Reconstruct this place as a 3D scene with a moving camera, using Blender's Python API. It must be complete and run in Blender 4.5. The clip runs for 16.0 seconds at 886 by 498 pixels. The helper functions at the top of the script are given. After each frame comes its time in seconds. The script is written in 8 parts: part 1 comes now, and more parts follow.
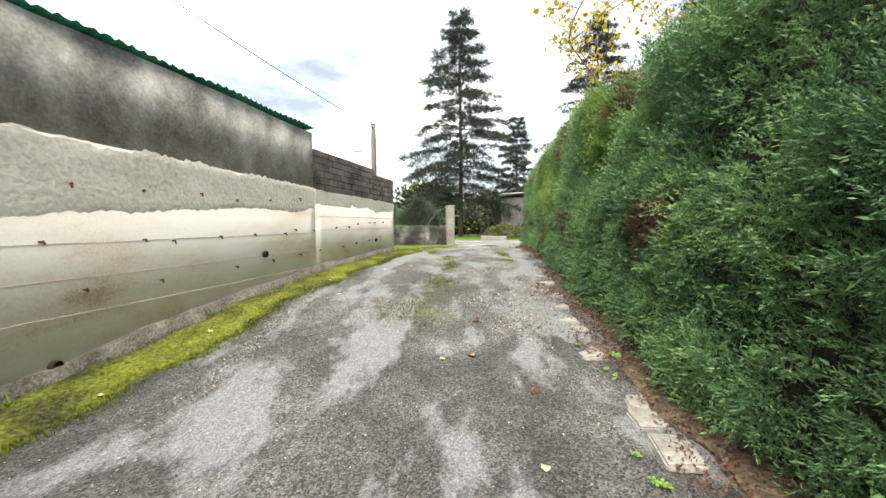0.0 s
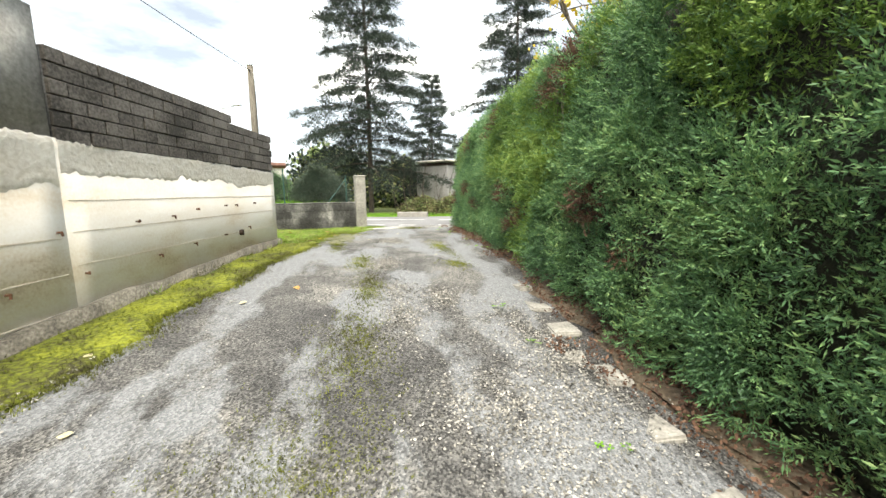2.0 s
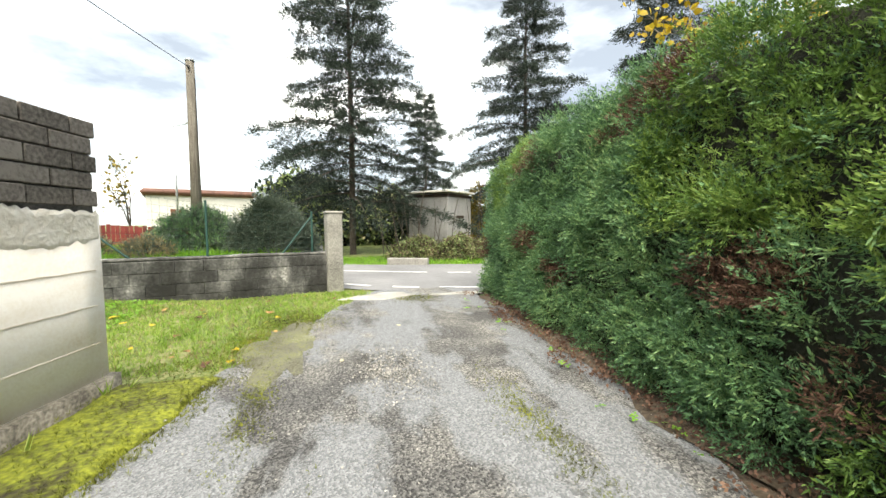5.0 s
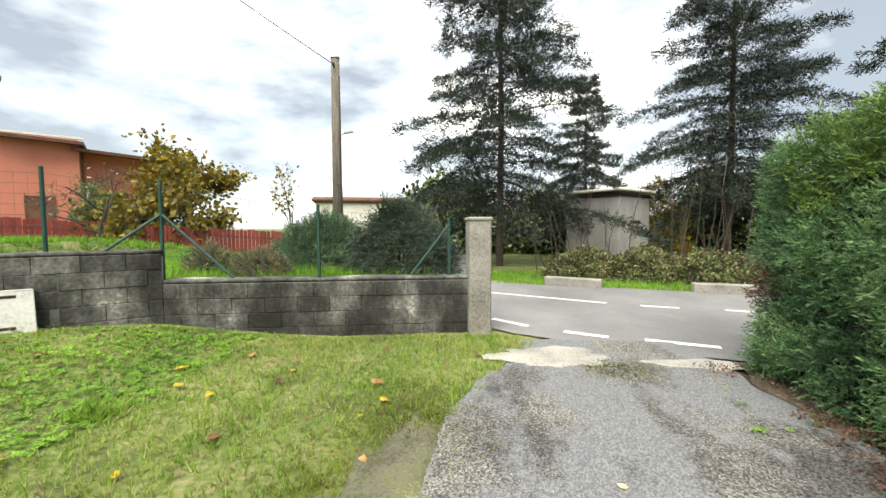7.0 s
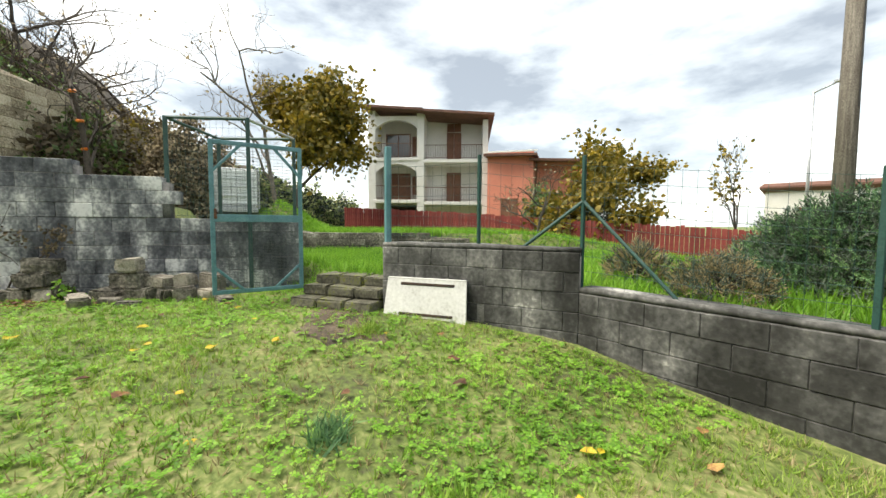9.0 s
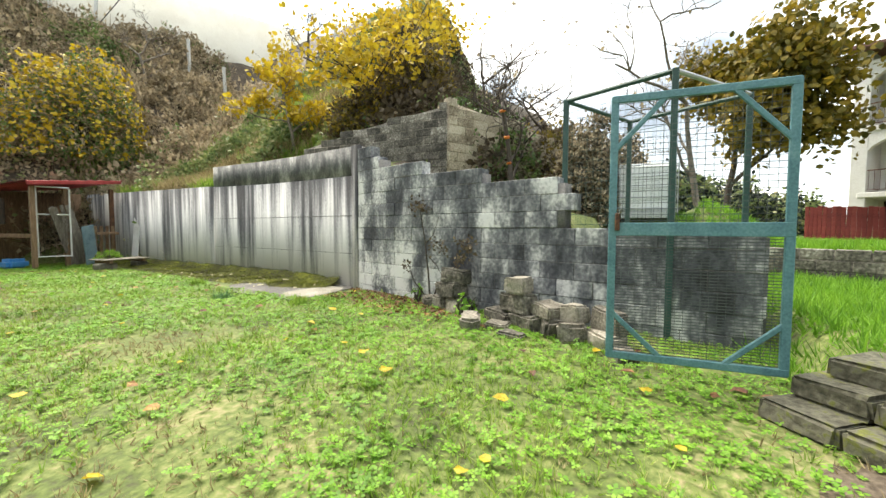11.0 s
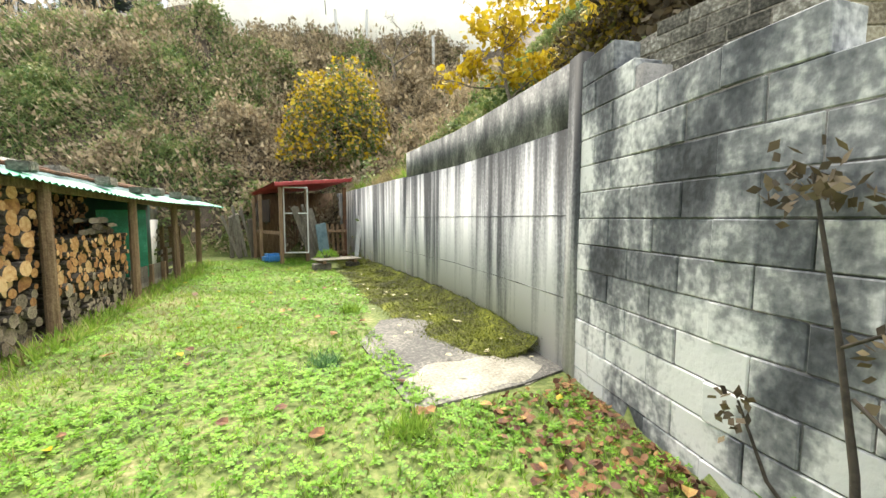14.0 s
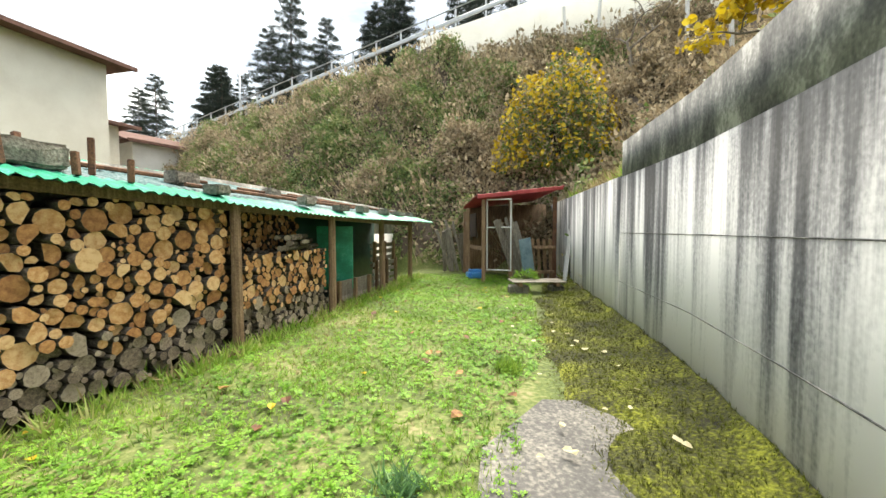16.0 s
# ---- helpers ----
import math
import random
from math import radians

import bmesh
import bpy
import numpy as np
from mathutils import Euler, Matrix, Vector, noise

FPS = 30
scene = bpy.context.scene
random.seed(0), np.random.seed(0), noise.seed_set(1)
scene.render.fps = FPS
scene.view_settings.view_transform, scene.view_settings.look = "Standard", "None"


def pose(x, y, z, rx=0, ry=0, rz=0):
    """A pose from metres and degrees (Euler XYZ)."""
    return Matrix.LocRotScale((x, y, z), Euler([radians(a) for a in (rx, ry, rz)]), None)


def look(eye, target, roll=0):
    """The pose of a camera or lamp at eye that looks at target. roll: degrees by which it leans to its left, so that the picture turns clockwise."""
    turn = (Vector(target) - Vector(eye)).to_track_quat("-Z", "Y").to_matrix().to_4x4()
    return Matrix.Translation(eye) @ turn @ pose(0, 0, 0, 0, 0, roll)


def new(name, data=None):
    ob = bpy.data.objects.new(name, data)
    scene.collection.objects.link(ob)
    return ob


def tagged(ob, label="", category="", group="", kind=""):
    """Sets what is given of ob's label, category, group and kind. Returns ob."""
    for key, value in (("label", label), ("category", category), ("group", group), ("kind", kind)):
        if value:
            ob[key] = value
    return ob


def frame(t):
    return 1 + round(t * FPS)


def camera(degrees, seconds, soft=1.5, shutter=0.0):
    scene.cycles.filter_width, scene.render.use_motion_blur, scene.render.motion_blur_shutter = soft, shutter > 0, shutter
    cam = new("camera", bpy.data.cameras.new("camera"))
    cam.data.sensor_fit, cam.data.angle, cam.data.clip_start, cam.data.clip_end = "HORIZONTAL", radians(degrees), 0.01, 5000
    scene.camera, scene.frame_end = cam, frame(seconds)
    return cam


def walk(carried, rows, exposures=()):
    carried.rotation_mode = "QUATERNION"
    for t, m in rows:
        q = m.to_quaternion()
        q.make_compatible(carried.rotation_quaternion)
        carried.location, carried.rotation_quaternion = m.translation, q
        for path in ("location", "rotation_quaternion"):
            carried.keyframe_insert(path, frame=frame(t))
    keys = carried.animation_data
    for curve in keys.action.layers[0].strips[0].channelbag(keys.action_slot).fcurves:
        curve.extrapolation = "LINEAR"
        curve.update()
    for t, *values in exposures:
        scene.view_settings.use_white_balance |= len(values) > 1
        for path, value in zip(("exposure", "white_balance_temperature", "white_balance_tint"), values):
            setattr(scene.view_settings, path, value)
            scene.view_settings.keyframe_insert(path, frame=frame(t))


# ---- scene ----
cam = camera(97.8, 16.0)
# seconds, x, y, z, yaw, pitch, roll
ROWS = [
    (0.0, -0.018, -0.077, 1.363, 0.50, -3.69, 0.43),
    (0.5, -0.009, 0.736, 1.394, -2.89, -4.10, 0.43),
    (1.0, -0.032, 1.557, 1.437, -6.40, -4.91, 0.35),
    (1.5, -0.037, 2.374, 1.455, -12.04, -6.60, 0.33),
    (2.0, -0.090, 3.107, 1.552, -13.04, -8.34, 0.72),
    (2.5, -0.091, 3.848, 1.592, -15.22, -7.61, 0.47),
    (3.0, -0.060, 4.647, 1.627, -16.88, -4.12, 0.55),
    (3.5, 0.015, 5.391, 1.644, -18.83, -3.79, 0.63),
    (4.0, 0.061, 6.115, 1.711, -18.99, -3.98, 0.39),
    (6.5, 0.285, 9.489, 1.959, -1.64, -3.31, 0.24),
    (7.0, 0.149, 10.149, 1.959, 5.41, -3.16, 0.22),
    (7.5, -0.083, 10.706, 1.917, 17.19, -2.98, 0.15),
    (8.0, -0.398, 11.197, 1.908, 29.93, -3.43, -0.21),
    (8.5, -0.764, 11.570, 1.908, 45.22, -4.12, -0.05),
    (9.0, -1.214, 11.779, 1.911, 62.06, -3.65, -0.34),
    (9.5, -1.765, 11.929, 1.913, 80.31, -3.42, -0.29),
    (10.0, -2.363, 11.971, 1.922, 95.27, -3.15, -0.34),
    (12.5, -5.184, 10.674, 2.088, 134.54, -3.96, 0.20),
    (13.0, -5.706, 10.241, 2.125, 137.53, -4.45, -0.01),
    (13.5, -6.197, 9.803, 2.148, 144.79, -4.40, -0.11),
    (14.0, -6.649, 9.404, 2.177, 152.82, -4.50, -0.12),
    (14.5, -7.015, 8.998, 2.182, 164.41, -4.37, -0.17),
    (15.0, -7.373, 8.594, 2.188, 171.40, -4.14, 0.09),
    (15.5, -7.612, 8.204, 2.194, 179.45, -3.74, 0.17),
    (16.0, -7.717, 7.863, 2.245, 186.75, -2.78, 0.09),
]
EXPOSURE = 2.4
walk(cam, [(t, pose(x, y, z, 90 + pitch, roll, yaw)) for t, x, y, z, yaw, pitch, roll in ROWS],
     [(0.0, EXPOSURE, 7300, 6), (2.5, EXPOSURE + 0.15, 7300, 6), (4.2, EXPOSURE + 0.1, 7300, 6), (6.5, EXPOSURE - 0.2, 7300, 6), (8.0, EXPOSURE - 0.4, 7300, 6), (9.5, EXPOSURE - 0.2, 7300, 6), (12.5, EXPOSURE + 0.2, 7300, 6), (14.0, EXPOSURE + 0.35, 7300, 6), (16.0, EXPOSURE + 0.18, 7300, 6)])

# ---- world and light: bright overcast sky with broken cloud ----
world = bpy.data.worlds.new("overcast")
scene.world = world
world.use_nodes = True
wn, wl = world.node_tree.nodes, world.node_tree.links
wn.clear()
w_out = wn.new("ShaderNodeOutputWorld")
w_bg = wn.new("ShaderNodeBackground")
w_sky = wn.new("ShaderNodeTexSky")
w_sky.sky_type = 'NISHITA'
w_sky.sun_disc = False
w_sky.sun_elevation, w_sky.sun_rotation = radians(58), radians(196)
w_gain = wn.new("ShaderNodeVectorMath")
w_gain.operation = 'SCALE'
w_gain.inputs[3].default_value = 0.10
wl.new(w_sky.outputs[0], w_gain.inputs[0])
w_co = wn.new("ShaderNodeTexCoord")
w_map = wn.new("ShaderNodeMapping")
w_map.inputs["Scale"].default_value = (1.0, 1.0, 2.6)
wl.new(w_co.outputs["Generated"], w_map.inputs[0])
w_noise = wn.new("ShaderNodeTexNoise")
w_noise.inputs["Scale"].default_value = 2.3
w_noise.inputs["Detail"].default_value = 7.0
w_noise.inputs["Roughness"].default_value = 0.55
wl.new(w_map.outputs[0], w_noise.inputs["Vector"])
w_ramp = wn.new("ShaderNodeValToRGB")
w_ramp.color_ramp.elements[0].position, w_ramp.color_ramp.elements[0].color = 0.40, (0.10, 0.112, 0.135, 1)
w_ramp.color_ramp.elements[1].position, w_ramp.color_ramp.elements[1].color = 0.69, (1.0, 0.99, 0.96, 1)
e = w_ramp.color_ramp.elements.new(0.55)
e.color = (0.25, 0.275, 0.31, 1)
wl.new(w_noise.outputs[0], w_ramp.inputs[0])
w_mix = wn.new("ShaderNodeMix")
w_mix.data_type = 'RGBA'
w_mix.inputs[0].default_value = 0.88
wl.new(w_gain.outputs[0], w_mix.inputs[6])
wl.new(w_ramp.outputs[0], w_mix.inputs[7])
wl.new(w_mix.outputs[2], w_bg.inputs[0])
w_bg.inputs[1].default_value = 1.15
wl.new(w_bg.outputs[0], w_out.inputs[0])

sun = new("sun", bpy.data.lights.new("sun", 'SUN'))
sun.data.energy, sun.data.angle, sun.data.color = 1.5, radians(40), (1.0, 0.96, 0.9)
sun.matrix_world = look((0, 0, 40), (7, 24, 0))


# ---- materials ----
def surf(name, stops, scale=3.0, fine=40.0, rough=0.85, bump=0.3, dist=0.02, stretch=(1, 1, 1), metal=0.0,
         island=0.0, per_object=0.0, mix=0.45, spec=0.5, detail=6.0, world_space=False, contrast=1.7, trend=None):
    """Colour from two scales of noise (and the piece), over a ramp; relief from the fine noise."""
    m = bpy.data.materials.new(name)
    m.use_nodes = True
    n, l = m.node_tree.nodes, m.node_tree.links
    p = n["Principled BSDF"]
    co = n.new("ShaderNodeTexCoord")
    mp = n.new("ShaderNodeMapping")
    mp.inputs["Scale"].default_value = stretch
    here = n.new("ShaderNodeNewGeometry").outputs["Position"] if world_space else co.outputs["Object"]
    l.new(here, mp.inputs[0])
    a = n.new("ShaderNodeTexNoise")
    a.inputs["Scale"].default_value, a.inputs["Detail"].default_value = scale, detail
    a.inputs["Roughness"].default_value = 0.6
    b = n.new("ShaderNodeTexNoise")
    b.inputs["Scale"].default_value, b.inputs["Detail"].default_value = fine, 3.0
    l.new(mp.outputs[0], a.inputs["Vector"])
    l.new(here, b.inputs["Vector"])
    mx = n.new("ShaderNodeMix")
    mx.inputs[0].default_value = mix
    l.new(a.outputs[0], mx.inputs[2])
    l.new(b.outputs[0], mx.inputs[3])
    gain = n.new("ShaderNodeMath")
    gain.operation = 'MULTIPLY_ADD'
    gain.inputs[1].default_value, gain.inputs[2].default_value = contrast, 0.5 - contrast / 2
    l.new(mx.outputs[0], gain.inputs[0])
    value = gain.outputs[0]
    if trend:
        # stains gather towards one end: a linear drift over the place
        dot = n.new("ShaderNodeVectorMath")
        dot.operation = 'DOT_PRODUCT'
        dot.inputs[1].default_value = trend[:3]
        l.new(n.new("ShaderNodeNewGeometry").outputs["Position"], dot.inputs[0])
        for k in (0, 1):
            add = n.new("ShaderNodeMath")
            l.new(value, add.inputs[0])
            if k:
                add.inputs[1].default_value = trend[3]
            else:
                l.new(dot.outputs["Value"], add.inputs[1])
            value = add.outputs[0]
    for amount, kind in ((island, "ShaderNodeNewGeometry"), (per_object, "ShaderNodeObjectInfo")):
        if amount:
            g = n.new(kind)
            sub = n.new("ShaderNodeMath")
            sub.operation = 'MULTIPLY_ADD'
            sub.inputs[1].default_value, sub.inputs[2].default_value = amount, -amount / 2
            l.new(g.outputs["Random Per Island" if kind.endswith("Geometry") else "Random"], sub.inputs[0])
            add = n.new("ShaderNodeMath")
            l.new(value, add.inputs[0])
            l.new(sub.outputs[0], add.inputs[1])
            value = add.outputs[0]
    r = n.new("ShaderNodeValToRGB")
    els = r.color_ramp.elements
    while len(els) < len(stops):
        els.new(0.5)
    for el, (pos, col) in zip(els, stops):
        el.position, el.color = pos, (*col, 1)
    l.new(value, r.inputs[0])
    l.new(r.outputs[0], p.inputs["Base Color"])
    p.inputs["Roughness"].default_value, p.inputs["Metallic"].default_value = rough, metal
    p.inputs["Specular IOR Level"].default_value = spec
    if bump:
        bp = n.new("ShaderNodeBump")
        bp.inputs["Strength"].default_value, bp.inputs["Distance"].default_value = bump, dist
        l.new(mx.outputs[0], bp.inputs["Height"])
        l.new(bp.outputs[0], p.inputs["Normal"])
    return m


def leafy(name, stops, rough=0.55, through_light=0.3, per_object=0.0):
    """Leaves: colour by the single leaf or clump, part of the light goes through."""
    m = surf(name, stops, 1.2, 9.0, rough, 0, island=0.45, mix=0.35, per_object=per_object)
    n, l = m.node_tree.nodes, m.node_tree.links
    p = n["Principled BSDF"]
    t = n.new("ShaderNodeBsdfTranslucent")
    l.new(p.inputs["Base Color"].links[0].from_socket, t.inputs[0])
    mx = n.new("ShaderNodeMixShader")
    mx.inputs[0].default_value = through_light
    l.new(p.outputs[0], mx.inputs[1])
    l.new(t.outputs[0], mx.inputs[2])
    l.new(mx.outputs[0], n["Material Output"].inputs[0])
    return m


SOIL = surf("soil", [(0.2, (0.03, 0.021, 0.014)), (0.5, (0.075, 0.055, 0.036)), (0.8, (0.16, 0.125, 0.09))], 2.5, 30, bump=0.7, dist=0.04, contrast=2.2)
TURF = surf("turf", [(0.2, (0.05, 0.05, 0.02)), (0.42, (0.085, 0.12, 0.024)), (0.6, (0.15, 0.18, 0.05)), (0.8, (0.27, 0.235, 0.12))], 1.1, 22, bump=0.8, dist=0.05, contrast=2.1)
def worn_asphalt():
    """Dark chippings in binder; where the old surface is still whole it is smooth and pale, with sharp ragged borders."""
    m = surf("worn_asphalt", [(0.1, (0.02, 0.02, 0.021)), (0.40, (0.046, 0.046, 0.048)), (0.62, (0.085, 0.085, 0.087)), (0.9, (0.19, 0.187, 0.18))], 1.4, 60, bump=0, mix=0.35, contrast=2.0, trend=(0, 0.022, 0, -0.08))
    n, l = m.node_tree.nodes, m.node_tree.links
    p = n["Principled BSDF"]
    co = n.new("ShaderNodeTexCoord").outputs["Object"]
    cell = n.new("ShaderNodeTexVoronoi")
    cell.inputs["Scale"].default_value = 95.0
    l.new(co, cell.inputs["Vector"])
    tone = n.new("ShaderNodeValToRGB")
    tone.color_ramp.elements[0].position, tone.color_ramp.elements[0].color = 0.25, (0.35, 0.35, 0.35, 1)
    tone.color_ramp.elements[1].position, tone.color_ramp.elements[1].color = 0.95, (2.4, 2.35, 2.25, 1)
    l.new(cell.outputs["Color"], tone.inputs[0])
    grit = n.new("ShaderNodeMix")
    grit.data_type, grit.blend_type = 'RGBA', 'MULTIPLY'
    grit.inputs[0].default_value = 1.0
    l.new(p.inputs["Base Color"].links[0].from_socket, grit.inputs[6])
    l.new(tone.outputs[0], grit.inputs[7])
    mp = n.new("ShaderNodeMapping")
    mp.inputs["Scale"].default_value = (1.35, 0.62, 1.0)
    l.new(co, mp.inputs[0])
    area = n.new("ShaderNodeTexNoise")
    area.inputs["Scale"].default_value, area.inputs["Detail"].default_value, area.inputs["Roughness"].default_value = 1.15, 9.0, 0.62
    l.new(mp.outputs[0], area.inputs["Vector"])
    sep = n.new("ShaderNodeSeparateXYZ")
    l.new(co, sep.inputs[0])
    drift_y = n.new("ShaderNodeMath")
    drift_y.operation = 'MULTIPLY_ADD'
    drift_y.inputs[1].default_value, drift_y.inputs[2].default_value = 0.006, -0.035
    l.new(sep.outputs[1], drift_y.inputs[0])
    total = n.new("ShaderNodeMath")
    l.new(area.outputs[0], total.inputs[0])
    l.new(drift_y.outputs[0], total.inputs[1])
    edge = n.new("ShaderNodeValToRGB")
    edge.color_ramp.elements[0].position = 0.485
    edge.color_ramp.elements[1].position = 0.555
    l.new(total.outputs[0], edge.inputs[0])
    skin = n.new("ShaderNodeMix")
    skin.data_type, skin.blend_type = 'RGBA', 'MULTIPLY'
    skin.inputs[0].default_value = 0.45
    skin.inputs[6].default_value = (0.172, 0.181, 0.197, 1)
    l.new(tone.outputs[0], skin.inputs[7])
    both = n.new("ShaderNodeMix")
    both.data_type = 'RGBA'
    l.new(edge.outputs[0], both.inputs[0])
    l.new(grit.outputs[2], both.inputs[6])
    l.new(skin.outputs[2], both.inputs[7])
    l.new(both.outputs[2], p.inputs["Base Color"])
    bp = n.new("ShaderNodeBump")
    bp.inputs["Strength"].default_value, bp.inputs["Distance"].default_value = 0.9, 0.008
    l.new(cell.outputs["Distance"], bp.inputs["Height"])
    l.new(bp.outputs[0], p.inputs["Normal"])
    return m


ASPHALT_OLD = worn_asphalt()
ASPHALT_ROAD = surf("road_asphalt", [(0.3, (0.13, 0.13, 0.135)), (0.55, (0.20, 0.20, 0.21)), (0.7, (0.26, 0.26, 0.265))], 0.5, 90, bump=0.35, dist=0.006)
PAINT = surf("road_paint", [(0.3, (0.55, 0.55, 0.54)), (0.6, (0.8, 0.8, 0.78))], 6, 60, rough=0.6, bump=0.2, dist=0.003)
CONC_PALE = surf("pale_concrete", [(0.05, (0.40, 0.31, 0.21)), (0.28, (0.62, 0.54, 0.43)), (0.52, (0.70, 0.655, 0.58)), (0.85, (0.77, 0.745, 0.70))], 1.2, 45, bump=0.5, dist=0.014, stretch=(1, 0.6, 1.8), mix=0.2, contrast=2.6, detail=7.0, trend=(0, 0, 0.15, -0.10))
CONC_DARK = surf("weathered_concrete", [(0.04, (0.055, 0.051, 0.046)), (0.32, (0.17, 0.162, 0.15)), (0.58, (0.31, 0.30, 0.278)), (0.88, (0.54, 0.52, 0.48))], 1.7, 34, bump=0.8, dist=0.016, stretch=(1, 1, 0.8), mix=0.22, contrast=2.4, detail=7.0, trend=(0, 0, -0.20, 0.50))
RENDER_COAT = surf("rough_render", [(0.08, (0.36, 0.31, 0.24)), (0.34, (0.60, 0.55, 0.47)), (0.6, (0.74, 0.70, 0.63)), (0.85, (0.82, 0.80, 0.74))], 2.2, 24, bump=0.9, dist=0.025, mix=0.5, stretch=(1, 0.6, 1.6))
OCHRE = surf("damp_stained_concrete", [(0.15, (0.40, 0.31, 0.22)), (0.5, (0.60, 0.53, 0.44)), (0.85, (0.72, 0.68, 0.61))], 1.4, 40, bump=0.3, dist=0.01, mix=0.2)
BLOCK = surf("weathered_block", [(0.02, (0.016, 0.017, 0.02)), (0.28, (0.044, 0.047, 0.055)), (0.50, (0.10, 0.106, 0.12)), (0.70, (0.24, 0.246, 0.258)), (0.97, (0.70, 0.70, 0.695))], 1.7, 24, bump=1.0, dist=0.018, stretch=(1.3, 1.3, 0.6), per_object=0.28, mix=0.2, world_space=True, contrast=3.0, detail=7.0, trend=(0, -0.085, -0.13, 1.18))
BLOCK_MOSSY = surf("mossy_dark_block", [(0.06, (0.012, 0.012, 0.011)), (0.34, (0.038, 0.038, 0.037)), (0.56, (0.085, 0.085, 0.083)), (0.80, (0.19, 0.188, 0.182)), (0.97, (0.46, 0.45, 0.43))], 1.9, 24, bump=1.0, dist=0.018, stretch=(1, 1, 0.6), per_object=0.16, mix=0.22, world_space=True, contrast=2.9, detail=7.0, trend=(0, 0, 0.22, -0.24))
BLOCK_BROWN = surf("brown_grey_block", [(0.3, (0.045, 0.04, 0.034)), (0.5, (0.125, 0.11, 0.098)), (0.7, (0.21, 0.19, 0.17))], 1.4, 40, bump=0.6, dist=0.012, per_object=0.2, world_space=True)
MORTAR = surf("old_mortar", [(0.25, (0.05, 0.05, 0.05)), (0.7, (0.17, 0.168, 0.165))], 3, 50, bump=0.6, dist=0.01)
STREAK = surf("streaked_concrete", [(0.04, (0.02, 0.021, 0.025)), (0.26, (0.075, 0.078, 0.085)), (0.46, (0.22, 0.222, 0.23)), (0.64, (0.44, 0.44, 0.442)), (0.95, (0.70, 0.695, 0.685))], 1.7, 34, bump=0.4, dist=0.01, stretch=(1.9, 1.9, 0.10), mix=0.11, contrast=3.3, detail=6.0, trend=(0, 0, -0.30, 0.73))
STREAK_DARK = surf("dark_concrete_band", [(0.1, (0.03, 0.031, 0.034)), (0.4, (0.10, 0.10, 0.102)), (0.62, (0.19, 0.188, 0.182)), (0.9, (0.42, 0.415, 0.40))], 2.2, 36, bump=0.7, dist=0.014, stretch=(1.5, 1.5, 0.7), mix=0.2, contrast=3.0, detail=7.0)
TUFF = surf("tuff_stone", [(0.3, (0.16, 0.13, 0.09)), (0.5, (0.36, 0.31, 0.23)), (0.7, (0.52, 0.47, 0.37))], 2, 30, bump=0.8, dist=0.02, per_object=0.25, world_space=True)
STONE_DARK = surf("lichened_stone", [(0.3, (0.035, 0.033, 0.026)), (0.5, (0.12, 0.11, 0.09)), (0.68, (0.26, 0.24, 0.20)), (0.8, (0.5, 0.48, 0.43))], 2.5, 26, bump=0.9, dist=0.03, per_object=0.25, world_space=True)
MOSS = surf("moss", [(0.08, (0.03, 0.025, 0.013)), (0.32, (0.06, 0.062, 0.012)), (0.55, (0.125, 0.145, 0.014)), (0.9, (0.25, 0.275, 0.025))], 2.3, 30, rough=0.95, bump=1.0, dist=0.04, contrast=2.8)
MOSS_DARK = surf("dark_moss", [(0.1, (0.013, 0.012, 0.006)), (0.40, (0.045, 0.048, 0.009)), (0.62, (0.11, 0.12, 0.012)), (0.88, (0.24, 0.26, 0.025))], 2.0, 40, rough=0.95, bump=1.0, dist=0.04, contrast=3.0)
MOSSY_STONE = surf("mossy_stone", [(0.1, (0.03, 0.03, 0.02)), (0.4, (0.09, 0.085, 0.06)), (0.55, (0.14, 0.135, 0.10)), (0.68, (0.12, 0.13, 0.03)), (0.9, (0.21, 0.22, 0.05))], 4.5, 30, bump=0.9, dist=0.02, contrast=2.2, world_space=True)
WOOD_OLD = surf("weathered_wood", [(0.2, (0.07, 0.043, 0.025)), (0.5, (0.19, 0.115, 0.065)), (0.8, (0.33, 0.225, 0.14))], 5, 60, bump=0.5, dist=0.008, stretch=(6, 6, 0.6), per_object=0.15)
WOOD_GREY = surf("silver_grey_timber", [(0.2, (0.09, 0.075, 0.062)), (0.5, (0.20, 0.175, 0.145)), (0.8, (0.36, 0.325, 0.28))], 5, 60, bump=0.5, dist=0.008, stretch=(6, 6, 0.6), per_object=0.3)
BARK = surf("bark", [(0.3, (0.035, 0.027, 0.02)), (0.5, (0.10, 0.08, 0.06)), (0.7, (0.20, 0.17, 0.135))], 8, 50, bump=1.0, dist=0.02, stretch=(1, 1, 0.3), per_object=0.15)
LOG_END = surf("sawn_log_end", [(0.12, (0.24, 0.10, 0.038)), (0.5, (0.50, 0.25, 0.095)), (0.85, (0.70, 0.47, 0.25))], 5, 40, bump=0.3, dist=0.005, per_object=0.6, mix=0.3)
LOG_END_GREY = surf("aged_log_end", [(0.3, (0.08, 0.06, 0.045)), (0.5, (0.22, 0.17, 0.12)), (0.7, (0.38, 0.31, 0.24))], 9, 60, bump=0.3, dist=0.005, per_object=0.35)
GREEN_METAL = surf("green_painted_steel", [(0.3, (0.012, 0.045, 0.038)), (0.6, (0.022, 0.075, 0.065)), (0.8, (0.06, 0.085, 0.075))], 6, 60, rough=0.5, bump=0.1, dist=0.003)
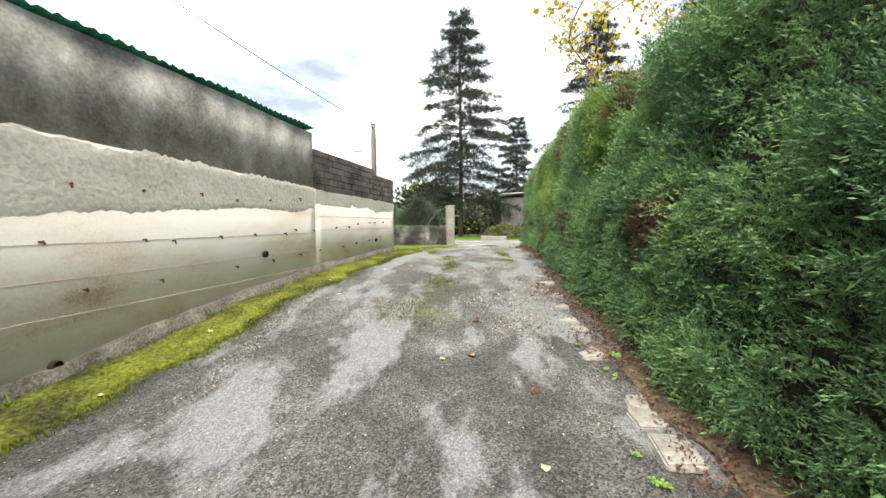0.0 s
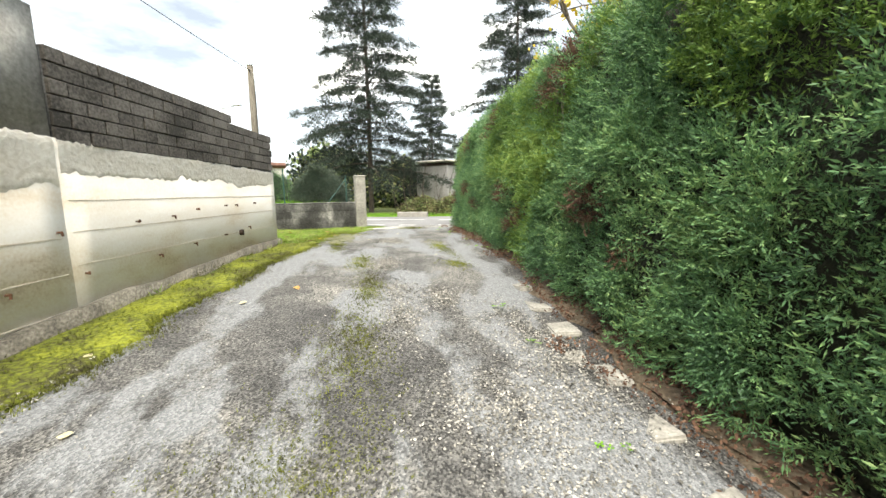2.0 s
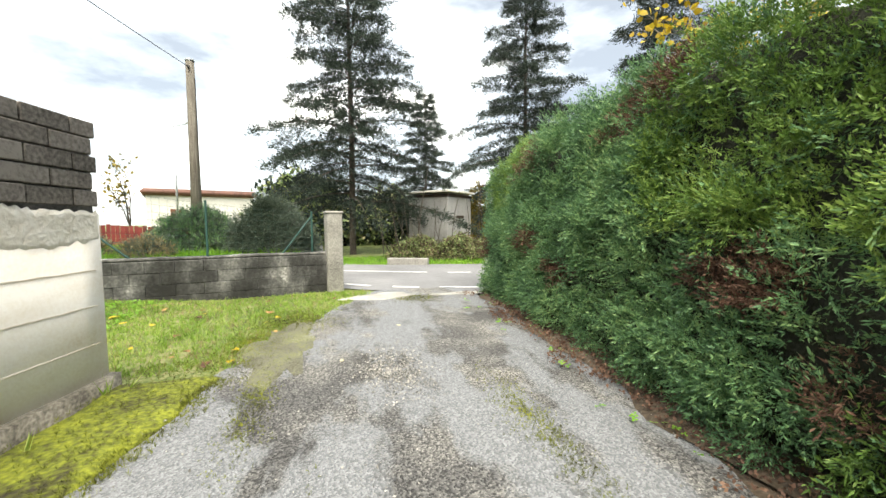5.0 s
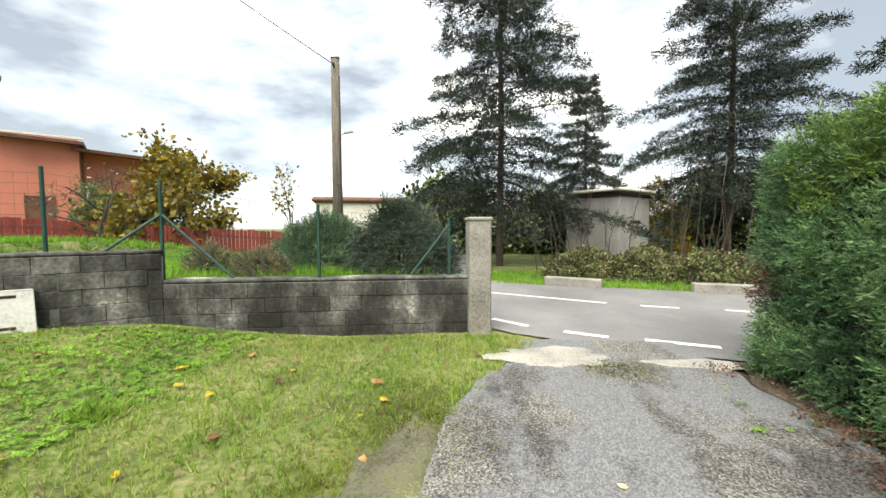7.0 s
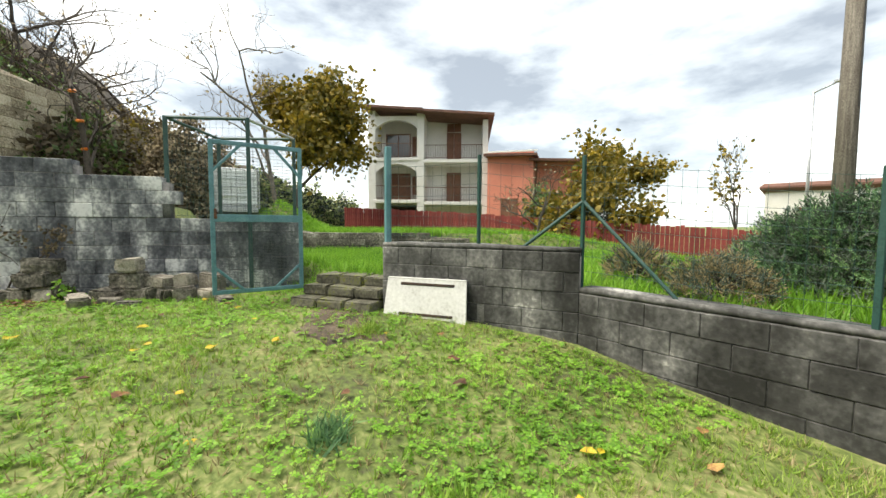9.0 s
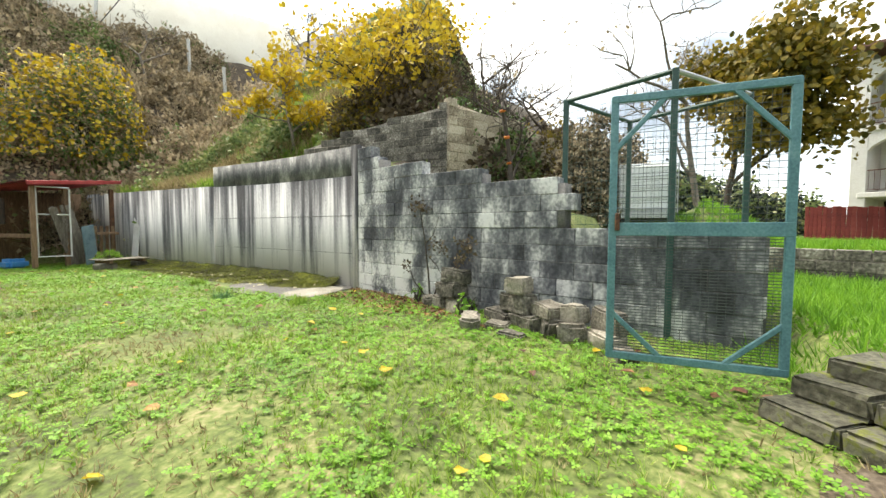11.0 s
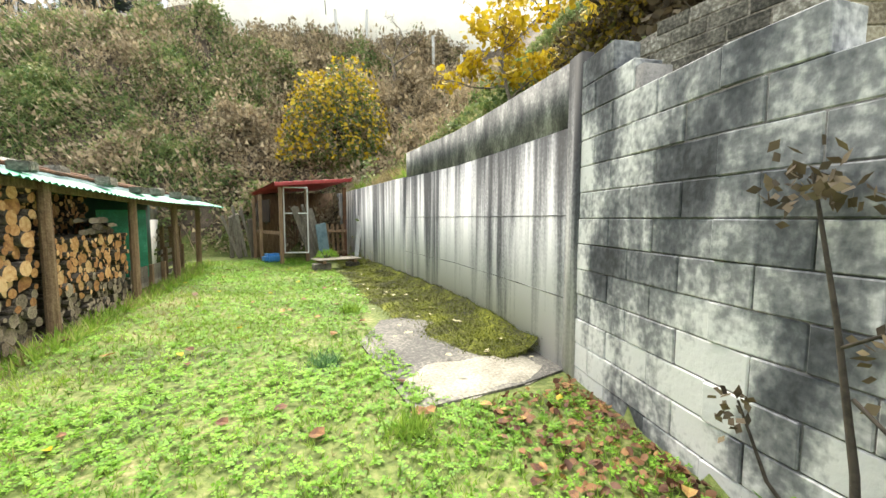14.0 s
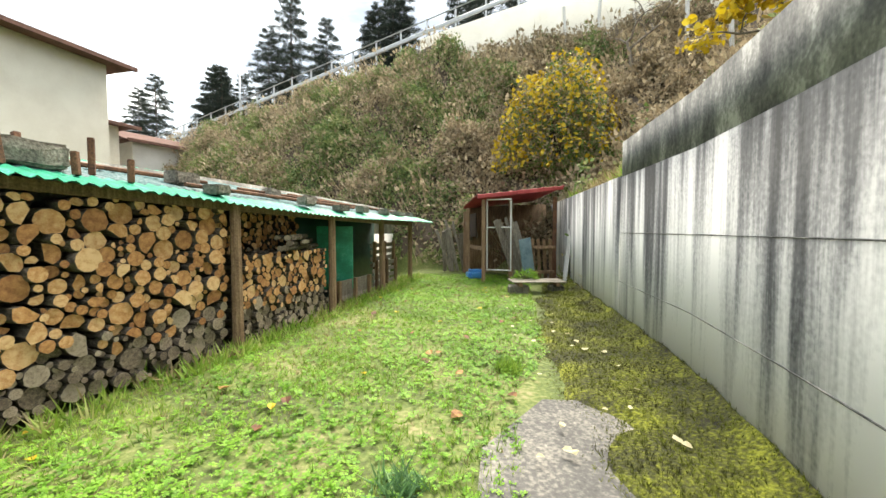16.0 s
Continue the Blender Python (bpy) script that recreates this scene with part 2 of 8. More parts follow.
TEAL_METAL = surf("teal_painted_steel", [(0.3, (0.06, 0.16, 0.19)), (0.6, (0.11, 0.25, 0.28)), (0.8, (0.17, 0.31, 0.33))], 6, 60, rough=0.45, bump=0.1, dist=0.003)
GREEN_SHEET = surf("green_corrugated_sheet", [(0.3, (0.01, 0.20, 0.11)), (0.6, (0.03, 0.36, 0.22)), (0.8, (0.22, 0.55, 0.45))], 3, 50, rough=0.4, bump=0.1, dist=0.003)
PALE_SHEET = surf("pale_blue_roof_sheet", [(0.2, (0.05, 0.11, 0.11)), (0.5, (0.12, 0.185, 0.19)), (0.8, (0.28, 0.32, 0.33))], 1.5, 50, rough=0.85, bump=0.2, dist=0.004, contrast=2.2, spec=0.2)
RED_SHEET = surf("red_roof_panel", [(0.3, (0.25, 0.025, 0.03)), (0.6, (0.40, 0.05, 0.055)), (0.8, (0.48, 0.12, 0.11))], 3, 40, rough=0.5, bump=0.15, dist=0.004)
RED_FENCE = surf("oxblood_painted_board", [(0.2, (0.10, 0.012, 0.012)), (0.55, (0.19, 0.026, 0.024)), (0.85, (0.27, 0.06, 0.05))], 4, 40, rough=0.75, bump=0.2, dist=0.004, per_object=0.3)
RUST = surf("rusty_steel", [(0.3, (0.05, 0.025, 0.015)), (0.6, (0.16, 0.07, 0.035)), (0.8, (0.25, 0.14, 0.08))], 8, 60, rough=0.85, bump=0.4, dist=0.004)
GALV = surf("galvanised_steel", [(0.3, (0.35, 0.37, 0.39)), (0.6, (0.5, 0.52, 0.54))], 6, 60, rough=0.45, bump=0.05, dist=0.002, metal=0.6)
WHITE_SHEET = surf("scuffed_white_enamel", [(0.1, (0.36, 0.35, 0.33)), (0.4, (0.56, 0.56, 0.55)), (0.8, (0.68, 0.68, 0.67))], 2.5, 30, rough=0.5, bump=0.08, dist=0.003, contrast=2.2)
DARK_GAP = surf("dark_rusty_slot", [(0.4, (0.02, 0.013, 0.01)), (0.7, (0.06, 0.035, 0.022))], 8, 50, bump=0.2)
PLASTER_WHITE = surf("white_plaster", [(0.3, (0.58, 0.56, 0.53)), (0.6, (0.74, 0.73, 0.71))], 0.6, 30, bump=0.15, dist=0.01)
PLASTER_CREAM = surf("cream_plaster", [(0.3, (0.62, 0.58, 0.50)), (0.6, (0.74, 0.71, 0.63))], 0.6, 30, bump=0.15, dist=0.01)
PLASTER_PINK = surf("coral_plaster", [(0.3, (0.52, 0.17, 0.12)), (0.6, (0.64, 0.24, 0.17))], 0.6, 30, bump=0.15, dist=0.01)
ROOF_TILE = surf("terracotta_roof", [(0.3, (0.09, 0.045, 0.035)), (0.6, (0.17, 0.085, 0.065))], 2, 20, bump=0.4, dist=0.02)
SHUTTER = surf("brown_shutter", [(0.3, (0.11, 0.045, 0.025)), (0.6, (0.20, 0.085, 0.05))], 3, 40, rough=0.6, bump=0.2, dist=0.005)
GLASS_DARK = surf("window_glass", [(0.3, (0.03, 0.035, 0.04)), (0.6, (0.06, 0.07, 0.08))], 2, 10, rough=0.08, bump=0)
POLE_WOOD = surf("grey_pole_wood", [(0.3, (0.06, 0.05, 0.04)), (0.5, (0.12, 0.105, 0.085)), (0.7, (0.2, 0.185, 0.155))], 4, 60, bump=0.4, dist=0.006, stretch=(6, 6, 0.4))
CABIN_GREY = surf("grey_cabin_concrete", [(0.3, (0.24, 0.235, 0.24)), (0.6, (0.38, 0.375, 0.385))], 1.2, 30, bump=0.2, dist=0.01, stretch=(1, 1, 0.3))
PLASTIC_WHITE = surf("translucent_white_plastic", [(0.3, (0.66, 0.69, 0.72)), (0.6, (0.78, 0.80, 0.82))], 2, 20, rough=0.4, bump=0)
BLUE_PAINT = surf("faded_blue_paint", [(0.3, (0.10, 0.17, 0.22)), (0.6, (0.20, 0.29, 0.34))], 5, 50, bump=0.2, dist=0.004)
BLACK = surf("black_cable", [(0.3, (0.015, 0.015, 0.016)), (0.6, (0.03, 0.03, 0.03))], 5, 50, rough=0.6, bump=0)
STONE_LIGHT = surf("rubble_stone", [(0.2, (0.07, 0.062, 0.05)), (0.5, (0.19, 0.172, 0.14)), (0.8, (0.36, 0.33, 0.28))], 4, 40, bump=0.9, dist=0.02, per_object=0.35, contrast=2.2)

CYPRESS = leafy("cypress_spray", [(0.15, (0.04, 0.095, 0.048)), (0.42, (0.095, 0.205, 0.092)), (0.6, (0.165, 0.31, 0.125)), (0.85, (0.30, 0.44, 0.17))], 0.6, 0.25)
CYPRESS_GOLD = leafy("yellow_green_cypress_spray", [(0.15, (0.06, 0.125, 0.025)), (0.5, (0.14, 0.25, 0.05)), (0.85, (0.29, 0.40, 0.09))], 0.6, 0.24)
CYPRESS_DEAD = leafy("dead_brown_spray", [(0.2, (0.06, 0.03, 0.02)), (0.5, (0.13, 0.068, 0.044)), (0.8, (0.22, 0.13, 0.085))], 0.8, 0.15)
# near-black, standing in for the shade between the sprays
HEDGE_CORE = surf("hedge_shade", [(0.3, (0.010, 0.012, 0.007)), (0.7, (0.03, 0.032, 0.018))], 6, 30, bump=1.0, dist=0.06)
CONC_MID = surf("grey_kerb_concrete", [(0.25, (0.14, 0.135, 0.125)), (0.5, (0.27, 0.26, 0.24)), (0.75, (0.40, 0.385, 0.355))], 2.0, 45, bump=0.5, dist=0.012)
CEDAR = leafy("cedar_needles", [(0.2, (0.006, 0.012, 0.008)), (0.5, (0.013, 0.026, 0.018)), (0.8, (0.032, 0.052, 0.034))], 0.8, 0.05)
GRASS = leafy("grass_blade", [(0.15, (0.09, 0.165, 0.02)), (0.42, (0.20, 0.34, 0.045)), (0.65, (0.33, 0.46, 0.085)), (0.9, (0.50, 0.46, 0.22))], 0.6, 0.4)
CLOVER = leafy("clover_leaf", [(0.15, (0.08, 0.19, 0.018)), (0.5, (0.17, 0.37, 0.03)), (0.85, (0.30, 0.52, 0.06))], 0.6, 0.4)
GRASS_DRY = leafy("dry_grass", [(0.2, (0.15, 0.12, 0.05)), (0.5, (0.30, 0.24, 0.12)), (0.8, (0.45, 0.38, 0.22))], 0.8, 0.3)
BRAMBLE = leafy("bramble_leaf", [(0.15, (0.09, 0.15, 0.055)), (0.45, (0.19, 0.26, 0.09)), (0.62, (0.28, 0.32, 0.13)), (0.85, (0.46, 0.40, 0.23))], 0.6, 0.35)
SCRUB_BROWN = leafy("dry_scrub", [(0.15, (0.17, 0.13, 0.085)), (0.5, (0.36, 0.29, 0.19)), (0.85, (0.58, 0.49, 0.35))], 0.8, 0.35)
SCRUB_DARK = leafy("dark_thicket", [(0.15, (0.04, 0.03, 0.02)), (0.5, (0.10, 0.075, 0.045)), (0.85, (0.20, 0.16, 0.09))], 0.8, 0.2)
IVY = leafy("ivy_leaf", [(0.2, (0.06, 0.12, 0.03)), (0.5, (0.12, 0.21, 0.05)), (0.8, (0.22, 0.29, 0.08))], 0.5, 0.2)
YELLOW_LEAF = leafy("yellow_leaf", [(0.2, (0.32, 0.21, 0.012)), (0.5, (0.55, 0.40, 0.02)), (0.8, (0.66, 0.52, 0.06))], 0.6, 0.35)
OCHRE_LEAF = leafy("ochre_green_leaf", [(0.2, (0.07, 0.075, 0.012)), (0.5, (0.19, 0.15, 0.018)), (0.8, (0.38, 0.26, 0.03))], 0.6, 0.3)
OLIVE_LEAF = leafy("silver_green_leaf", [(0.2, (0.03, 0.05, 0.03)), (0.5, (0.075, 0.105, 0.07)), (0.8, (0.17, 0.2, 0.17))], 0.6, 0.2)
FALLEN = leafy("fallen_leaf", [(0.05, (0.05, 0.02, 0.013)), (0.35, (0.13, 0.055, 0.03)), (0.65, (0.27, 0.13, 0.05)), (0.95, (0.47, 0.30, 0.10))], 0.7, 0.2, 0.7)
PALE_PETAL = leafy("fallen_pale_leaf", [(0.2, (0.42, 0.36, 0.20)), (0.6, (0.62, 0.56, 0.36))], 0.7, 0.2)
TWIG = surf("grey_twig", [(0.3, (0.09, 0.075, 0.06)), (0.6, (0.22, 0.19, 0.16))], 6, 30, bump=0.3)
TWIG_DARK = surf("dark_twig", [(0.3, (0.025, 0.02, 0.016)), (0.6, (0.075, 0.06, 0.048))], 6, 30, bump=0.3)
PERSIMMON = surf("persimmon_skin", [(0.3, (0.60, 0.14, 0.02)), (0.6, (0.75, 0.24, 0.03))], 4, 20, rough=0.35, bump=0)
PEBBLE = surf("pebble", [(0.2, (0.09, 0.087, 0.08)), (0.5, (0.21, 0.205, 0.19)), (0.85, (0.45, 0.43, 0.40))], 6, 40, bump=0.2, island=0.6)
MESH_WIRE = surf("dark_wire", [(0.3, (0.05, 0.06, 0.06)), (0.6, (0.10, 0.12, 0.12))], 6, 40, rough=0.5, bump=0, metal=0.5)
BLUE_TARP = surf("blue_plastic", [(0.3, (0.03, 0.16, 0.42)), (0.6, (0.06, 0.26, 0.58))], 4, 30, rough=0.4, bump=0.2)


# ---- mesh helpers ----
def link(name, me, material, parent=None, label=""):
    for m in (material if isinstance(material, (list, tuple)) else [material]):
        me.materials.append(m)
    ob = new(name, me)
    if parent is not None:
        ob.parent = parent
    return tagged(ob, label)


def part(name, bm, material, parent=None, label="", smooth=False):
    me = bpy.data.meshes.new(name)
    bm.to_mesh(me)
    bm.free()
    if smooth:
        me.polygons.foreach_set("use_smooth", [True] * len(me.polygons))
    return link(name, me, material, parent, label)


def raw(name, v, f, material, parent=None, label="", smooth=False, mats=None):
    """A mesh from arrays: v (n, 3), f (m, k) with the same k for all faces."""
    v, f = np.asarray(v, dtype=np.float32), np.asarray(f, dtype=np.int32)
    me = bpy.data.meshes.new(name)
    k = f.shape[1]
    me.vertices.add(len(v))
    me.vertices.foreach_set("co", v.ravel())
    me.loops.add(f.size)
    me.loops.foreach_set("vertex_index", f.ravel())
    me.polygons.add(len(f))
    me.polygons.foreach_set("loop_start", np.arange(0, f.size, k, dtype=np.int32))
    me.polygons.foreach_set("loop_total", np.full(len(f), k, dtype=np.int32))
    if mats is not None:
        me.polygons.foreach_set("material_index", np.asarray(mats, dtype=np.int32))
    if smooth:
        me.polygons.foreach_set("use_smooth", np.ones(len(f), dtype=bool))
    me.update(calc_edges=True)
    me.validate()
    return link(name, me, material, parent, label)


def thing(name, x=0, y=0, z=0, rz=0):
    ob = new(name)
    ob.matrix_basis = pose(x, y, z, 0, 0, rz)
    return ob


def box(bm, sx, sy, sz, m=None, bevel=0.0, seg=1):
    """A box of that size, centred, moved by m, with softened edges."""
    r = bmesh.ops.create_cube(bm, size=1, matrix=Matrix.Diagonal((sx, sy, sz, 1)))
    vs = r["verts"]
    if bevel:
        es = list({e for v in vs for e in v.link_edges})
        rb = bmesh.ops.bevel(bm, geom=es, offset=bevel, segments=seg, affect='EDGES')
        vs = list({v for f in rb["faces"] for v in f.verts} | {v for v in vs if v.is_valid})
    if m is not None:
        bmesh.ops.transform(bm, matrix=m, verts=vs)
    return vs


def slab(name, size, at, material, parent=None, label="", bevel=0.006):
    bm = bmesh.new()
    box(bm, *size, at if isinstance(at, Matrix) else Matrix.Translation(at), bevel)
    return part(name, bm, material, parent, label)


def rod_bm(bm, a, b, r, r2=None, seg=8):
    a, b = Vector(a), Vector(b)
    d = b - a
    m = Matrix.Translation((a + b) / 2) @ d.to_track_quat('Z', 'Y').to_matrix().to_4x4()
    bmesh.ops.create_cone(bm, cap_ends=True, segments=seg, radius1=r, radius2=r if r2 is None else r2, depth=d.length, matrix=m)


def rod(name, a, b, r, material, parent=None, label="", r2=None, seg=8):
    bm = bmesh.new()
    rod_bm(bm, a, b, r, r2, seg)
    return part(name, bm, material, parent, label, smooth=seg > 8)


def tubes(name, lines, material, parent=None, label="", sides=5):
    """Many tapering tubes in one mesh: lines of (points, radii)."""
    vs, fs, base = [], [], 0
    for pts, rad in lines:
        pts = np.asarray(pts, float)
        n = len(pts)
        t = np.gradient(pts, axis=0)
        t /= np.linalg.norm(t, axis=1)[:, None] + 1e-9
        ref = np.array([0.3, 0.2, 1.0]) if abs(t[0, 2]) < 0.8 else np.array([1.0, 0.3, 0.1])
        u = np.cross(t, ref)
        u /= np.linalg.norm(u, axis=1)[:, None] + 1e-9
        w = np.cross(t, u)
        a = np.arange(sides) * 2 * np.pi / sides
        ring = pts[:, None] + np.asarray(rad)[:, None, None] * (np.cos(a)[None, :, None] * u[:, None] + np.sin(a)[None, :, None] * w[:, None])
        vs.append(ring.reshape(-1, 3))
        i = np.arange(n - 1)[:, None] * sides + np.arange(sides)[None]
        j = np.arange(n - 1)[:, None] * sides + (np.arange(sides)[None] + 1) % sides
        fs.append(np.stack([i, j, j + sides, i + sides], -1).reshape(-1, 4) + base)
        base += n * sides
    return raw(name, np.concatenate(vs), np.concatenate(fs), material, parent, label, smooth=True)


rng = np.random.default_rng(7)


def turns(normals, spin=None, jitter=0.4, up=None):
    """Rotation matrices whose z follows the normals, loosely, with a random spin."""
    n = np.asarray(normals, float)
    n = n + rng.normal(0, jitter, n.shape)
    n /= np.linalg.norm(n, axis=1)[:, None]
    h = rng.normal(0, 1, n.shape) if up is None else np.asarray(up, float) + rng.normal(0, 0.25, n.shape)
    x = np.cross(h, n)
    x /= np.linalg.norm(x, axis=1)[:, None] + 1e-9
    y = np.cross(n, x)
    return np.stack([x, y, n], -1)


def scatter(templates, pos, rot, size):
    """Vertices and triangles of many copies of the templates (each: verts, tris)."""
    pos, size = np.asarray(pos, float), np.broadcast_to(np.asarray(size, float), (len(pos),))
    pick = rng.integers(0, len(templates), len(pos))
    vs, fs, base = [], [], 0
    for k, (tv, tf) in enumerate(templates):
        s = np.nonzero(pick == k)[0]
        if not len(s):
            continue
        v = np.einsum('nij,mj->nmi', rot[s], tv) * size[s][:, None, None] + pos[s][:, None]
        vs.append(v.reshape(-1, 3))
        fs.append((tf[None] + (np.arange(len(s)) * len(tv))[:, None, None]).reshape(-1, 3) + base)
        base += len(s) * len(tv)
    return np.concatenate(vs), np.concatenate(fs)


def leaf_template(kind, seed):
    """Small sprigs about 1 across, growing along +z."""
    r = np.random.default_rng(seed)
    v, f = [], []

    def tri(a, b, c):
        f.append((len(v), len(v) + 1, len(v) + 2))
        v.extend((a, b, c))

    def blade(o, d, w, length):
        d = d / np.linalg.norm(d)
        s = np.cross(d, r.normal(0, 1, 3))
        s /= np.linalg.norm(s) + 1e-9
        tip = o + d * length
        mid = o + d * length * 0.45
        i = len(v)
        v.extend((o, mid + s * w, tip, mid - s * w))
        f.extend(((i, i + 1, i + 2), (i, i + 2, i + 3)))

    if kind == "cypress":
        for b in range(4):
            d = np.array([*r.normal(0, 0.45, 2), 1.0])
            d /= np.linalg.norm(d)
            for k in range(5):
                o = d * (0.10 + 0.18 * k)
                for sgn in (-1, 1):
                    side = np.array([*r.normal(0, 1, 2), 0.2]) * sgn
                    blade(o, d * 1.0 + side * 0.6, 0.028, 0.26 - 0.028 * k)
            blade(d * 0.8, d, 0.035, 0.32)
    elif kind == "tuft":
        for b in range(5):
            a = r.uniform(0, 6.28)
            o = np.array([np.cos(a), np.sin(a), 0]) * r.uniform(0, 0.25)
            h = r.uniform(0.5, 1.0)
            lean = np.array([np.cos(a), np.sin(a), 0]) * r.uniform(0.1, 0.7)
            s = np.array([-np.sin(a), np.cos(a), 0]) * 0.055
            tri(o - s, o + s, o + lean + np.array([0, 0, h]))
    elif kind == "clover":
        for b in range(3):
            a0 = r.uniform(0, 6.28)
            c = np.array([*r.normal(0, 0.35, 2), r.uniform(0.25, 0.55)])
            for k in range(3):
                a = a0 + k * 2.09
                d = np.array([np.cos(a), np.sin(a), r.uniform(-0.2, 0.25)])
                s = np.array([-np.sin(a), np.cos(a), 0])
                i = len(v)
                v.extend((c, c + d * 0.2 + s * 0.16, c + d * 0.38, c + d * 0.2 - s * 0.16))
                f.extend(((i, i + 1, i + 2), (i, i + 2, i + 3)))
    elif kind == "leaves":
        for b in range(6):
            o = r.normal(0, 0.32, 3)
            blade(o, r.normal(0, 1, 3) + np.array([0, 0, -0.2]), 0.16, 0.5)
    elif kind == "leaf":
        i = len(v)
        z = r.uniform(-0.12, 0.2, 6)
        for k, (x, y) in enumerate(((0, -0.5), (0.36, -0.2), (0.3, 0.25), (0, 0.55), (-0.3, 0.2), (-0.38, -0.22))):
            v.append(np.array([x, y, z[k]]))
        f.extend(((i, i + 1, i + 2), (i, i + 2, i + 3), (i, i + 3, i + 4), (i, i + 4, i + 5)))
    elif kind == "needle":
        for k in range(9):
            o = np.array([*r.normal(0, 0.10, 2), k / 9])
            blade(o, np.array([*r.normal(0, 0.8, 2), 0.8]), 0.045, 0.42)
    elif kind == "stem":
        for b in range(5):
            a = r.uniform(0, 6.28)
            d = np.array([np.cos(a) * 0.35, np.sin(a) * 0.35, 1])
            s = np.array([-np.sin(a), np.cos(a), 0]) * 0.014
            o = np.array([*r.normal(0, 0.12, 2), 0])
            tri(o - s, o + s, o + d * r.uniform(0.6, 1.0))
            tri(o + d * 0.6 - s * 4, o + d * 0.6 + s * 4, o + d * 0.75)
    return np.array(v), np.array(f)


def kinds(kind, n=5):
    return [leaf_template(kind, 11 * k + 3) for k in range(n)]


SPRAY, TUFT, CLOVERS, LEAVES, LEAF, NEEDLES, STEMS = (kinds(k) for k in ("cypress", "tuft", "clover", "leaves", "leaf", "needle", "stem"))


def lumps(x, y, z=0.0, s=1.0):
    """Cheap smooth noise about -1..1 for arrays."""
    return (np.sin(x * 1.7 * s + 1.3 * np.sin(y * 1.1 * s + z)) + np.sin(y * 2.3 * s + 0.7 * np.sin(x * 1.9 * s) + z * 1.4) + np.sin((x + y) * 3.1 * s + z * 2.1) * 0.6) / 2.6


# ---- the lie of the land ----
LANE_Y = [-12, 0, 2.5, 5, 7.5, 9, 11, 15, 30]
LANE_Z = [-0.75, -0.02, 0.04, 0.36, 0.52, 0.57, 0.58, 0.50, 0.48]
WALL_Y = [-12, 2.6, 4.6, 6.9, 10.95]
WALL_X = [-3.9, -3.28, -2.82, -2.36, -1.52]


def smooth(t):
    t = np.clip(t, 0, 1)
    return t * t * (3 - 2 * t)


def lane_z(y):
    return np.interp(y, LANE_Y, LANE_Z)


def wall_x(y):
    return np.interp(y, WALL_Y, WALL_X)


TALL_Y = [7.14, 8.5, 10.9, 12.7]
TALL_X = [-9.03, -8.62, -8.16, -7.85]


def terrain(x, y):
    x, y = np.asarray(x, float), np.asarray(y, float)
    lz = lane_z(y)
    s = smooth((-1.5 - x) / 4.2)
    s = np.where((y < 11.0) & (x > wall_x(y) - 0.14), 0, s)
    z = lz + s * (0.87 - lz)
    # the field above the low block wall, and the terrace past the gate
    edge = np.interp(x, [-9.5, -7.8, -6.6, -5.9, -5.0, -3.9, 0.0, 0.5], [12.6, 12.75, 12.8, 13.35, 14.2, 14.9, 15.65, 15.8])
    verge = np.interp(x, [-4.6, -3.9, -3.2, -2.2, -0.8, 0.3], [300, 23.0, 20.0, 18.1, 16.5, 15.7])
    field = smooth((y - edge) / 0.25) * (x < 0.3) * (1 - smooth((y - verge + 0.5) / 0.5))
    z = z + field * (1.22 - 0.06 * np.clip(y - 19, 0, 8) - z)
    up = smooth((-11.2 - x + (y - 13.2) * 0.42) / 0.4) * smooth((y - 11.0) / 0.4) * smooth((24 - y) / 6)
    z = z + up * (0.45 + 0.9 * smooth((-11.8 - x) / 1.2) * smooth((14.5 - y) / 2))
    # behind the tall wall: bank rising to the west
    dw = -(x + np.interp(y, [-6.0, -1.2, 2.0, 4.2, 4.4], [9.98, 9.86, 9.78, 9.66, 9.62]))
    west = 3.0 + 0.30 * np.clip(dw, 0, 1.8) + 0.95 * np.clip(dw - 1.8, 0, 14) + 0.15 * np.clip(dw - 16, 0, 60)
    west = west + 0.35 * lumps(x, y, 0.4, 0.5) * smooth(dw / 4)
    wm = smooth((dw + 0.0) / 0.2) * smooth((9.6 - np.clip(dw - 2, 0, 30) * 0.18 - y) / (2.5 + 0.35 * np.clip(dw, 0, 30)))
    z = z + wm * (west - z)
    # made ground behind the tall block wall
    behind = smooth((np.interp(y, TALL_Y, TALL_X) - 0.1 - x) / 0.15) * smooth((y - 7.3) / 0.25) * smooth((12.9 - y) / 0.3)
    z = np.maximum(z, z + behind * (np.interp(y, [7, 8.6, 10.8, 11.1, 12.9], [2.9, 2.5, 2.2, 1.75, 1.6]) - z))
    # steep bank to the south, up to the road with the guard rail
    d = (x + 9) * -0.325 + (y + 4.6) * -0.945
    u = (x + 9) * 0.945 - (y + 4.6) * 0.325
    road_up = 14.2 - 0.14 * np.clip(u - 4.2, -6, 70)
    top = np.minimum(road_up, 12.2 + 5 * smooth((u - 5) / 5))
    south = 0.9 + (top - 0.9) * np.clip(d / 9.3, 0, 1) ** 0.85 + 0.5 * lumps(x, y, 2.0, 0.45) * smooth(d / 2) * smooth((9.2 - d) / 2)
    south = np.where(d > 11.2, np.maximum(south, road_up), south) + 0.25 * np.clip(d - 15, 0, 50)
    sm = smooth((d + 0.1) / 0.5)
    z = np.where(sm > 0, np.maximum(z, z + sm * (south - z)), z)
    return z


def tz(x, y):
    return float(terrain(x, y))


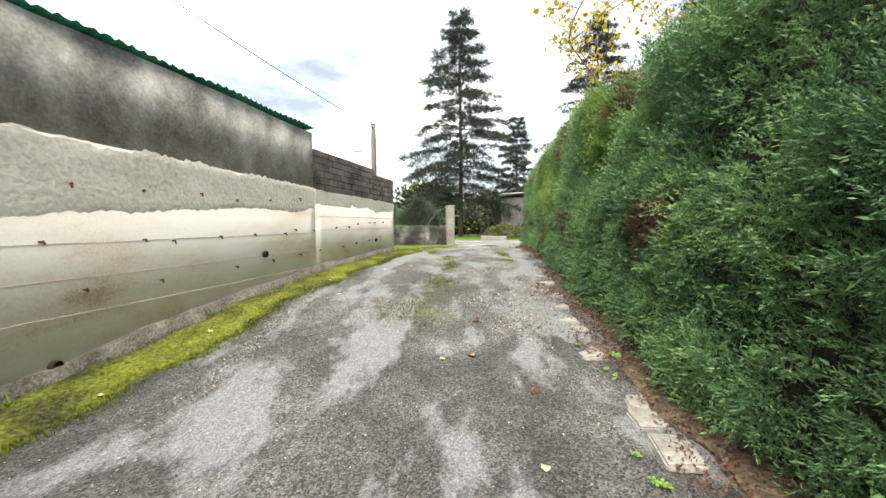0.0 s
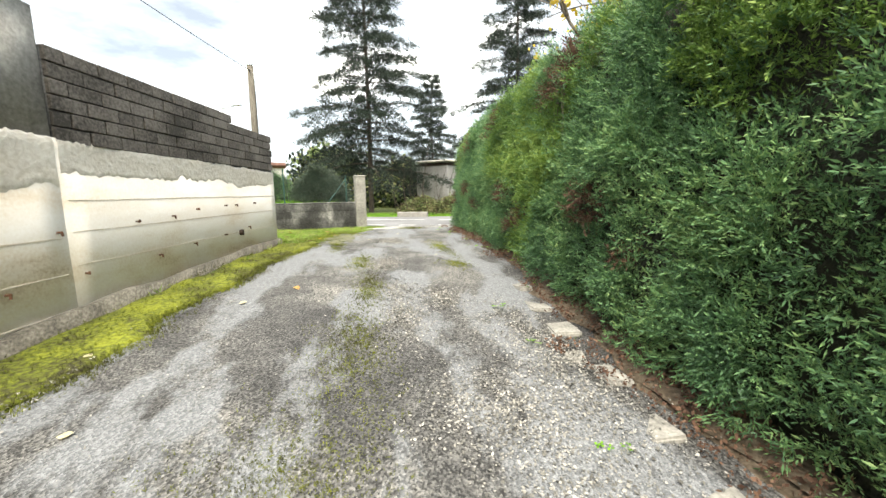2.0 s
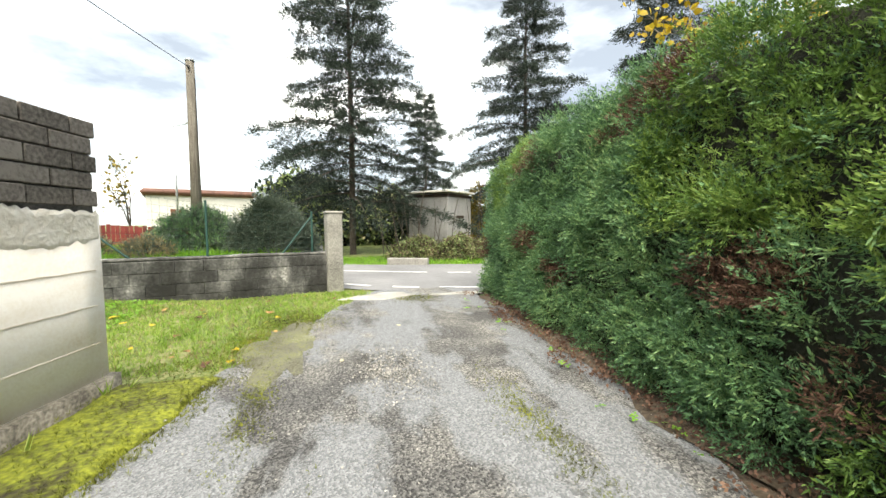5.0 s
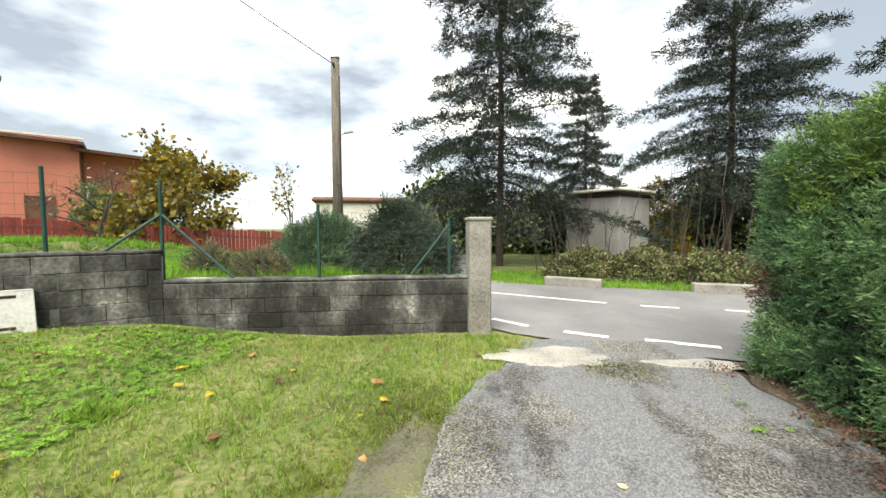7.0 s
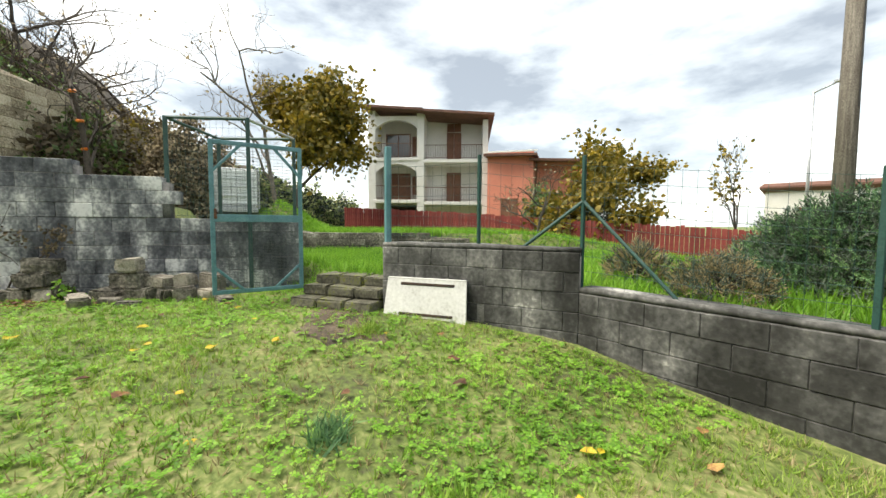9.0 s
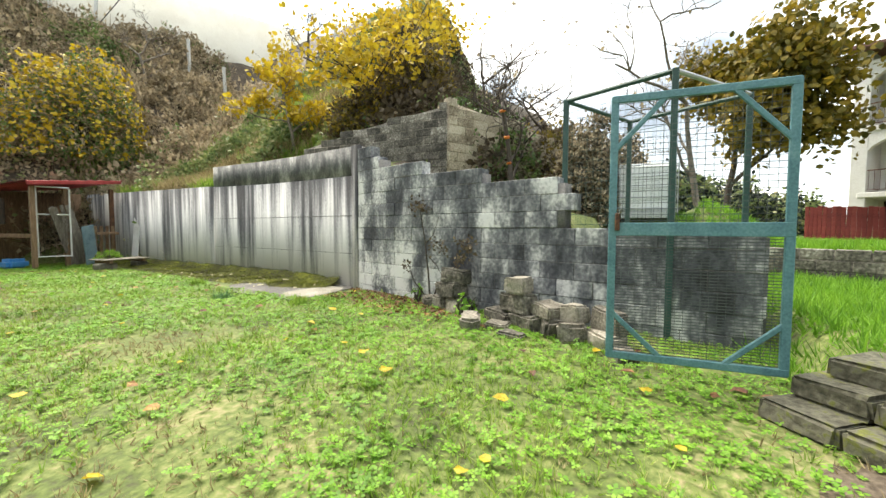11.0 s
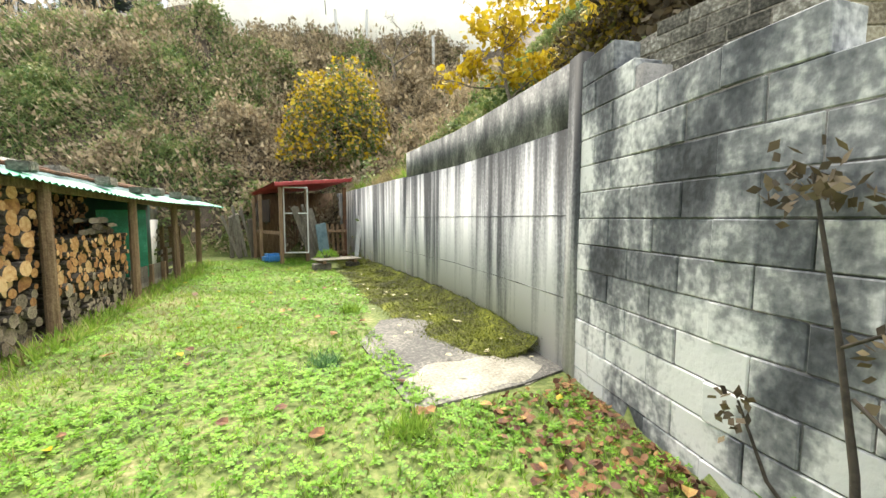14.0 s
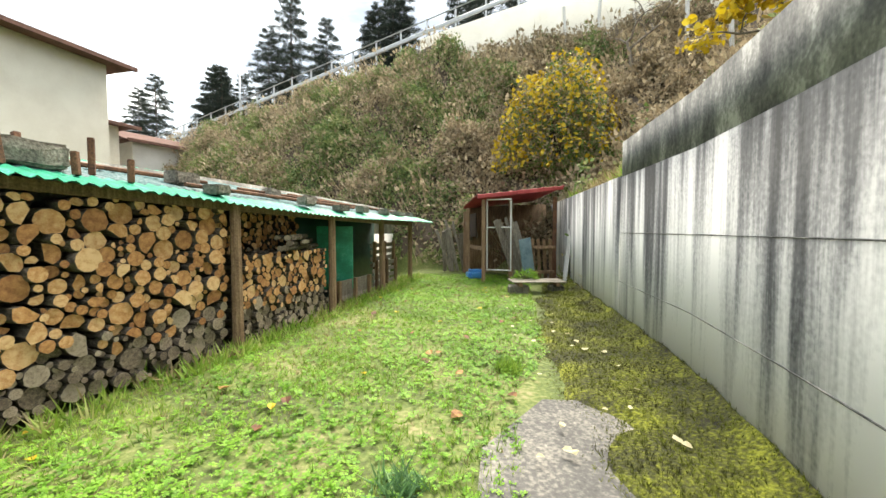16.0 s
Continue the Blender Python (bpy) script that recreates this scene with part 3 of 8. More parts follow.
# ---- ground, lane and road ----
def axis(lo, hi, step, far):
    core = np.arange(lo, hi + 1e-6, step)
    out = step * 1.22 ** np.arange(1, 200)
    out = np.cumsum(out)
    out = out[out < far]
    return np.concatenate([lo - out[::-1], core, hi + out])


def build_ground():
    gx, gy = axis(-14, 5, 0.2, 600), axis(-9, 20, 0.2, 600)
    x, y = np.meshgrid(gx, gy)
    z = terrain(x, y) + 0.012 * lumps(x, y, 0, 5)
    n, m = len(gx), len(gy)
    i = np.arange(m - 1)[:, None] * n + np.arange(n - 1)[None]
    f = np.stack([i, i + 1, i + n + 1, i + n], -1).reshape(-1, 4)
    cx, cy = x.ravel()[f].mean(1), y.ravel()[f].mean(1)
    d = (cx + 9) * -0.325 + (cy + 4.6) * -0.945
    bank = (d > 0.3) | ((cx < -9.4) & (cy < 9) & (lumps(cx, cy, 1, 1.3) < 0.2))
    under_hedge = (cx > 1.4) & (cx < 4.5) & (cy < 14.3)
    ob = raw("ground", np.stack([x.ravel(), y.ravel(), z.ravel()], 1), f, [TURF, SOIL], smooth=True, mats=(bank | under_hedge).astype(int))
    return tagged(ob, "grassy yard, field and steep earth bank", "ground", kind="structure")


build_ground()

LANE_LEFT_Y = [-12, 2, 5, 8, 10.3, 11.3, 12.4, 13.4, 14.4, 15.0]
LANE_LEFT_X = [-3.35, -2.72, -2.15, -1.5, -1.02, -0.72, -0.35, 0.05, 0.5, 0.75]
HEDGE_Y = [-9, 2, 5.5, 7.8, 9.6, 14.2]
HEDGE_X = [1.35, 1.62, 1.80, 2.12, 2.34, 2.86]


def ribbon(name, ys, left, right, cols, lift, material, label, wob=0.12, cat="pavement", z=lane_z):
    """A sheet along the lane between two edges, with ragged borders."""
    n = len(ys)
    t = np.linspace(0, 1, cols)
    l = left(ys) + wob * lumps(ys, ys * 0.3, 1.0, 2.2)
    r = right(ys) + wob * lumps(ys, ys * 0.6, 3.0, 2.0)
    x = l[:, None] + (r - l)[:, None] * t[None]
    y = np.repeat(ys[:, None], cols, 1)
    zz = z(y) + lift + 0.012 * lumps(x, y, 0.5, 3.5) - 0.03 * (np.abs(t * 2 - 1) ** 8)[None]
    i = np.arange(n - 1)[:, None] * cols + np.arange(cols - 1)[None]
    f = np.stack([i, i + 1, i + cols + 1, i + cols], -1).reshape(-1, 4)
    return tagged(raw(name, np.stack([x.ravel(), y.ravel(), zz.ravel()], 1), f, material, smooth=True), label, cat, kind="structure")


def left_edge(y):
    return np.interp(y, LANE_LEFT_Y, LANE_LEFT_X)


def hedge_x(y):
    return np.interp(y, HEDGE_Y, HEDGE_X)


ribbon("pavement", np.linspace(-10, 15.1, 180), left_edge, lambda y: hedge_x(y) - 0.12, 40, 0.035, ASPHALT_OLD,
       "cracked worn grey asphalt lane with loose chippings")


def road_strip(name, a, b, lift, material, label, y_cols=2, cat="road"):
    """A strip between two polylines of the same length."""
    a, b = np.array(a, float), np.array(b, float)
    t = np.linspace(0, len(a) - 1, 12 * (len(a) - 1) + 1)
    k = np.arange(len(a))
    A = np.stack([np.interp(t, k, a[:, c]) for c in range(2)], 1)
    B = np.stack([np.interp(t, k, b[:, c]) for c in range(2)], 1)
    v = np.concatenate([np.c_[A, np.full(len(A), lift)], np.c_[B, np.full(len(B), lift)]])
    n = len(A)
    f = [(i, i + 1, n + i + 1, n + i) for i in range(n - 1)]
    return tagged(raw(name, v, f, material), label, cat, kind="structure")


ROAD_NEAR = [(60, -6), (25, 7.2), (12, 11.9), (6, 13.65), (3.2, 14.42), (1.83, 14.8), (0.6, 15.4), (-0.8, 16.6), (-2.2, 18.2), (-3.2, 20.1), (-3.7, 23), (-4.5, 40), (-9, 90)]
ROAD_FAR = [(62, -1), (26.5, 12), (13.5, 16.7), (7.5, 18.5), (6.1, 18.9), (4.6, 19.15), (3.4, 19.5), (2.0, 19.8), (0.9, 20.2), (0.2, 21), (-0.3, 23.5), (-0.9, 41), (-5, 91)]
road_strip("road", ROAD_NEAR, ROAD_FAR, 0.525, ASPHALT_ROAD, "grey asphalt road that bends past the lane")
for a, b in (((1.30, 15.52), (1.82, 15.28)), ((2.24, 15.2), (3.0, 14.94)), ((3.5, 14.8), (4.3, 14.55)), ((0.35, 16.2), (0.85, 15.78)), ((-0.6, 17.3), (-0.1, 16.65)),
             ((0.3, 18.7), (2.53, 17.62)), ((3.06, 17.42), (3.65, 17.25)), ((4.34, 17.12), (5.6, 16.8)), ((6.4, 16.5), (7.6, 16.2))):
    dx, dy = b[0] - a[0], b[1] - a[1]
    ln = math.hypot(dx, dy)
    ox, oy = -dy / ln * 0.06, dx / ln * 0.06
    tagged(raw("road_line", [(a[0] - ox, a[1] - oy, 0.531), (b[0] - ox, b[1] - oy, 0.531), (b[0] + ox, b[1] + oy, 0.531), (a[0] + ox, a[1] + oy, 0.531)],
               [(0, 1, 2, 3)], PAINT), "white painted road marking on the asphalt", "road marking", kind="structure")


# ---- walls ----
def polywall(name, pts, thick, base, tops, material, side=1, parent=None, step=0.25, rough=0.0):
    """A wall along a polyline. Its visible face runs along pts; thickness goes to the left (side 1) or right (-1).
    base: heights at pts; tops: heights at pts."""
    P = np.array(pts, float)
    seg = np.r_[0, np.cumsum(np.linalg.norm(np.diff(P, axis=0), axis=1))]
    s = np.unique(np.r_[seg, np.arange(0, seg[-1], step)])
    xy = np.stack([np.interp(s, seg, P[:, c]) for c in range(2)], 1)
    t = np.gradient(xy, axis=0)
    t /= np.linalg.norm(t, axis=1)[:, None]
    nrm = np.stack([-t[:, 1], t[:, 0]], 1) * side
    zb, zt = np.interp(s, seg, base), np.interp(s, seg, tops)
    if rough:
        zt = zt + rough * lumps(s * 3, s, 0.0, 1.0)
    back = xy + nrm * thick
    n = len(s)
    v = np.concatenate([np.c_[xy, zb], np.c_[xy, zt], np.c_[back, zt], np.c_[back, zb]])
    f = []
    for i in range(n - 1):
        for k in range(4):
            a, b = k * n, ((k + 1) % 4) * n
            f.append((a + i, a + i + 1, b + i + 1, b + i))
    f.append((0, n, 2 * n, 3 * n))
    f.append((n - 1, 4 * n - 1, 3 * n - 1, 2 * n - 1))
    ob = raw(name, v, f, material, parent)
    bm = bmesh.new()
    bm.from_mesh(ob.data)
    bmesh.ops.recalc_face_normals(bm, faces=bm.faces)
    bm.to_mesh(ob.data)
    bm.free()
    return ob


def lane_wall():
    pts = [(wall_x(y), y) for y in (-10, -4, 2.6, 4.6, 6.85)]
    base = [lane_z(y) - 0.3 for y in (-10, -4, 2.6, 4.6, 6.85)]
    w = polywall("wall_lane", pts, 0.34, base, [2.12, 2.12, 2.12, 2.06, 2.02], CONC_PALE)
    tagged(w, "tall pale board-marked concrete lane wall, dark at the top", "wall", kind="structure")
    up = [(x - 0.012, y) for x, y in pts]
    cap = polywall("upper_band", up, 0.30, [2.12, 2.12, 2.12, 2.06, 2.02], [3.04, 3.04, 3.03, 3.01, 2.98], CONC_DARK, parent=w, rough=0.012)
    tagged(cap, "dark lichened upper band of the wall")
    pts2 = [(wall_x(y), y) for y in (6.85, 8.8, 10.95)]
    w2 = polywall("wall_lane_end", pts2, 0.32, [lane_z(y) - 0.3 for y in (6.85, 8.8, 10.95)], [2.02, 1.98, 1.94], CONC_PALE)
    tagged(w2, "pale concrete wall end topped with bare blocks", "wall", kind="structure")
    return w, w2


WALL_LANE, WALL_LANE_END = lane_wall()
wb = polywall("foundation_ledge", [(wall_x(y) + 0.07, y) for y in (-10, 2.6, 4.6, 6.9, 10.97)], 0.3, [lane_z(y) - 0.3 for y in (-10, 2.6, 4.6, 6.9, 10.97)],
              [lane_z(y) + 0.16 for y in (-10, 2.6, 4.6, 6.9, 10.97)], STONE_LIGHT, parent=WALL_LANE, rough=0.03)
tagged(wb, "rough stony footing")


def block_mesh(name, length, height, depth, bevel=0.006):
    bm = bmesh.new()
    box(bm, length, depth, height, None, bevel)
    me = bpy.data.meshes.new(name)
    bm.to_mesh(me)
    bm.free()
    return me


def block_courses(parent, pts, zbase, ztop_at, length, height, depth, material, joint=0.009, name="block", side=1, seed=1):
    """Courses of separate blocks along a polyline; ztop_at(s) limits the height. The faces stand 1 to 2 cm proud of the core."""
    r = random.Random(seed)
    P = np.array(pts, float)
    seg = np.r_[0, np.cumsum(np.linalg.norm(np.diff(P, axis=0), axis=1))]
    meshes = [block_mesh(name, length - joint, height - joint, depth) for _ in range(1)]
    half = block_mesh(name, length / 2 - joint, height - joint, depth)
    for me in (*meshes, half):
        me.materials.append(material)
    total, row = seg[-1], 0
    z = zbase
    while z < 8:
        s, made = 0.0, False
        if row % 2:
            s = -length / 2
        while s < total - 0.02:
            a, b = max(s, 0), min(s + length, total)
            mid = (a + b) / 2
            if b - a > 0.12 and z + height * 0.6 < ztop_at(mid):
                x, y = (float(np.interp(mid, seg, P[:, c])) for c in range(2))
                k = min(int(np.searchsorted(seg, mid, side="right")) - 1, len(P) - 2)
                dx, dy = P[k + 1] - P[k]
                ang = math.degrees(math.atan2(dy, dx))
                ln = math.hypot(dx, dy)
                ox, oy = -dy / ln * side, dx / ln * side
                me = meshes[0] if b - a > length * 0.75 else half
                ob = new(name, me)
                ob.parent = parent
                off = depth / 2 - 0.012 + r.uniform(-0.006, 0.006)
                ob.matrix_basis = pose(x + ox * off, y + oy * off, z + height / 2, 0, r.uniform(-0.4, 0.4), ang + r.uniform(-0.5, 0.5)) @ Matrix.Diagonal(((b - a - joint) / (length - joint if me is meshes[0] else length / 2 - joint), 1, 1, 1))
                made = True
            s += length
        row += 1
        z += height
        if not made and row > 3:
            break


# tall block wall in the yard, then the streaked concrete wall
TALL = list(zip(TALL_X, TALL_Y))
TALL_BASE = 0.78
STEPS = ((0.35, 3.36), (0.7, 3.18), (1.55, 2.97), (2.75, 2.77), (3.87, 2.56), (9.0, 1.95))


def tall_top(s):
    return next(z for limit, z in STEPS if s < limit)


def along(pts, s0, s1):
    """The stretch of a polyline between two lengths."""
    P = np.array(pts, float)
    seg = np.r_[0, np.cumsum(np.linalg.norm(np.diff(P, axis=0), axis=1))]
    ss = np.r_[s0, [q for q in seg if s0 < q < s1], min(s1, seg[-1])]
    return [tuple(float(np.interp(q, seg, P[:, c])) for c in range(2)) for q in ss]


tall = polywall("wall_yard", TALL, 0.2, [0.6] * 4, [1.9] * 4, MORTAR, side=1)
tagged(tall, "blackened grey concrete block retaining wall with stepped top", "wall", kind="structure")
s0 = 0.0
for s1, z in STEPS[:-1]:
    stretch = along(TALL, s0, s1)
    polywall("wall_core", stretch, 0.2, [1.88] * len(stretch), [z - 0.06] * len(stretch), MORTAR, side=1, parent=tall)
    s0 = s1

CONC = [(-9.03, 7.14), (-9.3, 5.6), (-9.5, 4.2), (-9.6, 2.0)]
conc = polywall("wall_concrete", CONC, 0.3, [0.5] * 4, [2.92, 2.94, 2.96, 3.0], STREAK, side=-1)
tagged(conc, "tall streaked grey concrete retaining wall with black runs", "wall", kind="structure")
polywall("upper_band", [(x - 0.016, y) for x, y in CONC], 0.27, [2.92, 2.94, 2.96, 3.0], [3.45, 3.47, 3.48, 3.5], STREAK_DARK, side=-1, parent=conc, rough=0.006)
for zz in (1.5, 2.2):
    polywall("board_mark", [(x + 0.004, y) for x, y in CONC], 0.02, [zz] * 4, [zz + 0.008] * 4, STREAK_DARK, side=-1, parent=conc, rough=0.003)
polywall("joint_pier", [(-9.0, 7.16), (-9.05, 6.98)], 0.1, [0.6, 0.6], [3.46, 3.46], STREAK, side=-1, parent=conc)
conc2 = polywall("wall_concrete_far", [(-9.6, 2.0), (-9.68, -1.2), (-9.8, -6.0)], 0.3, [0.5] * 3, [3.02, 3.05, 3.1], STREAK, side=-1)
tagged(conc2, "lower far stretch of streaked concrete retaining wall", "wall", kind="structure")

# low block wall with a raised end, along the field
LOW = [(-3.92, 14.74), (-2.0, 15.12), (0.02, 15.5)]
low = polywall("wall_low", LOW, 0.2, [0.35] * 3, [1.24, 1.24, 1.24], MORTAR, side=1)
tagged(low, "low mossy grey block wall holding up the field", "wall", kind="structure")
LOW2 = [(-5.66, 13.32), (-4.85, 14.06), (-3.92, 14.74)]
low2 = polywall("wall_low_raised", LOW2, 0.2, [0.4] * 3, [1.6] * 3, MORTAR, side=1)
tagged(low2, "raised end of the low grey block wall", "wall", kind="structure")

pillar = thing("gate_pillar", 0.13, 15.52, 0.3, 12)
slab("shaft", (0.3, 0.34, 1.72), (0, 0, 0.9), CONC_MID, pillar, bevel=0.02)
slab("cap", (0.33, 0.37, 0.05), (0, 0, 1.775), CONC_MID, pillar, bevel=0.015)
tagged(pillar, "square weathered concrete gate pillar beside the road", "gate pillar")


# ---- cypress hedge ----
def build_hedge():
    hedge = thing("hedge")
    tagged(hedge, "dense clipped green cypress hedge with brown dead patches", "hedge")
    ys = np.linspace(-8, 14.1, 120)
    hs = np.linspace(0, 1, 14)
    fx = hedge_x(ys)
    top = np.interp(ys, [-8, 2.6, 8, 12.5, 14.1], [2.75, 2.86, 3.05, 2.95, 2.65]) + 0.05 * lumps(ys, ys, 0, 1.5)
    zb = lane_z(ys) + 0.02
    # near-black inner body: the shade within the hedge, put into its colour
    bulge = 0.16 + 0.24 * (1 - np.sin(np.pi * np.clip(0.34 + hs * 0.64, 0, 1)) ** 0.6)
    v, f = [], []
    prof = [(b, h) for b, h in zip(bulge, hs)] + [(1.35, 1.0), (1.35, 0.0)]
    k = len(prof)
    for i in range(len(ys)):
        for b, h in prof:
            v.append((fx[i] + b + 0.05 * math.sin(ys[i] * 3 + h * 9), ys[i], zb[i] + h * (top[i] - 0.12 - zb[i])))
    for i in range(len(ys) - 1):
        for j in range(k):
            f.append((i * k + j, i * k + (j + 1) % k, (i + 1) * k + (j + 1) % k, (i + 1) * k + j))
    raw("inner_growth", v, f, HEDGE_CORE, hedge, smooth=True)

    def profile(h):
        # full at the foot, drawn in towards the top
        return 0.02 + 0.26 * (1 - np.sin(np.pi * np.clip(0.34 + h * 0.64, 0, 1)) ** 0.6)

    def face(n, y0, y1):
        y = rng.uniform(y0, y1, n)
        h = rng.beta(1.1, 1.0, n)
        t = np.interp(y, ys, top)
        b = np.interp(y, ys, zb)
        # lumps stand out, hollows stay dark
        lump = lumps(y * 1.6, h * 6.5, 0.3, 1.0)
        fine = lumps(y * 4.2, h * 15, 1.7, 1.0)
        x = hedge_x(y) + profile(h) + 0.02 - 0.085 * lump - 0.06 * fine + rng.normal(0, 0.02, n)
        z = b + 0.06 + h * (t - b - 0.02)
        keep = rng.uniform(0, 1, n) < np.clip(0.72 + 0.7 * lump + 0.7 * fine, 0.03, 1)
        nrm = np.stack([np.full(n, -1.0), rng.normal(-0.1, 0.35, n), 0.5 + 0.5 * h], 1)
        return np.stack([x, y, z], 1)[keep], nrm[keep], h[keep], (lump + fine)[keep]

    # tufts: each a fan of sprays round one shoot
    c, cn, h, lu = face(3600, -3.0, 14.1)
    per = 9
    off = rng.normal(0, 1, (len(c) * per, 3)) * [0.035, 0.075, 0.085]
    p = np.repeat(c, per, 0) + off
    nrm = np.repeat(cn, per, 0) + off * [6, 8, 6]
    lu = np.repeat(lu, per)
    nd = 8000
    yd, hd = rng.uniform(-3.0, 14.1, nd), rng.uniform(0, 1, nd)
    deep = 0.11 + profile(hd) + rng.normal(0, 0.03, nd)
    td, bd = np.interp(yd, ys, top), np.interp(yd, ys, zb)
    p = np.r_[p, np.c_[hedge_x(yd) + deep, yd, bd + 0.04 + hd * (td - bd - 0.02)]]
    nrm = np.r_[nrm, np.tile([-1.0, -0.1, 0.7], (nd, 1))]
    lu = np.r_[lu, np.zeros(nd)]
    n2 = 5200
    y2 = rng.uniform(-3.5, 14.15, n2)
    x2 = hedge_x(y2) + rng.uniform(0.1, 1.4, n2)
    z2 = np.interp(y2, ys, top) - 0.06 + rng.normal(0, 0.035, n2)
    p = np.r_[p, np.c_[x2, y2, z2]]
    nrm = np.r_[nrm, np.tile([-0.1, 0, 1.0], (n2, 1))]
    lu = np.r_[lu, rng.uniform(-0.4, 0.8, n2)]
    # the end towards the road
    n3 = 2200
    x3 = hedge_x(14.1) + rng.uniform(0.05, 1.4, n3)
    h3 = rng.uniform(0, 1, n3)
    t3 = 2.65
    p = np.r_[p, np.c_[x3, 14.12 + rng.normal(0, 0.05, n3) + 0.08 * np.sin(h3 * 3.1), 0.6 + h3 * (t3 - 0.6)]]
    nrm = np.r_[nrm, np.tile([-0.3, 1.0, 0.5], (n3, 1))]
    lu = np.r_[lu, rng.uniform(-0.5, 1, n3)]
    rot = turns(nrm, jitter=0.35, up=np.tile([0, 0, 1.0], (len(p), 1)))
    size = rng.uniform(0.085, 0.165, len(p))
    dead = (lumps(p[:, 1] * 1.3, p[:, 2] * 2.2, 5.1, 1.0) > 0.62) & (rng.uniform(0, 1, len(p)) < 0.75)
    # yellow-green sprays; those round y 8.2 also carry the hedge's lit look in colour
    gold = (~dead) & (lumps(p[:, 1] * 0.9 + 1.1, p[:, 2] * 0.8, 2.2, 1.0) + 0.55 * np.exp(-((p[:, 1] - 8.2) / 2.2) ** 2) > 0.5) & (rng.uniform(0, 1, len(p)) < 0.8)
    for nm, sel, mat, lab in (("foliage", ~(dead | gold), CYPRESS, ""), ("dead_foliage", dead, CYPRESS_DEAD, "dry red-brown dead sprays"), ("yellow_foliage", gold, CYPRESS_GOLD, "yellow-green sprays, coloured lighter where the hedge is lit")):
        vv, ff = scatter(SPRAY, p[sel], rot[sel], size[sel])
        tagged(raw(nm, vv, ff, mat, hedge, lab), kind="stuff")
    return hedge


build_hedge()


# ---- lane: wall surface, moss, patches ----
def wall_panel(name, parent, y0, y1, zlo, zhi, proud, material, label="", rag_lo=0.0, rag_hi=0.0, dy=0.035, bumps=0.0):
    """A thin coat on the lane wall between two heights (functions of y), with ragged borders."""
    ys = np.arange(y0, y1 + dy / 2, dy)
    t = np.linspace(0, 1, 12)
    lo = np.array([zlo(y) for y in ys]) + rag_lo * (lumps(ys * 1.7, ys * 0.7, 1.0, 1.0) + 0.35 * lumps(ys * 9, ys * 2.3, 2.0, 1.0) + 0.15 * rng.normal(0, 1, len(ys)))
    hi = np.array([zhi(y) for y in ys]) + rag_hi * (lumps(ys * 1.9, ys * 0.7, 4.0, 1.0) + 0.7 * lumps(ys * 8, ys * 2.1, 0.0, 1.0) + 0.5 * rng.normal(0, 1, len(ys)))
    z = lo[:, None] + (hi - lo)[:, None] * t
    y = np.repeat(ys[:, None], len(t), 1)
    off = proud * np.ones_like(z) + bumps * (lumps(y * 6, z * 7, 0.5, 1.0) + rng.normal(0, 0.25, z.shape))
    off[:, 0] = off[:, -1] = -0.004
    x = wall_x(y) + off
    n, m = len(ys), len(t)
    i = np.arange(n - 1)[:, None] * m + np.arange(m - 1)[None]
    f = np.stack([i, i + m, i + m + 1, i + 1], -1).reshape(-1, 4)
    return raw(name, np.stack([x.ravel(), y.ravel(), z.ravel()], 1), f, material, parent, label)


wall_panel("rough_coat", WALL_LANE, -8, 6.83, lambda y: np.interp(y, [-8, 2.5, 4.5, 6.8], [1.45, 1.40, 1.55, 1.62]), lambda y: np.interp(y, [-8, 2.6, 6.85], [2.13, 2.13, 2.02]),
           0.008, RENDER_COAT, "exposed pebbly concrete under the dark band", 0.05, 0.02, bumps=0.005)
wall_panel("rough_coat", WALL_LANE_END, 6.87, 10.93, lambda y: 1.72, lambda y: np.interp(y, [6.8, 10.95], [2.03, 1.95]), 0.007, RENDER_COAT, "", 0.06, 0.02, bumps=0.005)
for zz, par, ya, yb in ((0.62, WALL_LANE, -8, 6.8), (0.92, WALL_LANE, -8, 6.8), (1.22, WALL_LANE, -8, 6.8), (0.98, WALL_LANE_END, 6.9, 10.9), (1.26, WALL_LANE_END, 6.9, 10.9), (1.52, WALL_LANE_END, 6.9, 10.9)):
    wall_panel("board_mark", par, ya, yb, lambda y: zz, lambda y: zz + 0.009, 0.004, OCHRE, "", 0.004, 0.004)
stub_r = random.Random(4)
for zz, y0, y1, step in ((1.72, -3, 6.4, 0.62), (1.22, -3, 10.5, 0.55), (0.82, -2, 10.6, 0.75)):
    y = y0
    while y < y1:
        yy = y + stub_r.uniform(-0.15, 0.15)
        par = WALL_LANE if yy < 6.84 else WALL_LANE_END
        x, z = float(wall_x(yy)), zz + stub_r.uniform(-0.03, 0.03) + 0.04 * max(0, yy - 5)
        bm = bmesh.new()
        rod_bm(bm, (x - 0.02, yy, z), (x + 0.035, yy + 0.005, z + stub_r.uniform(-0.01, 0.01)), 0.009, seg=6)
        rod_bm(bm, (x + 0.032, yy, z + 0.012), (x + 0.036, yy + stub_r.uniform(-0.012, 0.012), z - stub_r.uniform(0.01, 0.035)), 0.009, seg=6)
        part("tie_stub", bm, RUST, par, "rusty form tie stub")
        y += step
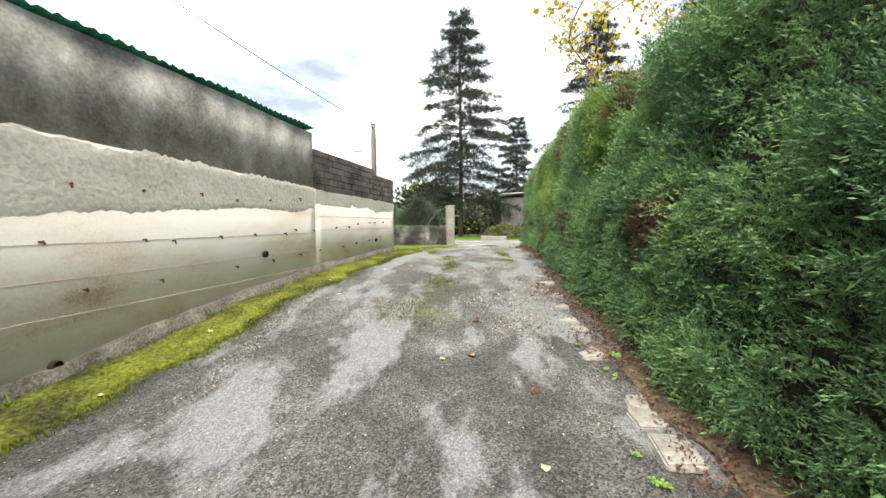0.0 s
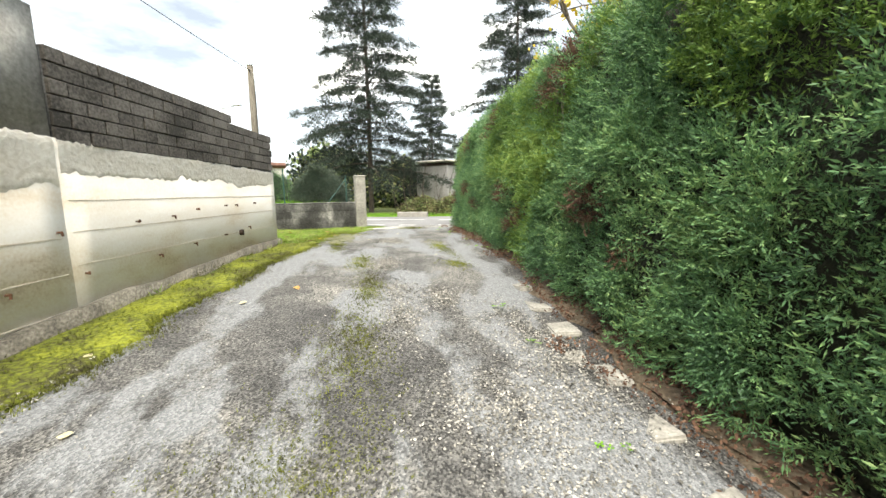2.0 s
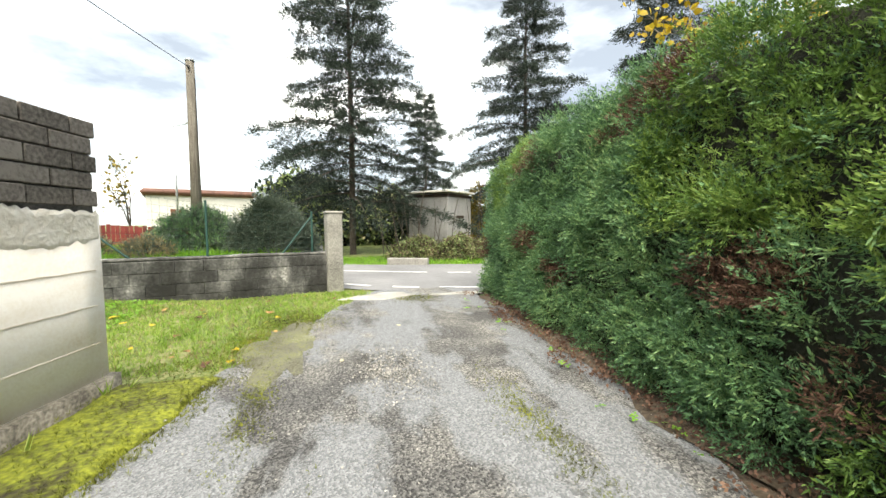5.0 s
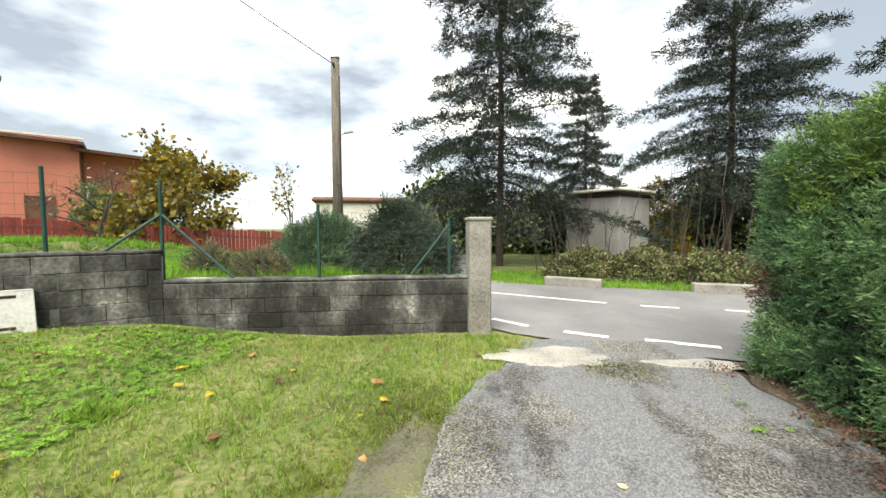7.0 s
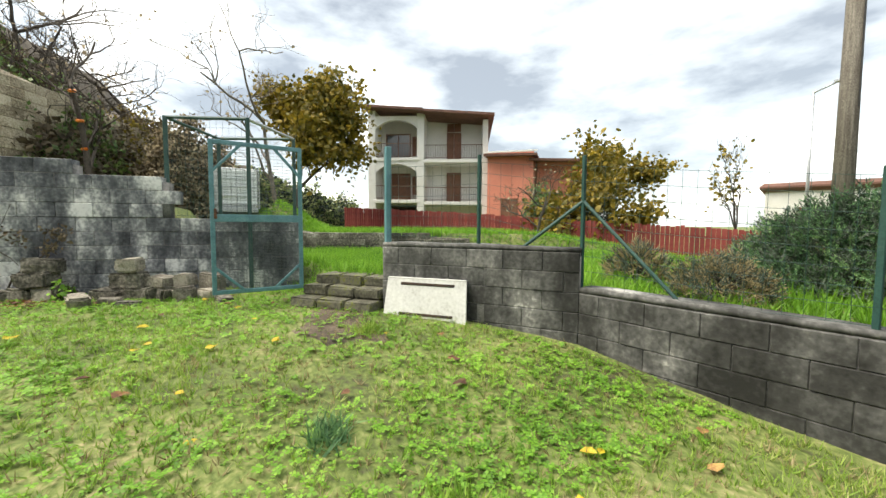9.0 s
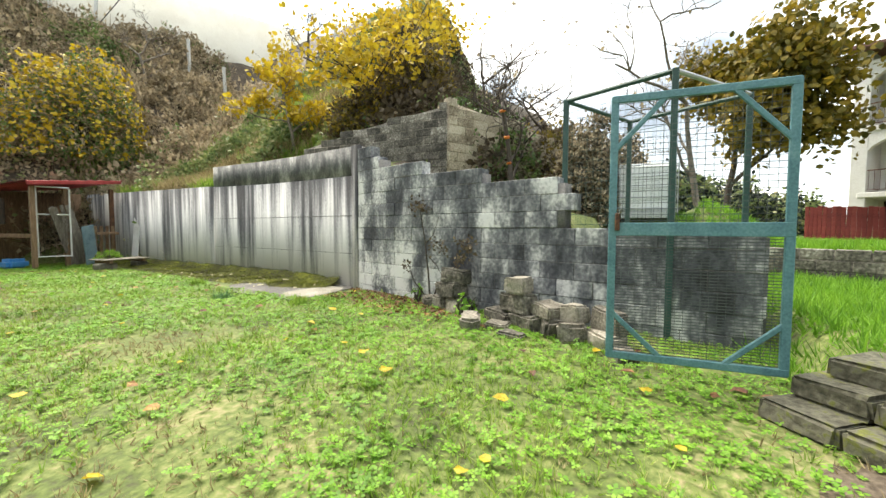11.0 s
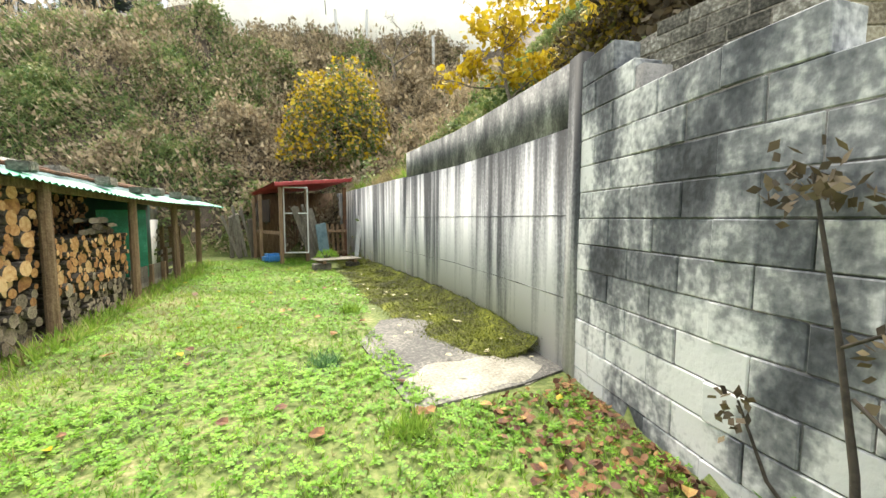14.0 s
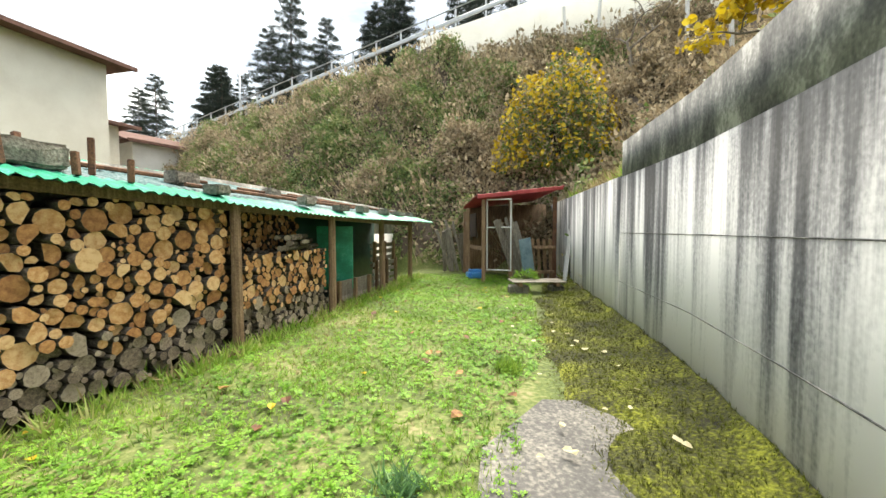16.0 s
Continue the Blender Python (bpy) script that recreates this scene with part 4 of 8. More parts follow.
for yy, zz in ((2.95, 0.24), (5.46, 0.95), (9.6, 0.98)):
    par = WALL_LANE if yy < 6.84 else WALL_LANE_END
    bm = bmesh.new()
    x = float(wall_x(yy))
    m = Matrix.Translation((x + 0.012, yy, zz)) @ Matrix.Rotation(radians(90), 4, 'Y')
    bmesh.ops.create_cone(bm, cap_ends=False, segments=20, radius1=0.045, radius2=0.045, depth=0.06, matrix=m)
    bmesh.ops.create_cone(bm, cap_ends=False, segments=20, radius1=0.037, radius2=0.037, depth=0.06, matrix=m)
    bmesh.ops.create_circle(bm, cap_ends=True, segments=20, radius=0.044, matrix=Matrix.Translation((x + 0.008, yy, zz)) @ Matrix.Rotation(radians(90), 4, 'Y'))
    part("drain_pipe", bm, DARK_GAP, par, "open drain pipe end")


def lane_surface(x, y):
    return lane_z(y) + 0.035 + 0.012 * lumps(x, y, 0.5, 3.5)


def patch(name, cx, cy, rx, ry, material, label, seed, zf=lane_surface, lift=0.008, cat="ground patch", rag=0.3):
    """A thin irregular patch lying on the ground."""
    a = np.linspace(0, 2 * np.pi, 41)[:-1]
    rings = np.linspace(0.0, 1, 6)[1:]
    edge = 1 + rag * lumps(np.cos(a) * 2.2, np.sin(a) * 2.2, seed, 1.0) + 0.5 * rag * lumps(np.cos(a) * 6, np.sin(a) * 6, seed + 2, 1.0)
    v = [(cx, cy)]
    for r in rings:
        v += [(cx + rx * r * e * math.cos(t), cy + ry * r * e * math.sin(t)) for t, e in zip(a, edge)]
    v = np.array(v)
    z = zf(v[:, 0], v[:, 1]) + lift
    z[-40:] -= lift + 0.012
    f = [(0, 1 + k, 1 + (k + 1) % 40) for k in range(40)]
    for r in range(4):
        for k in range(40):
            p, q = 1 + r * 40 + k, 1 + r * 40 + (k + 1) % 40
            f += [(p, p + 40, q + 40), (p, q + 40, q)]
    return tagged(raw(name, np.c_[v, z], f, material, smooth=True), label, cat, kind="structure")


APRON = surf("bleached_apron_concrete", [(0.1, (0.15, 0.145, 0.13)), (0.45, (0.29, 0.28, 0.26)), (0.85, (0.44, 0.425, 0.395))], 2.0, 40, bump=0.5, dist=0.01, contrast=2.2)
MOSSY_GRIT = surf("mossy_grit", [(0.32, (0.07, 0.07, 0.04)), (0.5, (0.13, 0.125, 0.095)), (0.62, (0.13, 0.14, 0.045)), (0.78, (0.24, 0.235, 0.20))], 3.0, 50, bump=0.9, dist=0.025)
for cx, cy, rx, ry, mat, lab in ((0.95, 14.42, 0.72, 0.42, APRON, "worn concrete apron at the mouth of the lane"), (2.35, 14.28, 0.55, 0.16, APRON, "worn concrete apron at the mouth of the lane")):
    patch("pavement_patch", cx, cy, rx, ry, mat, lab, cx * 1.37)


def drift(spots, n, soft=1.0):
    """Random places gathered round the spots (x, y, rx, ry), thinning outwards."""
    out = []
    for cx, cy, rx, ry in spots:
        m = int(n * rx * ry)
        a, q = rng.uniform(0, 2 * np.pi, m), rng.uniform(0, 1, m) ** 0.5 * rng.uniform(0.7, 1.35, m) ** soft
        edge = 1 + 0.35 * lumps(np.cos(a) * 2.2, np.sin(a) * 2.2, cx * 3, 1.0) + 0.2 * lumps(np.cos(a) * 6, np.sin(a) * 6, cy, 1.0)
        out.append(np.c_[cx + rx * q * edge * np.cos(a), cy + ry * q * edge * np.sin(a)])
    p = np.concatenate(out)
    return np.c_[p, lane_surface(p[:, 0], p[:, 1])]


GRAVEL_SPOTS = [(0.66, 4.95, 0.42, 0.36), (0.75, 4.15, 0.3, 0.55), (0.3, 6.35, 0.2, 0.5), (0.72, 6.7, 0.2, 0.3), (0.30, 8.45, 0.24, 0.5), (0.32, 7.1, 0.2, 0.36), (0.70, 6.95, 0.22, 0.24), (0.6, 10.7, 0.3, 0.5), (1.2, 5.4, 0.25, 1.0), (-1.9, 4.0, 0.1, 1.5)]
MOSS_SPOTS = [(-0.14, 5.9, 0.24, 0.7), (-0.45, 4.5, 0.42, 0.5), (0.06, 7.4, 0.15, 0.55), (-0.02, 8.6, 0.16, 0.5), (1.25, 8.15, 0.16, 0.3), (-0.02, 6.95, 0.12, 0.2), (1.5, 14.0, 0.3, 0.3), (-0.62, 11.75, 0.34, 0.75), (-0.35, 12.9, 0.4, 0.5), (1.35, 9.5, 0.12, 0.8), (-0.4, 10.3, 0.12, 0.6)]
ribbon("moss_strip", np.linspace(-9, 10.95, 200), lambda y: np.where(y < 10.95, wall_x(y) + 0.03, wall_x(10.95) + 0.03 - (y - 10.95) * 0.6), lambda y: left_edge(y) + 0.08, 12, 0.045, MOSS,
       "bright yellow-green moss along the foot of the wall", wob=0.13, cat="moss")


def stuff(name, templates, pos, nrm, size, material, label, cat, jitter=0.3, parent=None):
    v, f = scatter(templates, pos, turns(nrm, jitter=jitter), size)
    ob = raw(name, v, f, material, parent)
    return tagged(ob, label, cat, kind="stuff")


UP = np.array([0, 0, 1.0])


def spread(n, x0, x1, y0, y1, keep=None, zf=terrain):
    x, y = rng.uniform(x0, x1, n), rng.uniform(y0, y1, n)
    if keep is not None:
        k = keep(x, y)
        x, y = x[k], y[k]
    return np.c_[x, y, zf(x, y)]


patch("gravel_patch", -0.38, 11.7, 0.36, 1.2, MOSSY_GRIT, "mossy grit where the lane meets the grass", 1.1, lambda x, y: np.maximum(lane_surface(x, y), terrain(x, y) + 0.012), 0.012, "ground patch", 0.4)
# moss cushions and weeds beside the wall
p = spread(30000, -4, -0.8, -2, 11.4, lambda x, y: (x > wall_x(y) + 0.06) & (x < left_edge(y) + 0.20 + 0.2 * lumps(x * 9, y * 5) - 0.25 * rng.uniform(0, 1, len(x)) ** 2), lambda x, y: lane_z(y) + 0.05)
stuff("moss_cushions", TUFT, p, np.tile(UP, (len(p), 1)), rng.uniform(0.012, 0.035, len(p)), MOSS, "small moss cushions along the wall", "moss")
yy_ = rng.uniform(-1, 10.9, 7000)
xx_ = left_edge(yy_) + 0.08 + 0.13 * lumps(yy_, yy_ * 0.6, 3.0, 2.0) + rng.normal(0, 0.07, 7000)
stuff("moss_fringe", TUFT, np.c_[xx_, yy_, lane_z(yy_) + 0.025], np.tile(UP, (7000, 1)), rng.uniform(0.015, 0.05, 7000), MOSS, "ragged moss and grass fringe along the lane", "moss")
p = spread(500, -3.4, -1.2, 1.5, 11, lambda x, y: (np.abs(x - wall_x(y) - 0.16) < 0.12) & (lumps(y * 2, x, 3.0) > 0.1), lambda x, y: lane_z(y) + 0.05)
stuff("wall_weeds", TUFT, p, np.tile(UP, (len(p), 1)), rng.uniform(0.06, 0.17, len(p)), GRASS, "tufts of weeds at the foot of the wall", "weeds")
# chippings, moss and litter on the lane
p = drift(GRAVEL_SPOTS, 15000, 1.8)
stuff("gravel", LEAF, p + [0, 0, 0.006], np.tile(UP, (len(p), 1)), rng.uniform(0.006, 0.021, len(p)), PEBBLE, "pale gravel in the potholes of the lane", "gravel", 0.5)
p = drift(MOSS_SPOTS, 15000, 1.8) + [0, 0, 0.004]
stuff("lane_moss", TUFT, p, np.tile(UP, (len(p), 1)), rng.uniform(0.010, 0.026, len(p)), MOSS, "thin moss and weeds in the cracks of the lane", "moss", 0.5)
p = spread(15000, -2.6, 2.4, 0.5, 15, lambda x, y: (x > left_edge(y) - 0.05) & (x < hedge_x(y) + 0.05) & (lumps(x * 2.2, y * 1.4, 0.7) + rng.uniform(-0.9, 0.9, len(x)) > 0.1), lane_surface)
stuff("chippings", LEAF, p + [0, 0, 0.006], np.tile(UP, (len(p), 1)), rng.uniform(0.005, 0.016, len(p)), PEBBLE, "loose pale stone chippings on the lane", "chippings", 0.5)
p = spread(9000, 0.9, 3.1, -1, 14.2, lambda x, y: (x > hedge_x(y) - 0.30 + 0.28 * lumps(y * 2, x * 3, 1.1)) & (x < hedge_x(y) + 0.2), lane_surface)
stuff("hedge_litter", LEAVES, p + [0, 0, 0.03], np.tile(UP, (len(p), 1)), rng.uniform(0.03, 0.07, len(p)), CYPRESS_DEAD, "brown needle litter under the hedge", "leaf litter")
p = spread(420, 0.9, 2.6, 0.5, 14, lambda x, y: (x > hedge_x(y) - 0.75) & (x < hedge_x(y) - 0.1) & (lumps(x * 4, y * 2.2, 3.3) > 0.25), lane_surface)
stuff("lane_weeds", CLOVERS, p, np.tile(UP, (len(p), 1)), rng.uniform(0.04, 0.09, len(p)), CLOVER, "small green weeds beside the hedge", "weeds")
# broken flat pieces of old edging along the hedge
er = random.Random(17)
yy = 0.9
while yy < 7.5:
    ln = er.uniform(0.16, 0.42)
    bm = bmesh.new()
    box(bm, er.uniform(0.14, 0.24), ln, 0.05, None, 0.012, 2)
    for v in bm.verts:
        v.co += noise.noise_vector(v.co * 7 + Vector((yy * 3, 0, 0))) * 0.03
    ob = part("edging_slab", bm, CONC_MID)
    x = float(hedge_x(yy)) - 0.36 + er.uniform(-0.05, 0.05)
    ob.matrix_basis = pose(x, yy + ln / 2, float(lane_surface(x, yy)) - 0.010, er.uniform(-3, 3), er.uniform(-4, 4), er.uniform(-16, 10))
    tagged(ob, "broken flat piece of old concrete edging beside the hedge", "edging", "broken edging")
    yy += ln + er.choice((0.03, 0.05, 0.25, 0.5))
# earth strip under the hedge; its dark colour also stands in for the shade
ribbon("hedge_verge", np.linspace(-9, 14.3, 150), lambda y: hedge_x(y) - 0.14, lambda y: hedge_x(y) + 0.5, 10, 0.048, SOIL, "bare brown earth along the hedge, darkened for its shade", wob=0.16, cat="verge")


def leaf_objects(places, material, size, label, zf, seed):
    """Single fallen leaves, each a curled blade of its own."""
    r = random.Random(seed)
    meshes = []
    for k in range(4):
        tv, tf = leaf_template("leaf", 91 + k)
        me = bpy.data.meshes.new("fallen_leaf")
        me.from_pydata([tuple(q) for q in tv], [], [tuple(int(i) for i in q) for q in tf])
        me.materials.append(material)
        meshes.append(me)
    for x, y in places:
        ob = new("fallen_leaf", r.choice(meshes))
        s = size * r.uniform(0.7, 1.3)
        ob.matrix_basis = pose(x, y, float(zf(x, y)) + 0.012, r.uniform(-12, 12), r.uniform(-12, 12), r.uniform(0, 360)) @ Matrix.Diagonal((s, s, s * 0.8, 1))
        tagged(ob, label, "leaf", "fallen leaves")


leaf_objects([(0.626, 2.74), (0.2, 3.3), (0.30, 4.15), (0.95, 3.95), (-0.72, 7.4)], FALLEN, 0.085, "orange-brown fallen leaf on the asphalt", lane_surface, 3)
leaf_objects([(-0.06, 3.25), (-1.15, 7.0), (-2.5, 3.9), (-1.5, 5.2), (0.9, 12.2), (0.2, 11.0), (0.5, 1.9), (1.1, 8.8), (-2.6, 2.7), (-1.9, 6.1)], PALE_PETAL, 0.075, "pale yellow fallen leaf", lane_surface, 4)

# ---- bare blocks on the end of the lane wall ----
core = polywall("block_core", [(wall_x(y) - 0.02, y) for y in (6.87, 8.8, 10.93)], 0.26, [2.0, 1.95, 1.92], [2.7, 2.6, 2.56], MORTAR, parent=WALL_LANE_END)
block_courses(WALL_LANE_END, [(wall_x(y) + 0.0, y) for y in (6.87, 8.8, 10.95)], 1.985, lambda s: 2.80 - 0.045 * s, 0.33, 0.123, 0.2, BLOCK_BROWN, 0.011, seed=2)

# ---- block walls of the yard and field ----
block_courses(tall, TALL, TALL_BASE, tall_top, 0.42, 0.2, 0.2, BLOCK, 0.006, side=1, seed=5)
block_courses(low, LOW, 0.44, lambda s: 1.26, 0.42, 0.2, 0.2, BLOCK_MOSSY, 0.004, side=1, seed=6)
block_courses(low2, LOW2, 0.44, lambda s: 1.66, 0.42, 0.2, 0.2, BLOCK_MOSSY, 0.004, side=1, seed=7)
for wpts, z in ((LOW, 1.245), (LOW2, 1.64)):
    cap = polywall("coping", [(x, y) for x, y in wpts], 0.24, [z] * 3, [z + 0.05] * 3, BLOCK_MOSSY, side=1, parent=low if z < 1.5 else low2, rough=0.012)


# ---- field fence ----
def fence_post(x, y, z0, z1, braces=()):
    t = thing("fence_post", x, y, z0)
    slab("upright", (0.035, 0.035, z1 - z0), (0, 0, (z1 - z0) / 2), GREEN_METAL, t, bevel=0.004)
    for dx, dy, h in braces:
        rod("brace", (0, 0, h), (dx, dy, 0.0), 0.018, GREEN_METAL, t)
    return tagged(t, "dark green steel angle fence post set in the block wall" if not braces else "dark green steel fence post with slanting braces", "fence post", "field fence")


fence_post(-4.85, 14.16, 1.6, 2.68)
fence_post(-3.99, 14.84, 1.2, 2.6, ((-0.95, -0.72, 0.95), (0.95, 0.2, 0.95)))
fence_post(-2.03, 15.22, 1.2, 2.28)
fence_post(-0.28, 15.56, 1.2, 2.1, ((-0.6, -0.12, 0.8),))
net = thing("wire_fence")
FENCE = [(-5.72, 13.44, 1.66, 2.6), (-4.85, 14.16, 1.66, 2.6), (-3.99, 14.84, 1.3, 2.5), (-2.03, 15.22, 1.3, 2.22), (-0.28, 15.56, 1.3, 2.05), (0.0, 15.6, 1.3, 2.05)]
for (x0, y0, a0, b0), (x1, y1, a1, b1) in zip(FENCE, FENCE[1:]):
    lines = []
    for k in range(9):
        h = k / 8
        lines.append(([(x0, y0, a0 + (b0 - a0) * h), ((x0 + x1) / 2, (y0 + y1) / 2, (a0 + a1 + (b0 + b1 - a0 - a1) * h) / 2 - 0.01), (x1, y1, a1 + (b1 - a1) * h)], [0.0022] * 3))
    n = max(2, int(math.hypot(x1 - x0, y1 - y0) / 0.11))
    for k in range(n):
        h = k / n
        lines.append(([(x0 + (x1 - x0) * h, y0 + (y1 - y0) * h, a0 + (a1 - a0) * h), (x0 + (x1 - x0) * h, y0 + (y1 - y0) * h, b0 + (b1 - b0) * h)], [0.0016] * 2))
    tubes("mesh_panel", lines, GREEN_METAL, net, sides=3)
tagged(net, "thin green wire mesh fence along the field wall", "fence")

# ---- white enamelled panel leaning on the wall ----
panel = thing("metal_panel")
panel.matrix_basis = Matrix(((0.738, -0.134, 0.66, -5.12), (0.674, 0.147, -0.723, 13.6), (0.0, 0.98, 0.199, 0.80), (0, 0, 0, 1)))
bm = bmesh.new()
box(bm, 1.02, 0.5, 0.02, Matrix.Translation((0, 0.25, 0)), 0.006)
for v in bm.verts:
    v.co.x *= 0.94 + 0.1 * (0.6 - v.co.y)
part("sheet", bm, WHITE_SHEET, panel)
for yy in (0.085, 0.43):
    slab("slot", (0.66, 0.032, 0.02), (0.02, yy, 0.008), DARK_GAP, panel, "dark rusty slot")
slab("flange", (0.96, 0.02, 0.05), (0, 0.495, -0.012), WHITE_SHEET, panel)
tagged(panel, "scuffed white enamelled metal panel leaning on the block wall", "metal panel")

# ---- utility pole, wire, street lamp ----
pole = thing("utility_pole", -3.9, 20.95, 0.9)
rod("shaft", (0, 0, -0.4), (0, 0, 5.8), 0.16, POLE_WOOD, pole, r2=0.115, seg=14)
rod("cap", (0, 0, 5.8), (0, 0, 5.85), 0.125, GALV, pole, seg=14)
rod("conduit", (0.14, -0.06, 3.0), (0.13, -0.05, 5.3), 0.014, BLACK, pole)
slab("insulator", (0.05, 0.12, 0.07), (0.0, -0.14, 5.6), BLACK, pole)
tagged(pole, "tall weathered grey wooden utility pole", "utility pole")
wire = []
for k in range(25):
    t = k / 24
    wire.append((-3.9 - 4.8 * t, 20.8 - 22.0 * t, 6.5 + 0.9 * t - 0.9 * 4 * t * (1 - t) * 0.35))
tagged(tubes("overhead_wire", [(wire, [0.011] * 25)], BLACK, sides=5), "thin black overhead cable running from the pole", "cable")
lamp = thing("street_lamp", -8.0, 31.5, 1.0)
rod("mast", (0, 0, -0.3), (0, 0, 6.1), 0.06, GALV, lamp, r2=0.045, seg=10)
rod("arm", (0, 0, 6.05), (0.85, -0.3, 6.2), 0.03, GALV, lamp)
slab("luminaire", (0.55, 0.2, 0.08), Matrix.Translation((0.95, -0.33, 6.22)) @ Matrix.Rotation(-0.34, 4, 'Z'), GALV, lamp)
tagged(lamp, "slim grey steel street lamp at the roadside", "street lamp")


# ---- trees ----
def conifer(x, y, z0, height, radius, seed, dense=1.0, label="", low=0.15):
    """A blue-green cedar: straight trunk, level tiers of limbs with drooping sprays, gaps between."""
    r = np.random.default_rng(seed)
    t = thing("cedar_tree", x, y, z0)
    bend = np.array([[0, 0, -0.3], [0.05, 0.03, height * 0.35], [0.0, 0.06, height * 0.7], [0.04, 0.0, height]])
    tubes("trunk", [(bend, [height * 0.0105, height * 0.008, height * 0.005, 0.012])], TWIG_DARK, t, "dark rough trunk", sides=9)
    limbs, pos, nrm, size = [], [], [], []
    n = int(height * 6.6 * dense)
    for k in range(n):
        h = low + (0.98 - low) * (k + r.uniform(0, 0.8)) / n
        z = h * height
        L = radius * ((1 - h) ** 0.86) * r.uniform(0.6, 1.12) + 0.25
        a = k * 2.4 + r.uniform(-0.5, 0.5)
        d = np.array([math.cos(a), math.sin(a), 0])
        rise = 0.35 * h + r.uniform(-0.12, 0.12)
        s = np.linspace(0, 1, 6)
        pts = np.stack([d[0] * L * s, d[1] * L * s, z + L * (rise * s - (0.42 - 0.25 * h) * s ** 2)], 1)
        limbs.append((pts, np.linspace(0.012 + 0.008 * L, 0.006, 6)))
        m = int(24 + 54 * L)
        q = r.uniform(0.04, 1.03, m) ** 0.8
        side = r.normal(0, 0.13, m) * L * (1.15 - q * 0.6)
        base = np.stack([np.interp(q, s, pts[:, c]) for c in range(3)], 1)
        per = np.array([-d[1], d[0], 0])
        pos.append(base + side[:, None] * per + np.stack([np.zeros(m), np.zeros(m), r.normal(-0.03, 0.035, m) - np.abs(side) * 0.22], 1))
        nrm.append(np.tile(d * 0.9 + np.array([0, 0, -0.05]), (m, 1)) + np.sign(side)[:, None] * per * 0.8)
        size.append(r.uniform(0.22, 0.40, m))
    tubes("branchwork", limbs, TWIG_DARK, t, sides=4)
    pos, nrm, size = np.concatenate(pos), np.concatenate(nrm), np.concatenate(size)
    v, f = scatter(NEEDLES, pos, turns(nrm, jitter=0.35), size)
    raw("crown", v, f, CEDAR, t, "blue-green needles in tiers")
    return tagged(t, label, "conifer", "cedars past the road")


conifer(0.9, 25.0, 0.5, 14.4, 5.5, 1, 1.0, "tall dark blue-green cedar in tiers past the road")
conifer(10.6, 27.6, 0.5, 15.5, 6.2, 2, 1.0, "broad dark cedar with spreading level limbs")
conifer(5.6, 31.0, 0.5, 9.4, 2.6, 3, 1.0, "slim young cedar behind the grey cabin")
conifer(13.4, 21.0, 0.5, 13.5, 4.6, 4, 0.8, "large dark cedar behind the hedge")


def tree(name, x, y, z0, height, spread_r, seed, leaf_mat, leaf_n, leaf_size, bark, label, cat="tree", trunk=0.09, fork=0.35, leaf_kind=None, reach=(0.35, 1.0), thin=1.0, lean=(0, 0)):
    """A broadleaf: forked limbs to three orders and leaves near their tips."""
    r = np.random.default_rng(seed)
    t = thing(name, x, y, z0)
    lines, tips = [], []

    def grow(p, d, length, rad, order):
        n = 5
        pts = [np.array(p, float)]
        for k in range(n):
            d = d + r.normal(0, 0.13 + 0.05 * order, 3) + np.array([0, 0, 0.05])
            d /= np.linalg.norm(d)
            pts.append(pts[-1] + d * length / n)
        lines.append((pts, np.linspace(rad, rad * 0.5 if order < 3 else 0.004, n + 1)))
        if order >= 2:
            tips.extend(pts[1:])
        if order < 4:
            for k in range(int(r.integers(3, 5))):
                i = int(r.integers(2, n + 1))
                a = r.uniform(0, 6.28)
                out = np.array([math.cos(a), math.sin(a), r.uniform(0.0, 0.7)]) * spread_r / height * 1.6
                nd = d * 0.6 + out
                grow(pts[i], nd / np.linalg.norm(nd), length * r.uniform(0.5, 0.78), rad * 0.5, order + 1)

    grow((0, 0, -0.15), np.array([lean[0], lean[1], 1.0]), height * fork, trunk, 0)
    allp = np.concatenate([np.array(q) for q, _ in lines])
    fit_z, fit_r = height / allp[:, 2].max(), spread_r * 0.55 / np.percentile(np.hypot(allp[:, 0], allp[:, 1]), 95)
    lines = [(np.array(q) * [fit_r, fit_r, fit_z], rad) for q, rad in lines]
    tips = [np.array(q) * [fit_r, fit_r, fit_z] for q in tips]
    tubes("trunk", lines[:1], bark, t, sides=8)
    tubes("branchwork", lines[1:], bark, t, sides=4)
    if leaf_n:
        tips = np.array(tips)
        c = tips[r.integers(0, len(tips), leaf_n)] + r.normal(0, 0.10 * thin, (leaf_n, 3))
        v, f = scatter(leaf_kind or LEAF, c, turns(r.normal(0, 1, (leaf_n, 3))), r.uniform(0.7, 1.3, leaf_n) * leaf_size)
        raw("crown", v, f, leaf_mat, t)
    return tagged(t, label, cat)


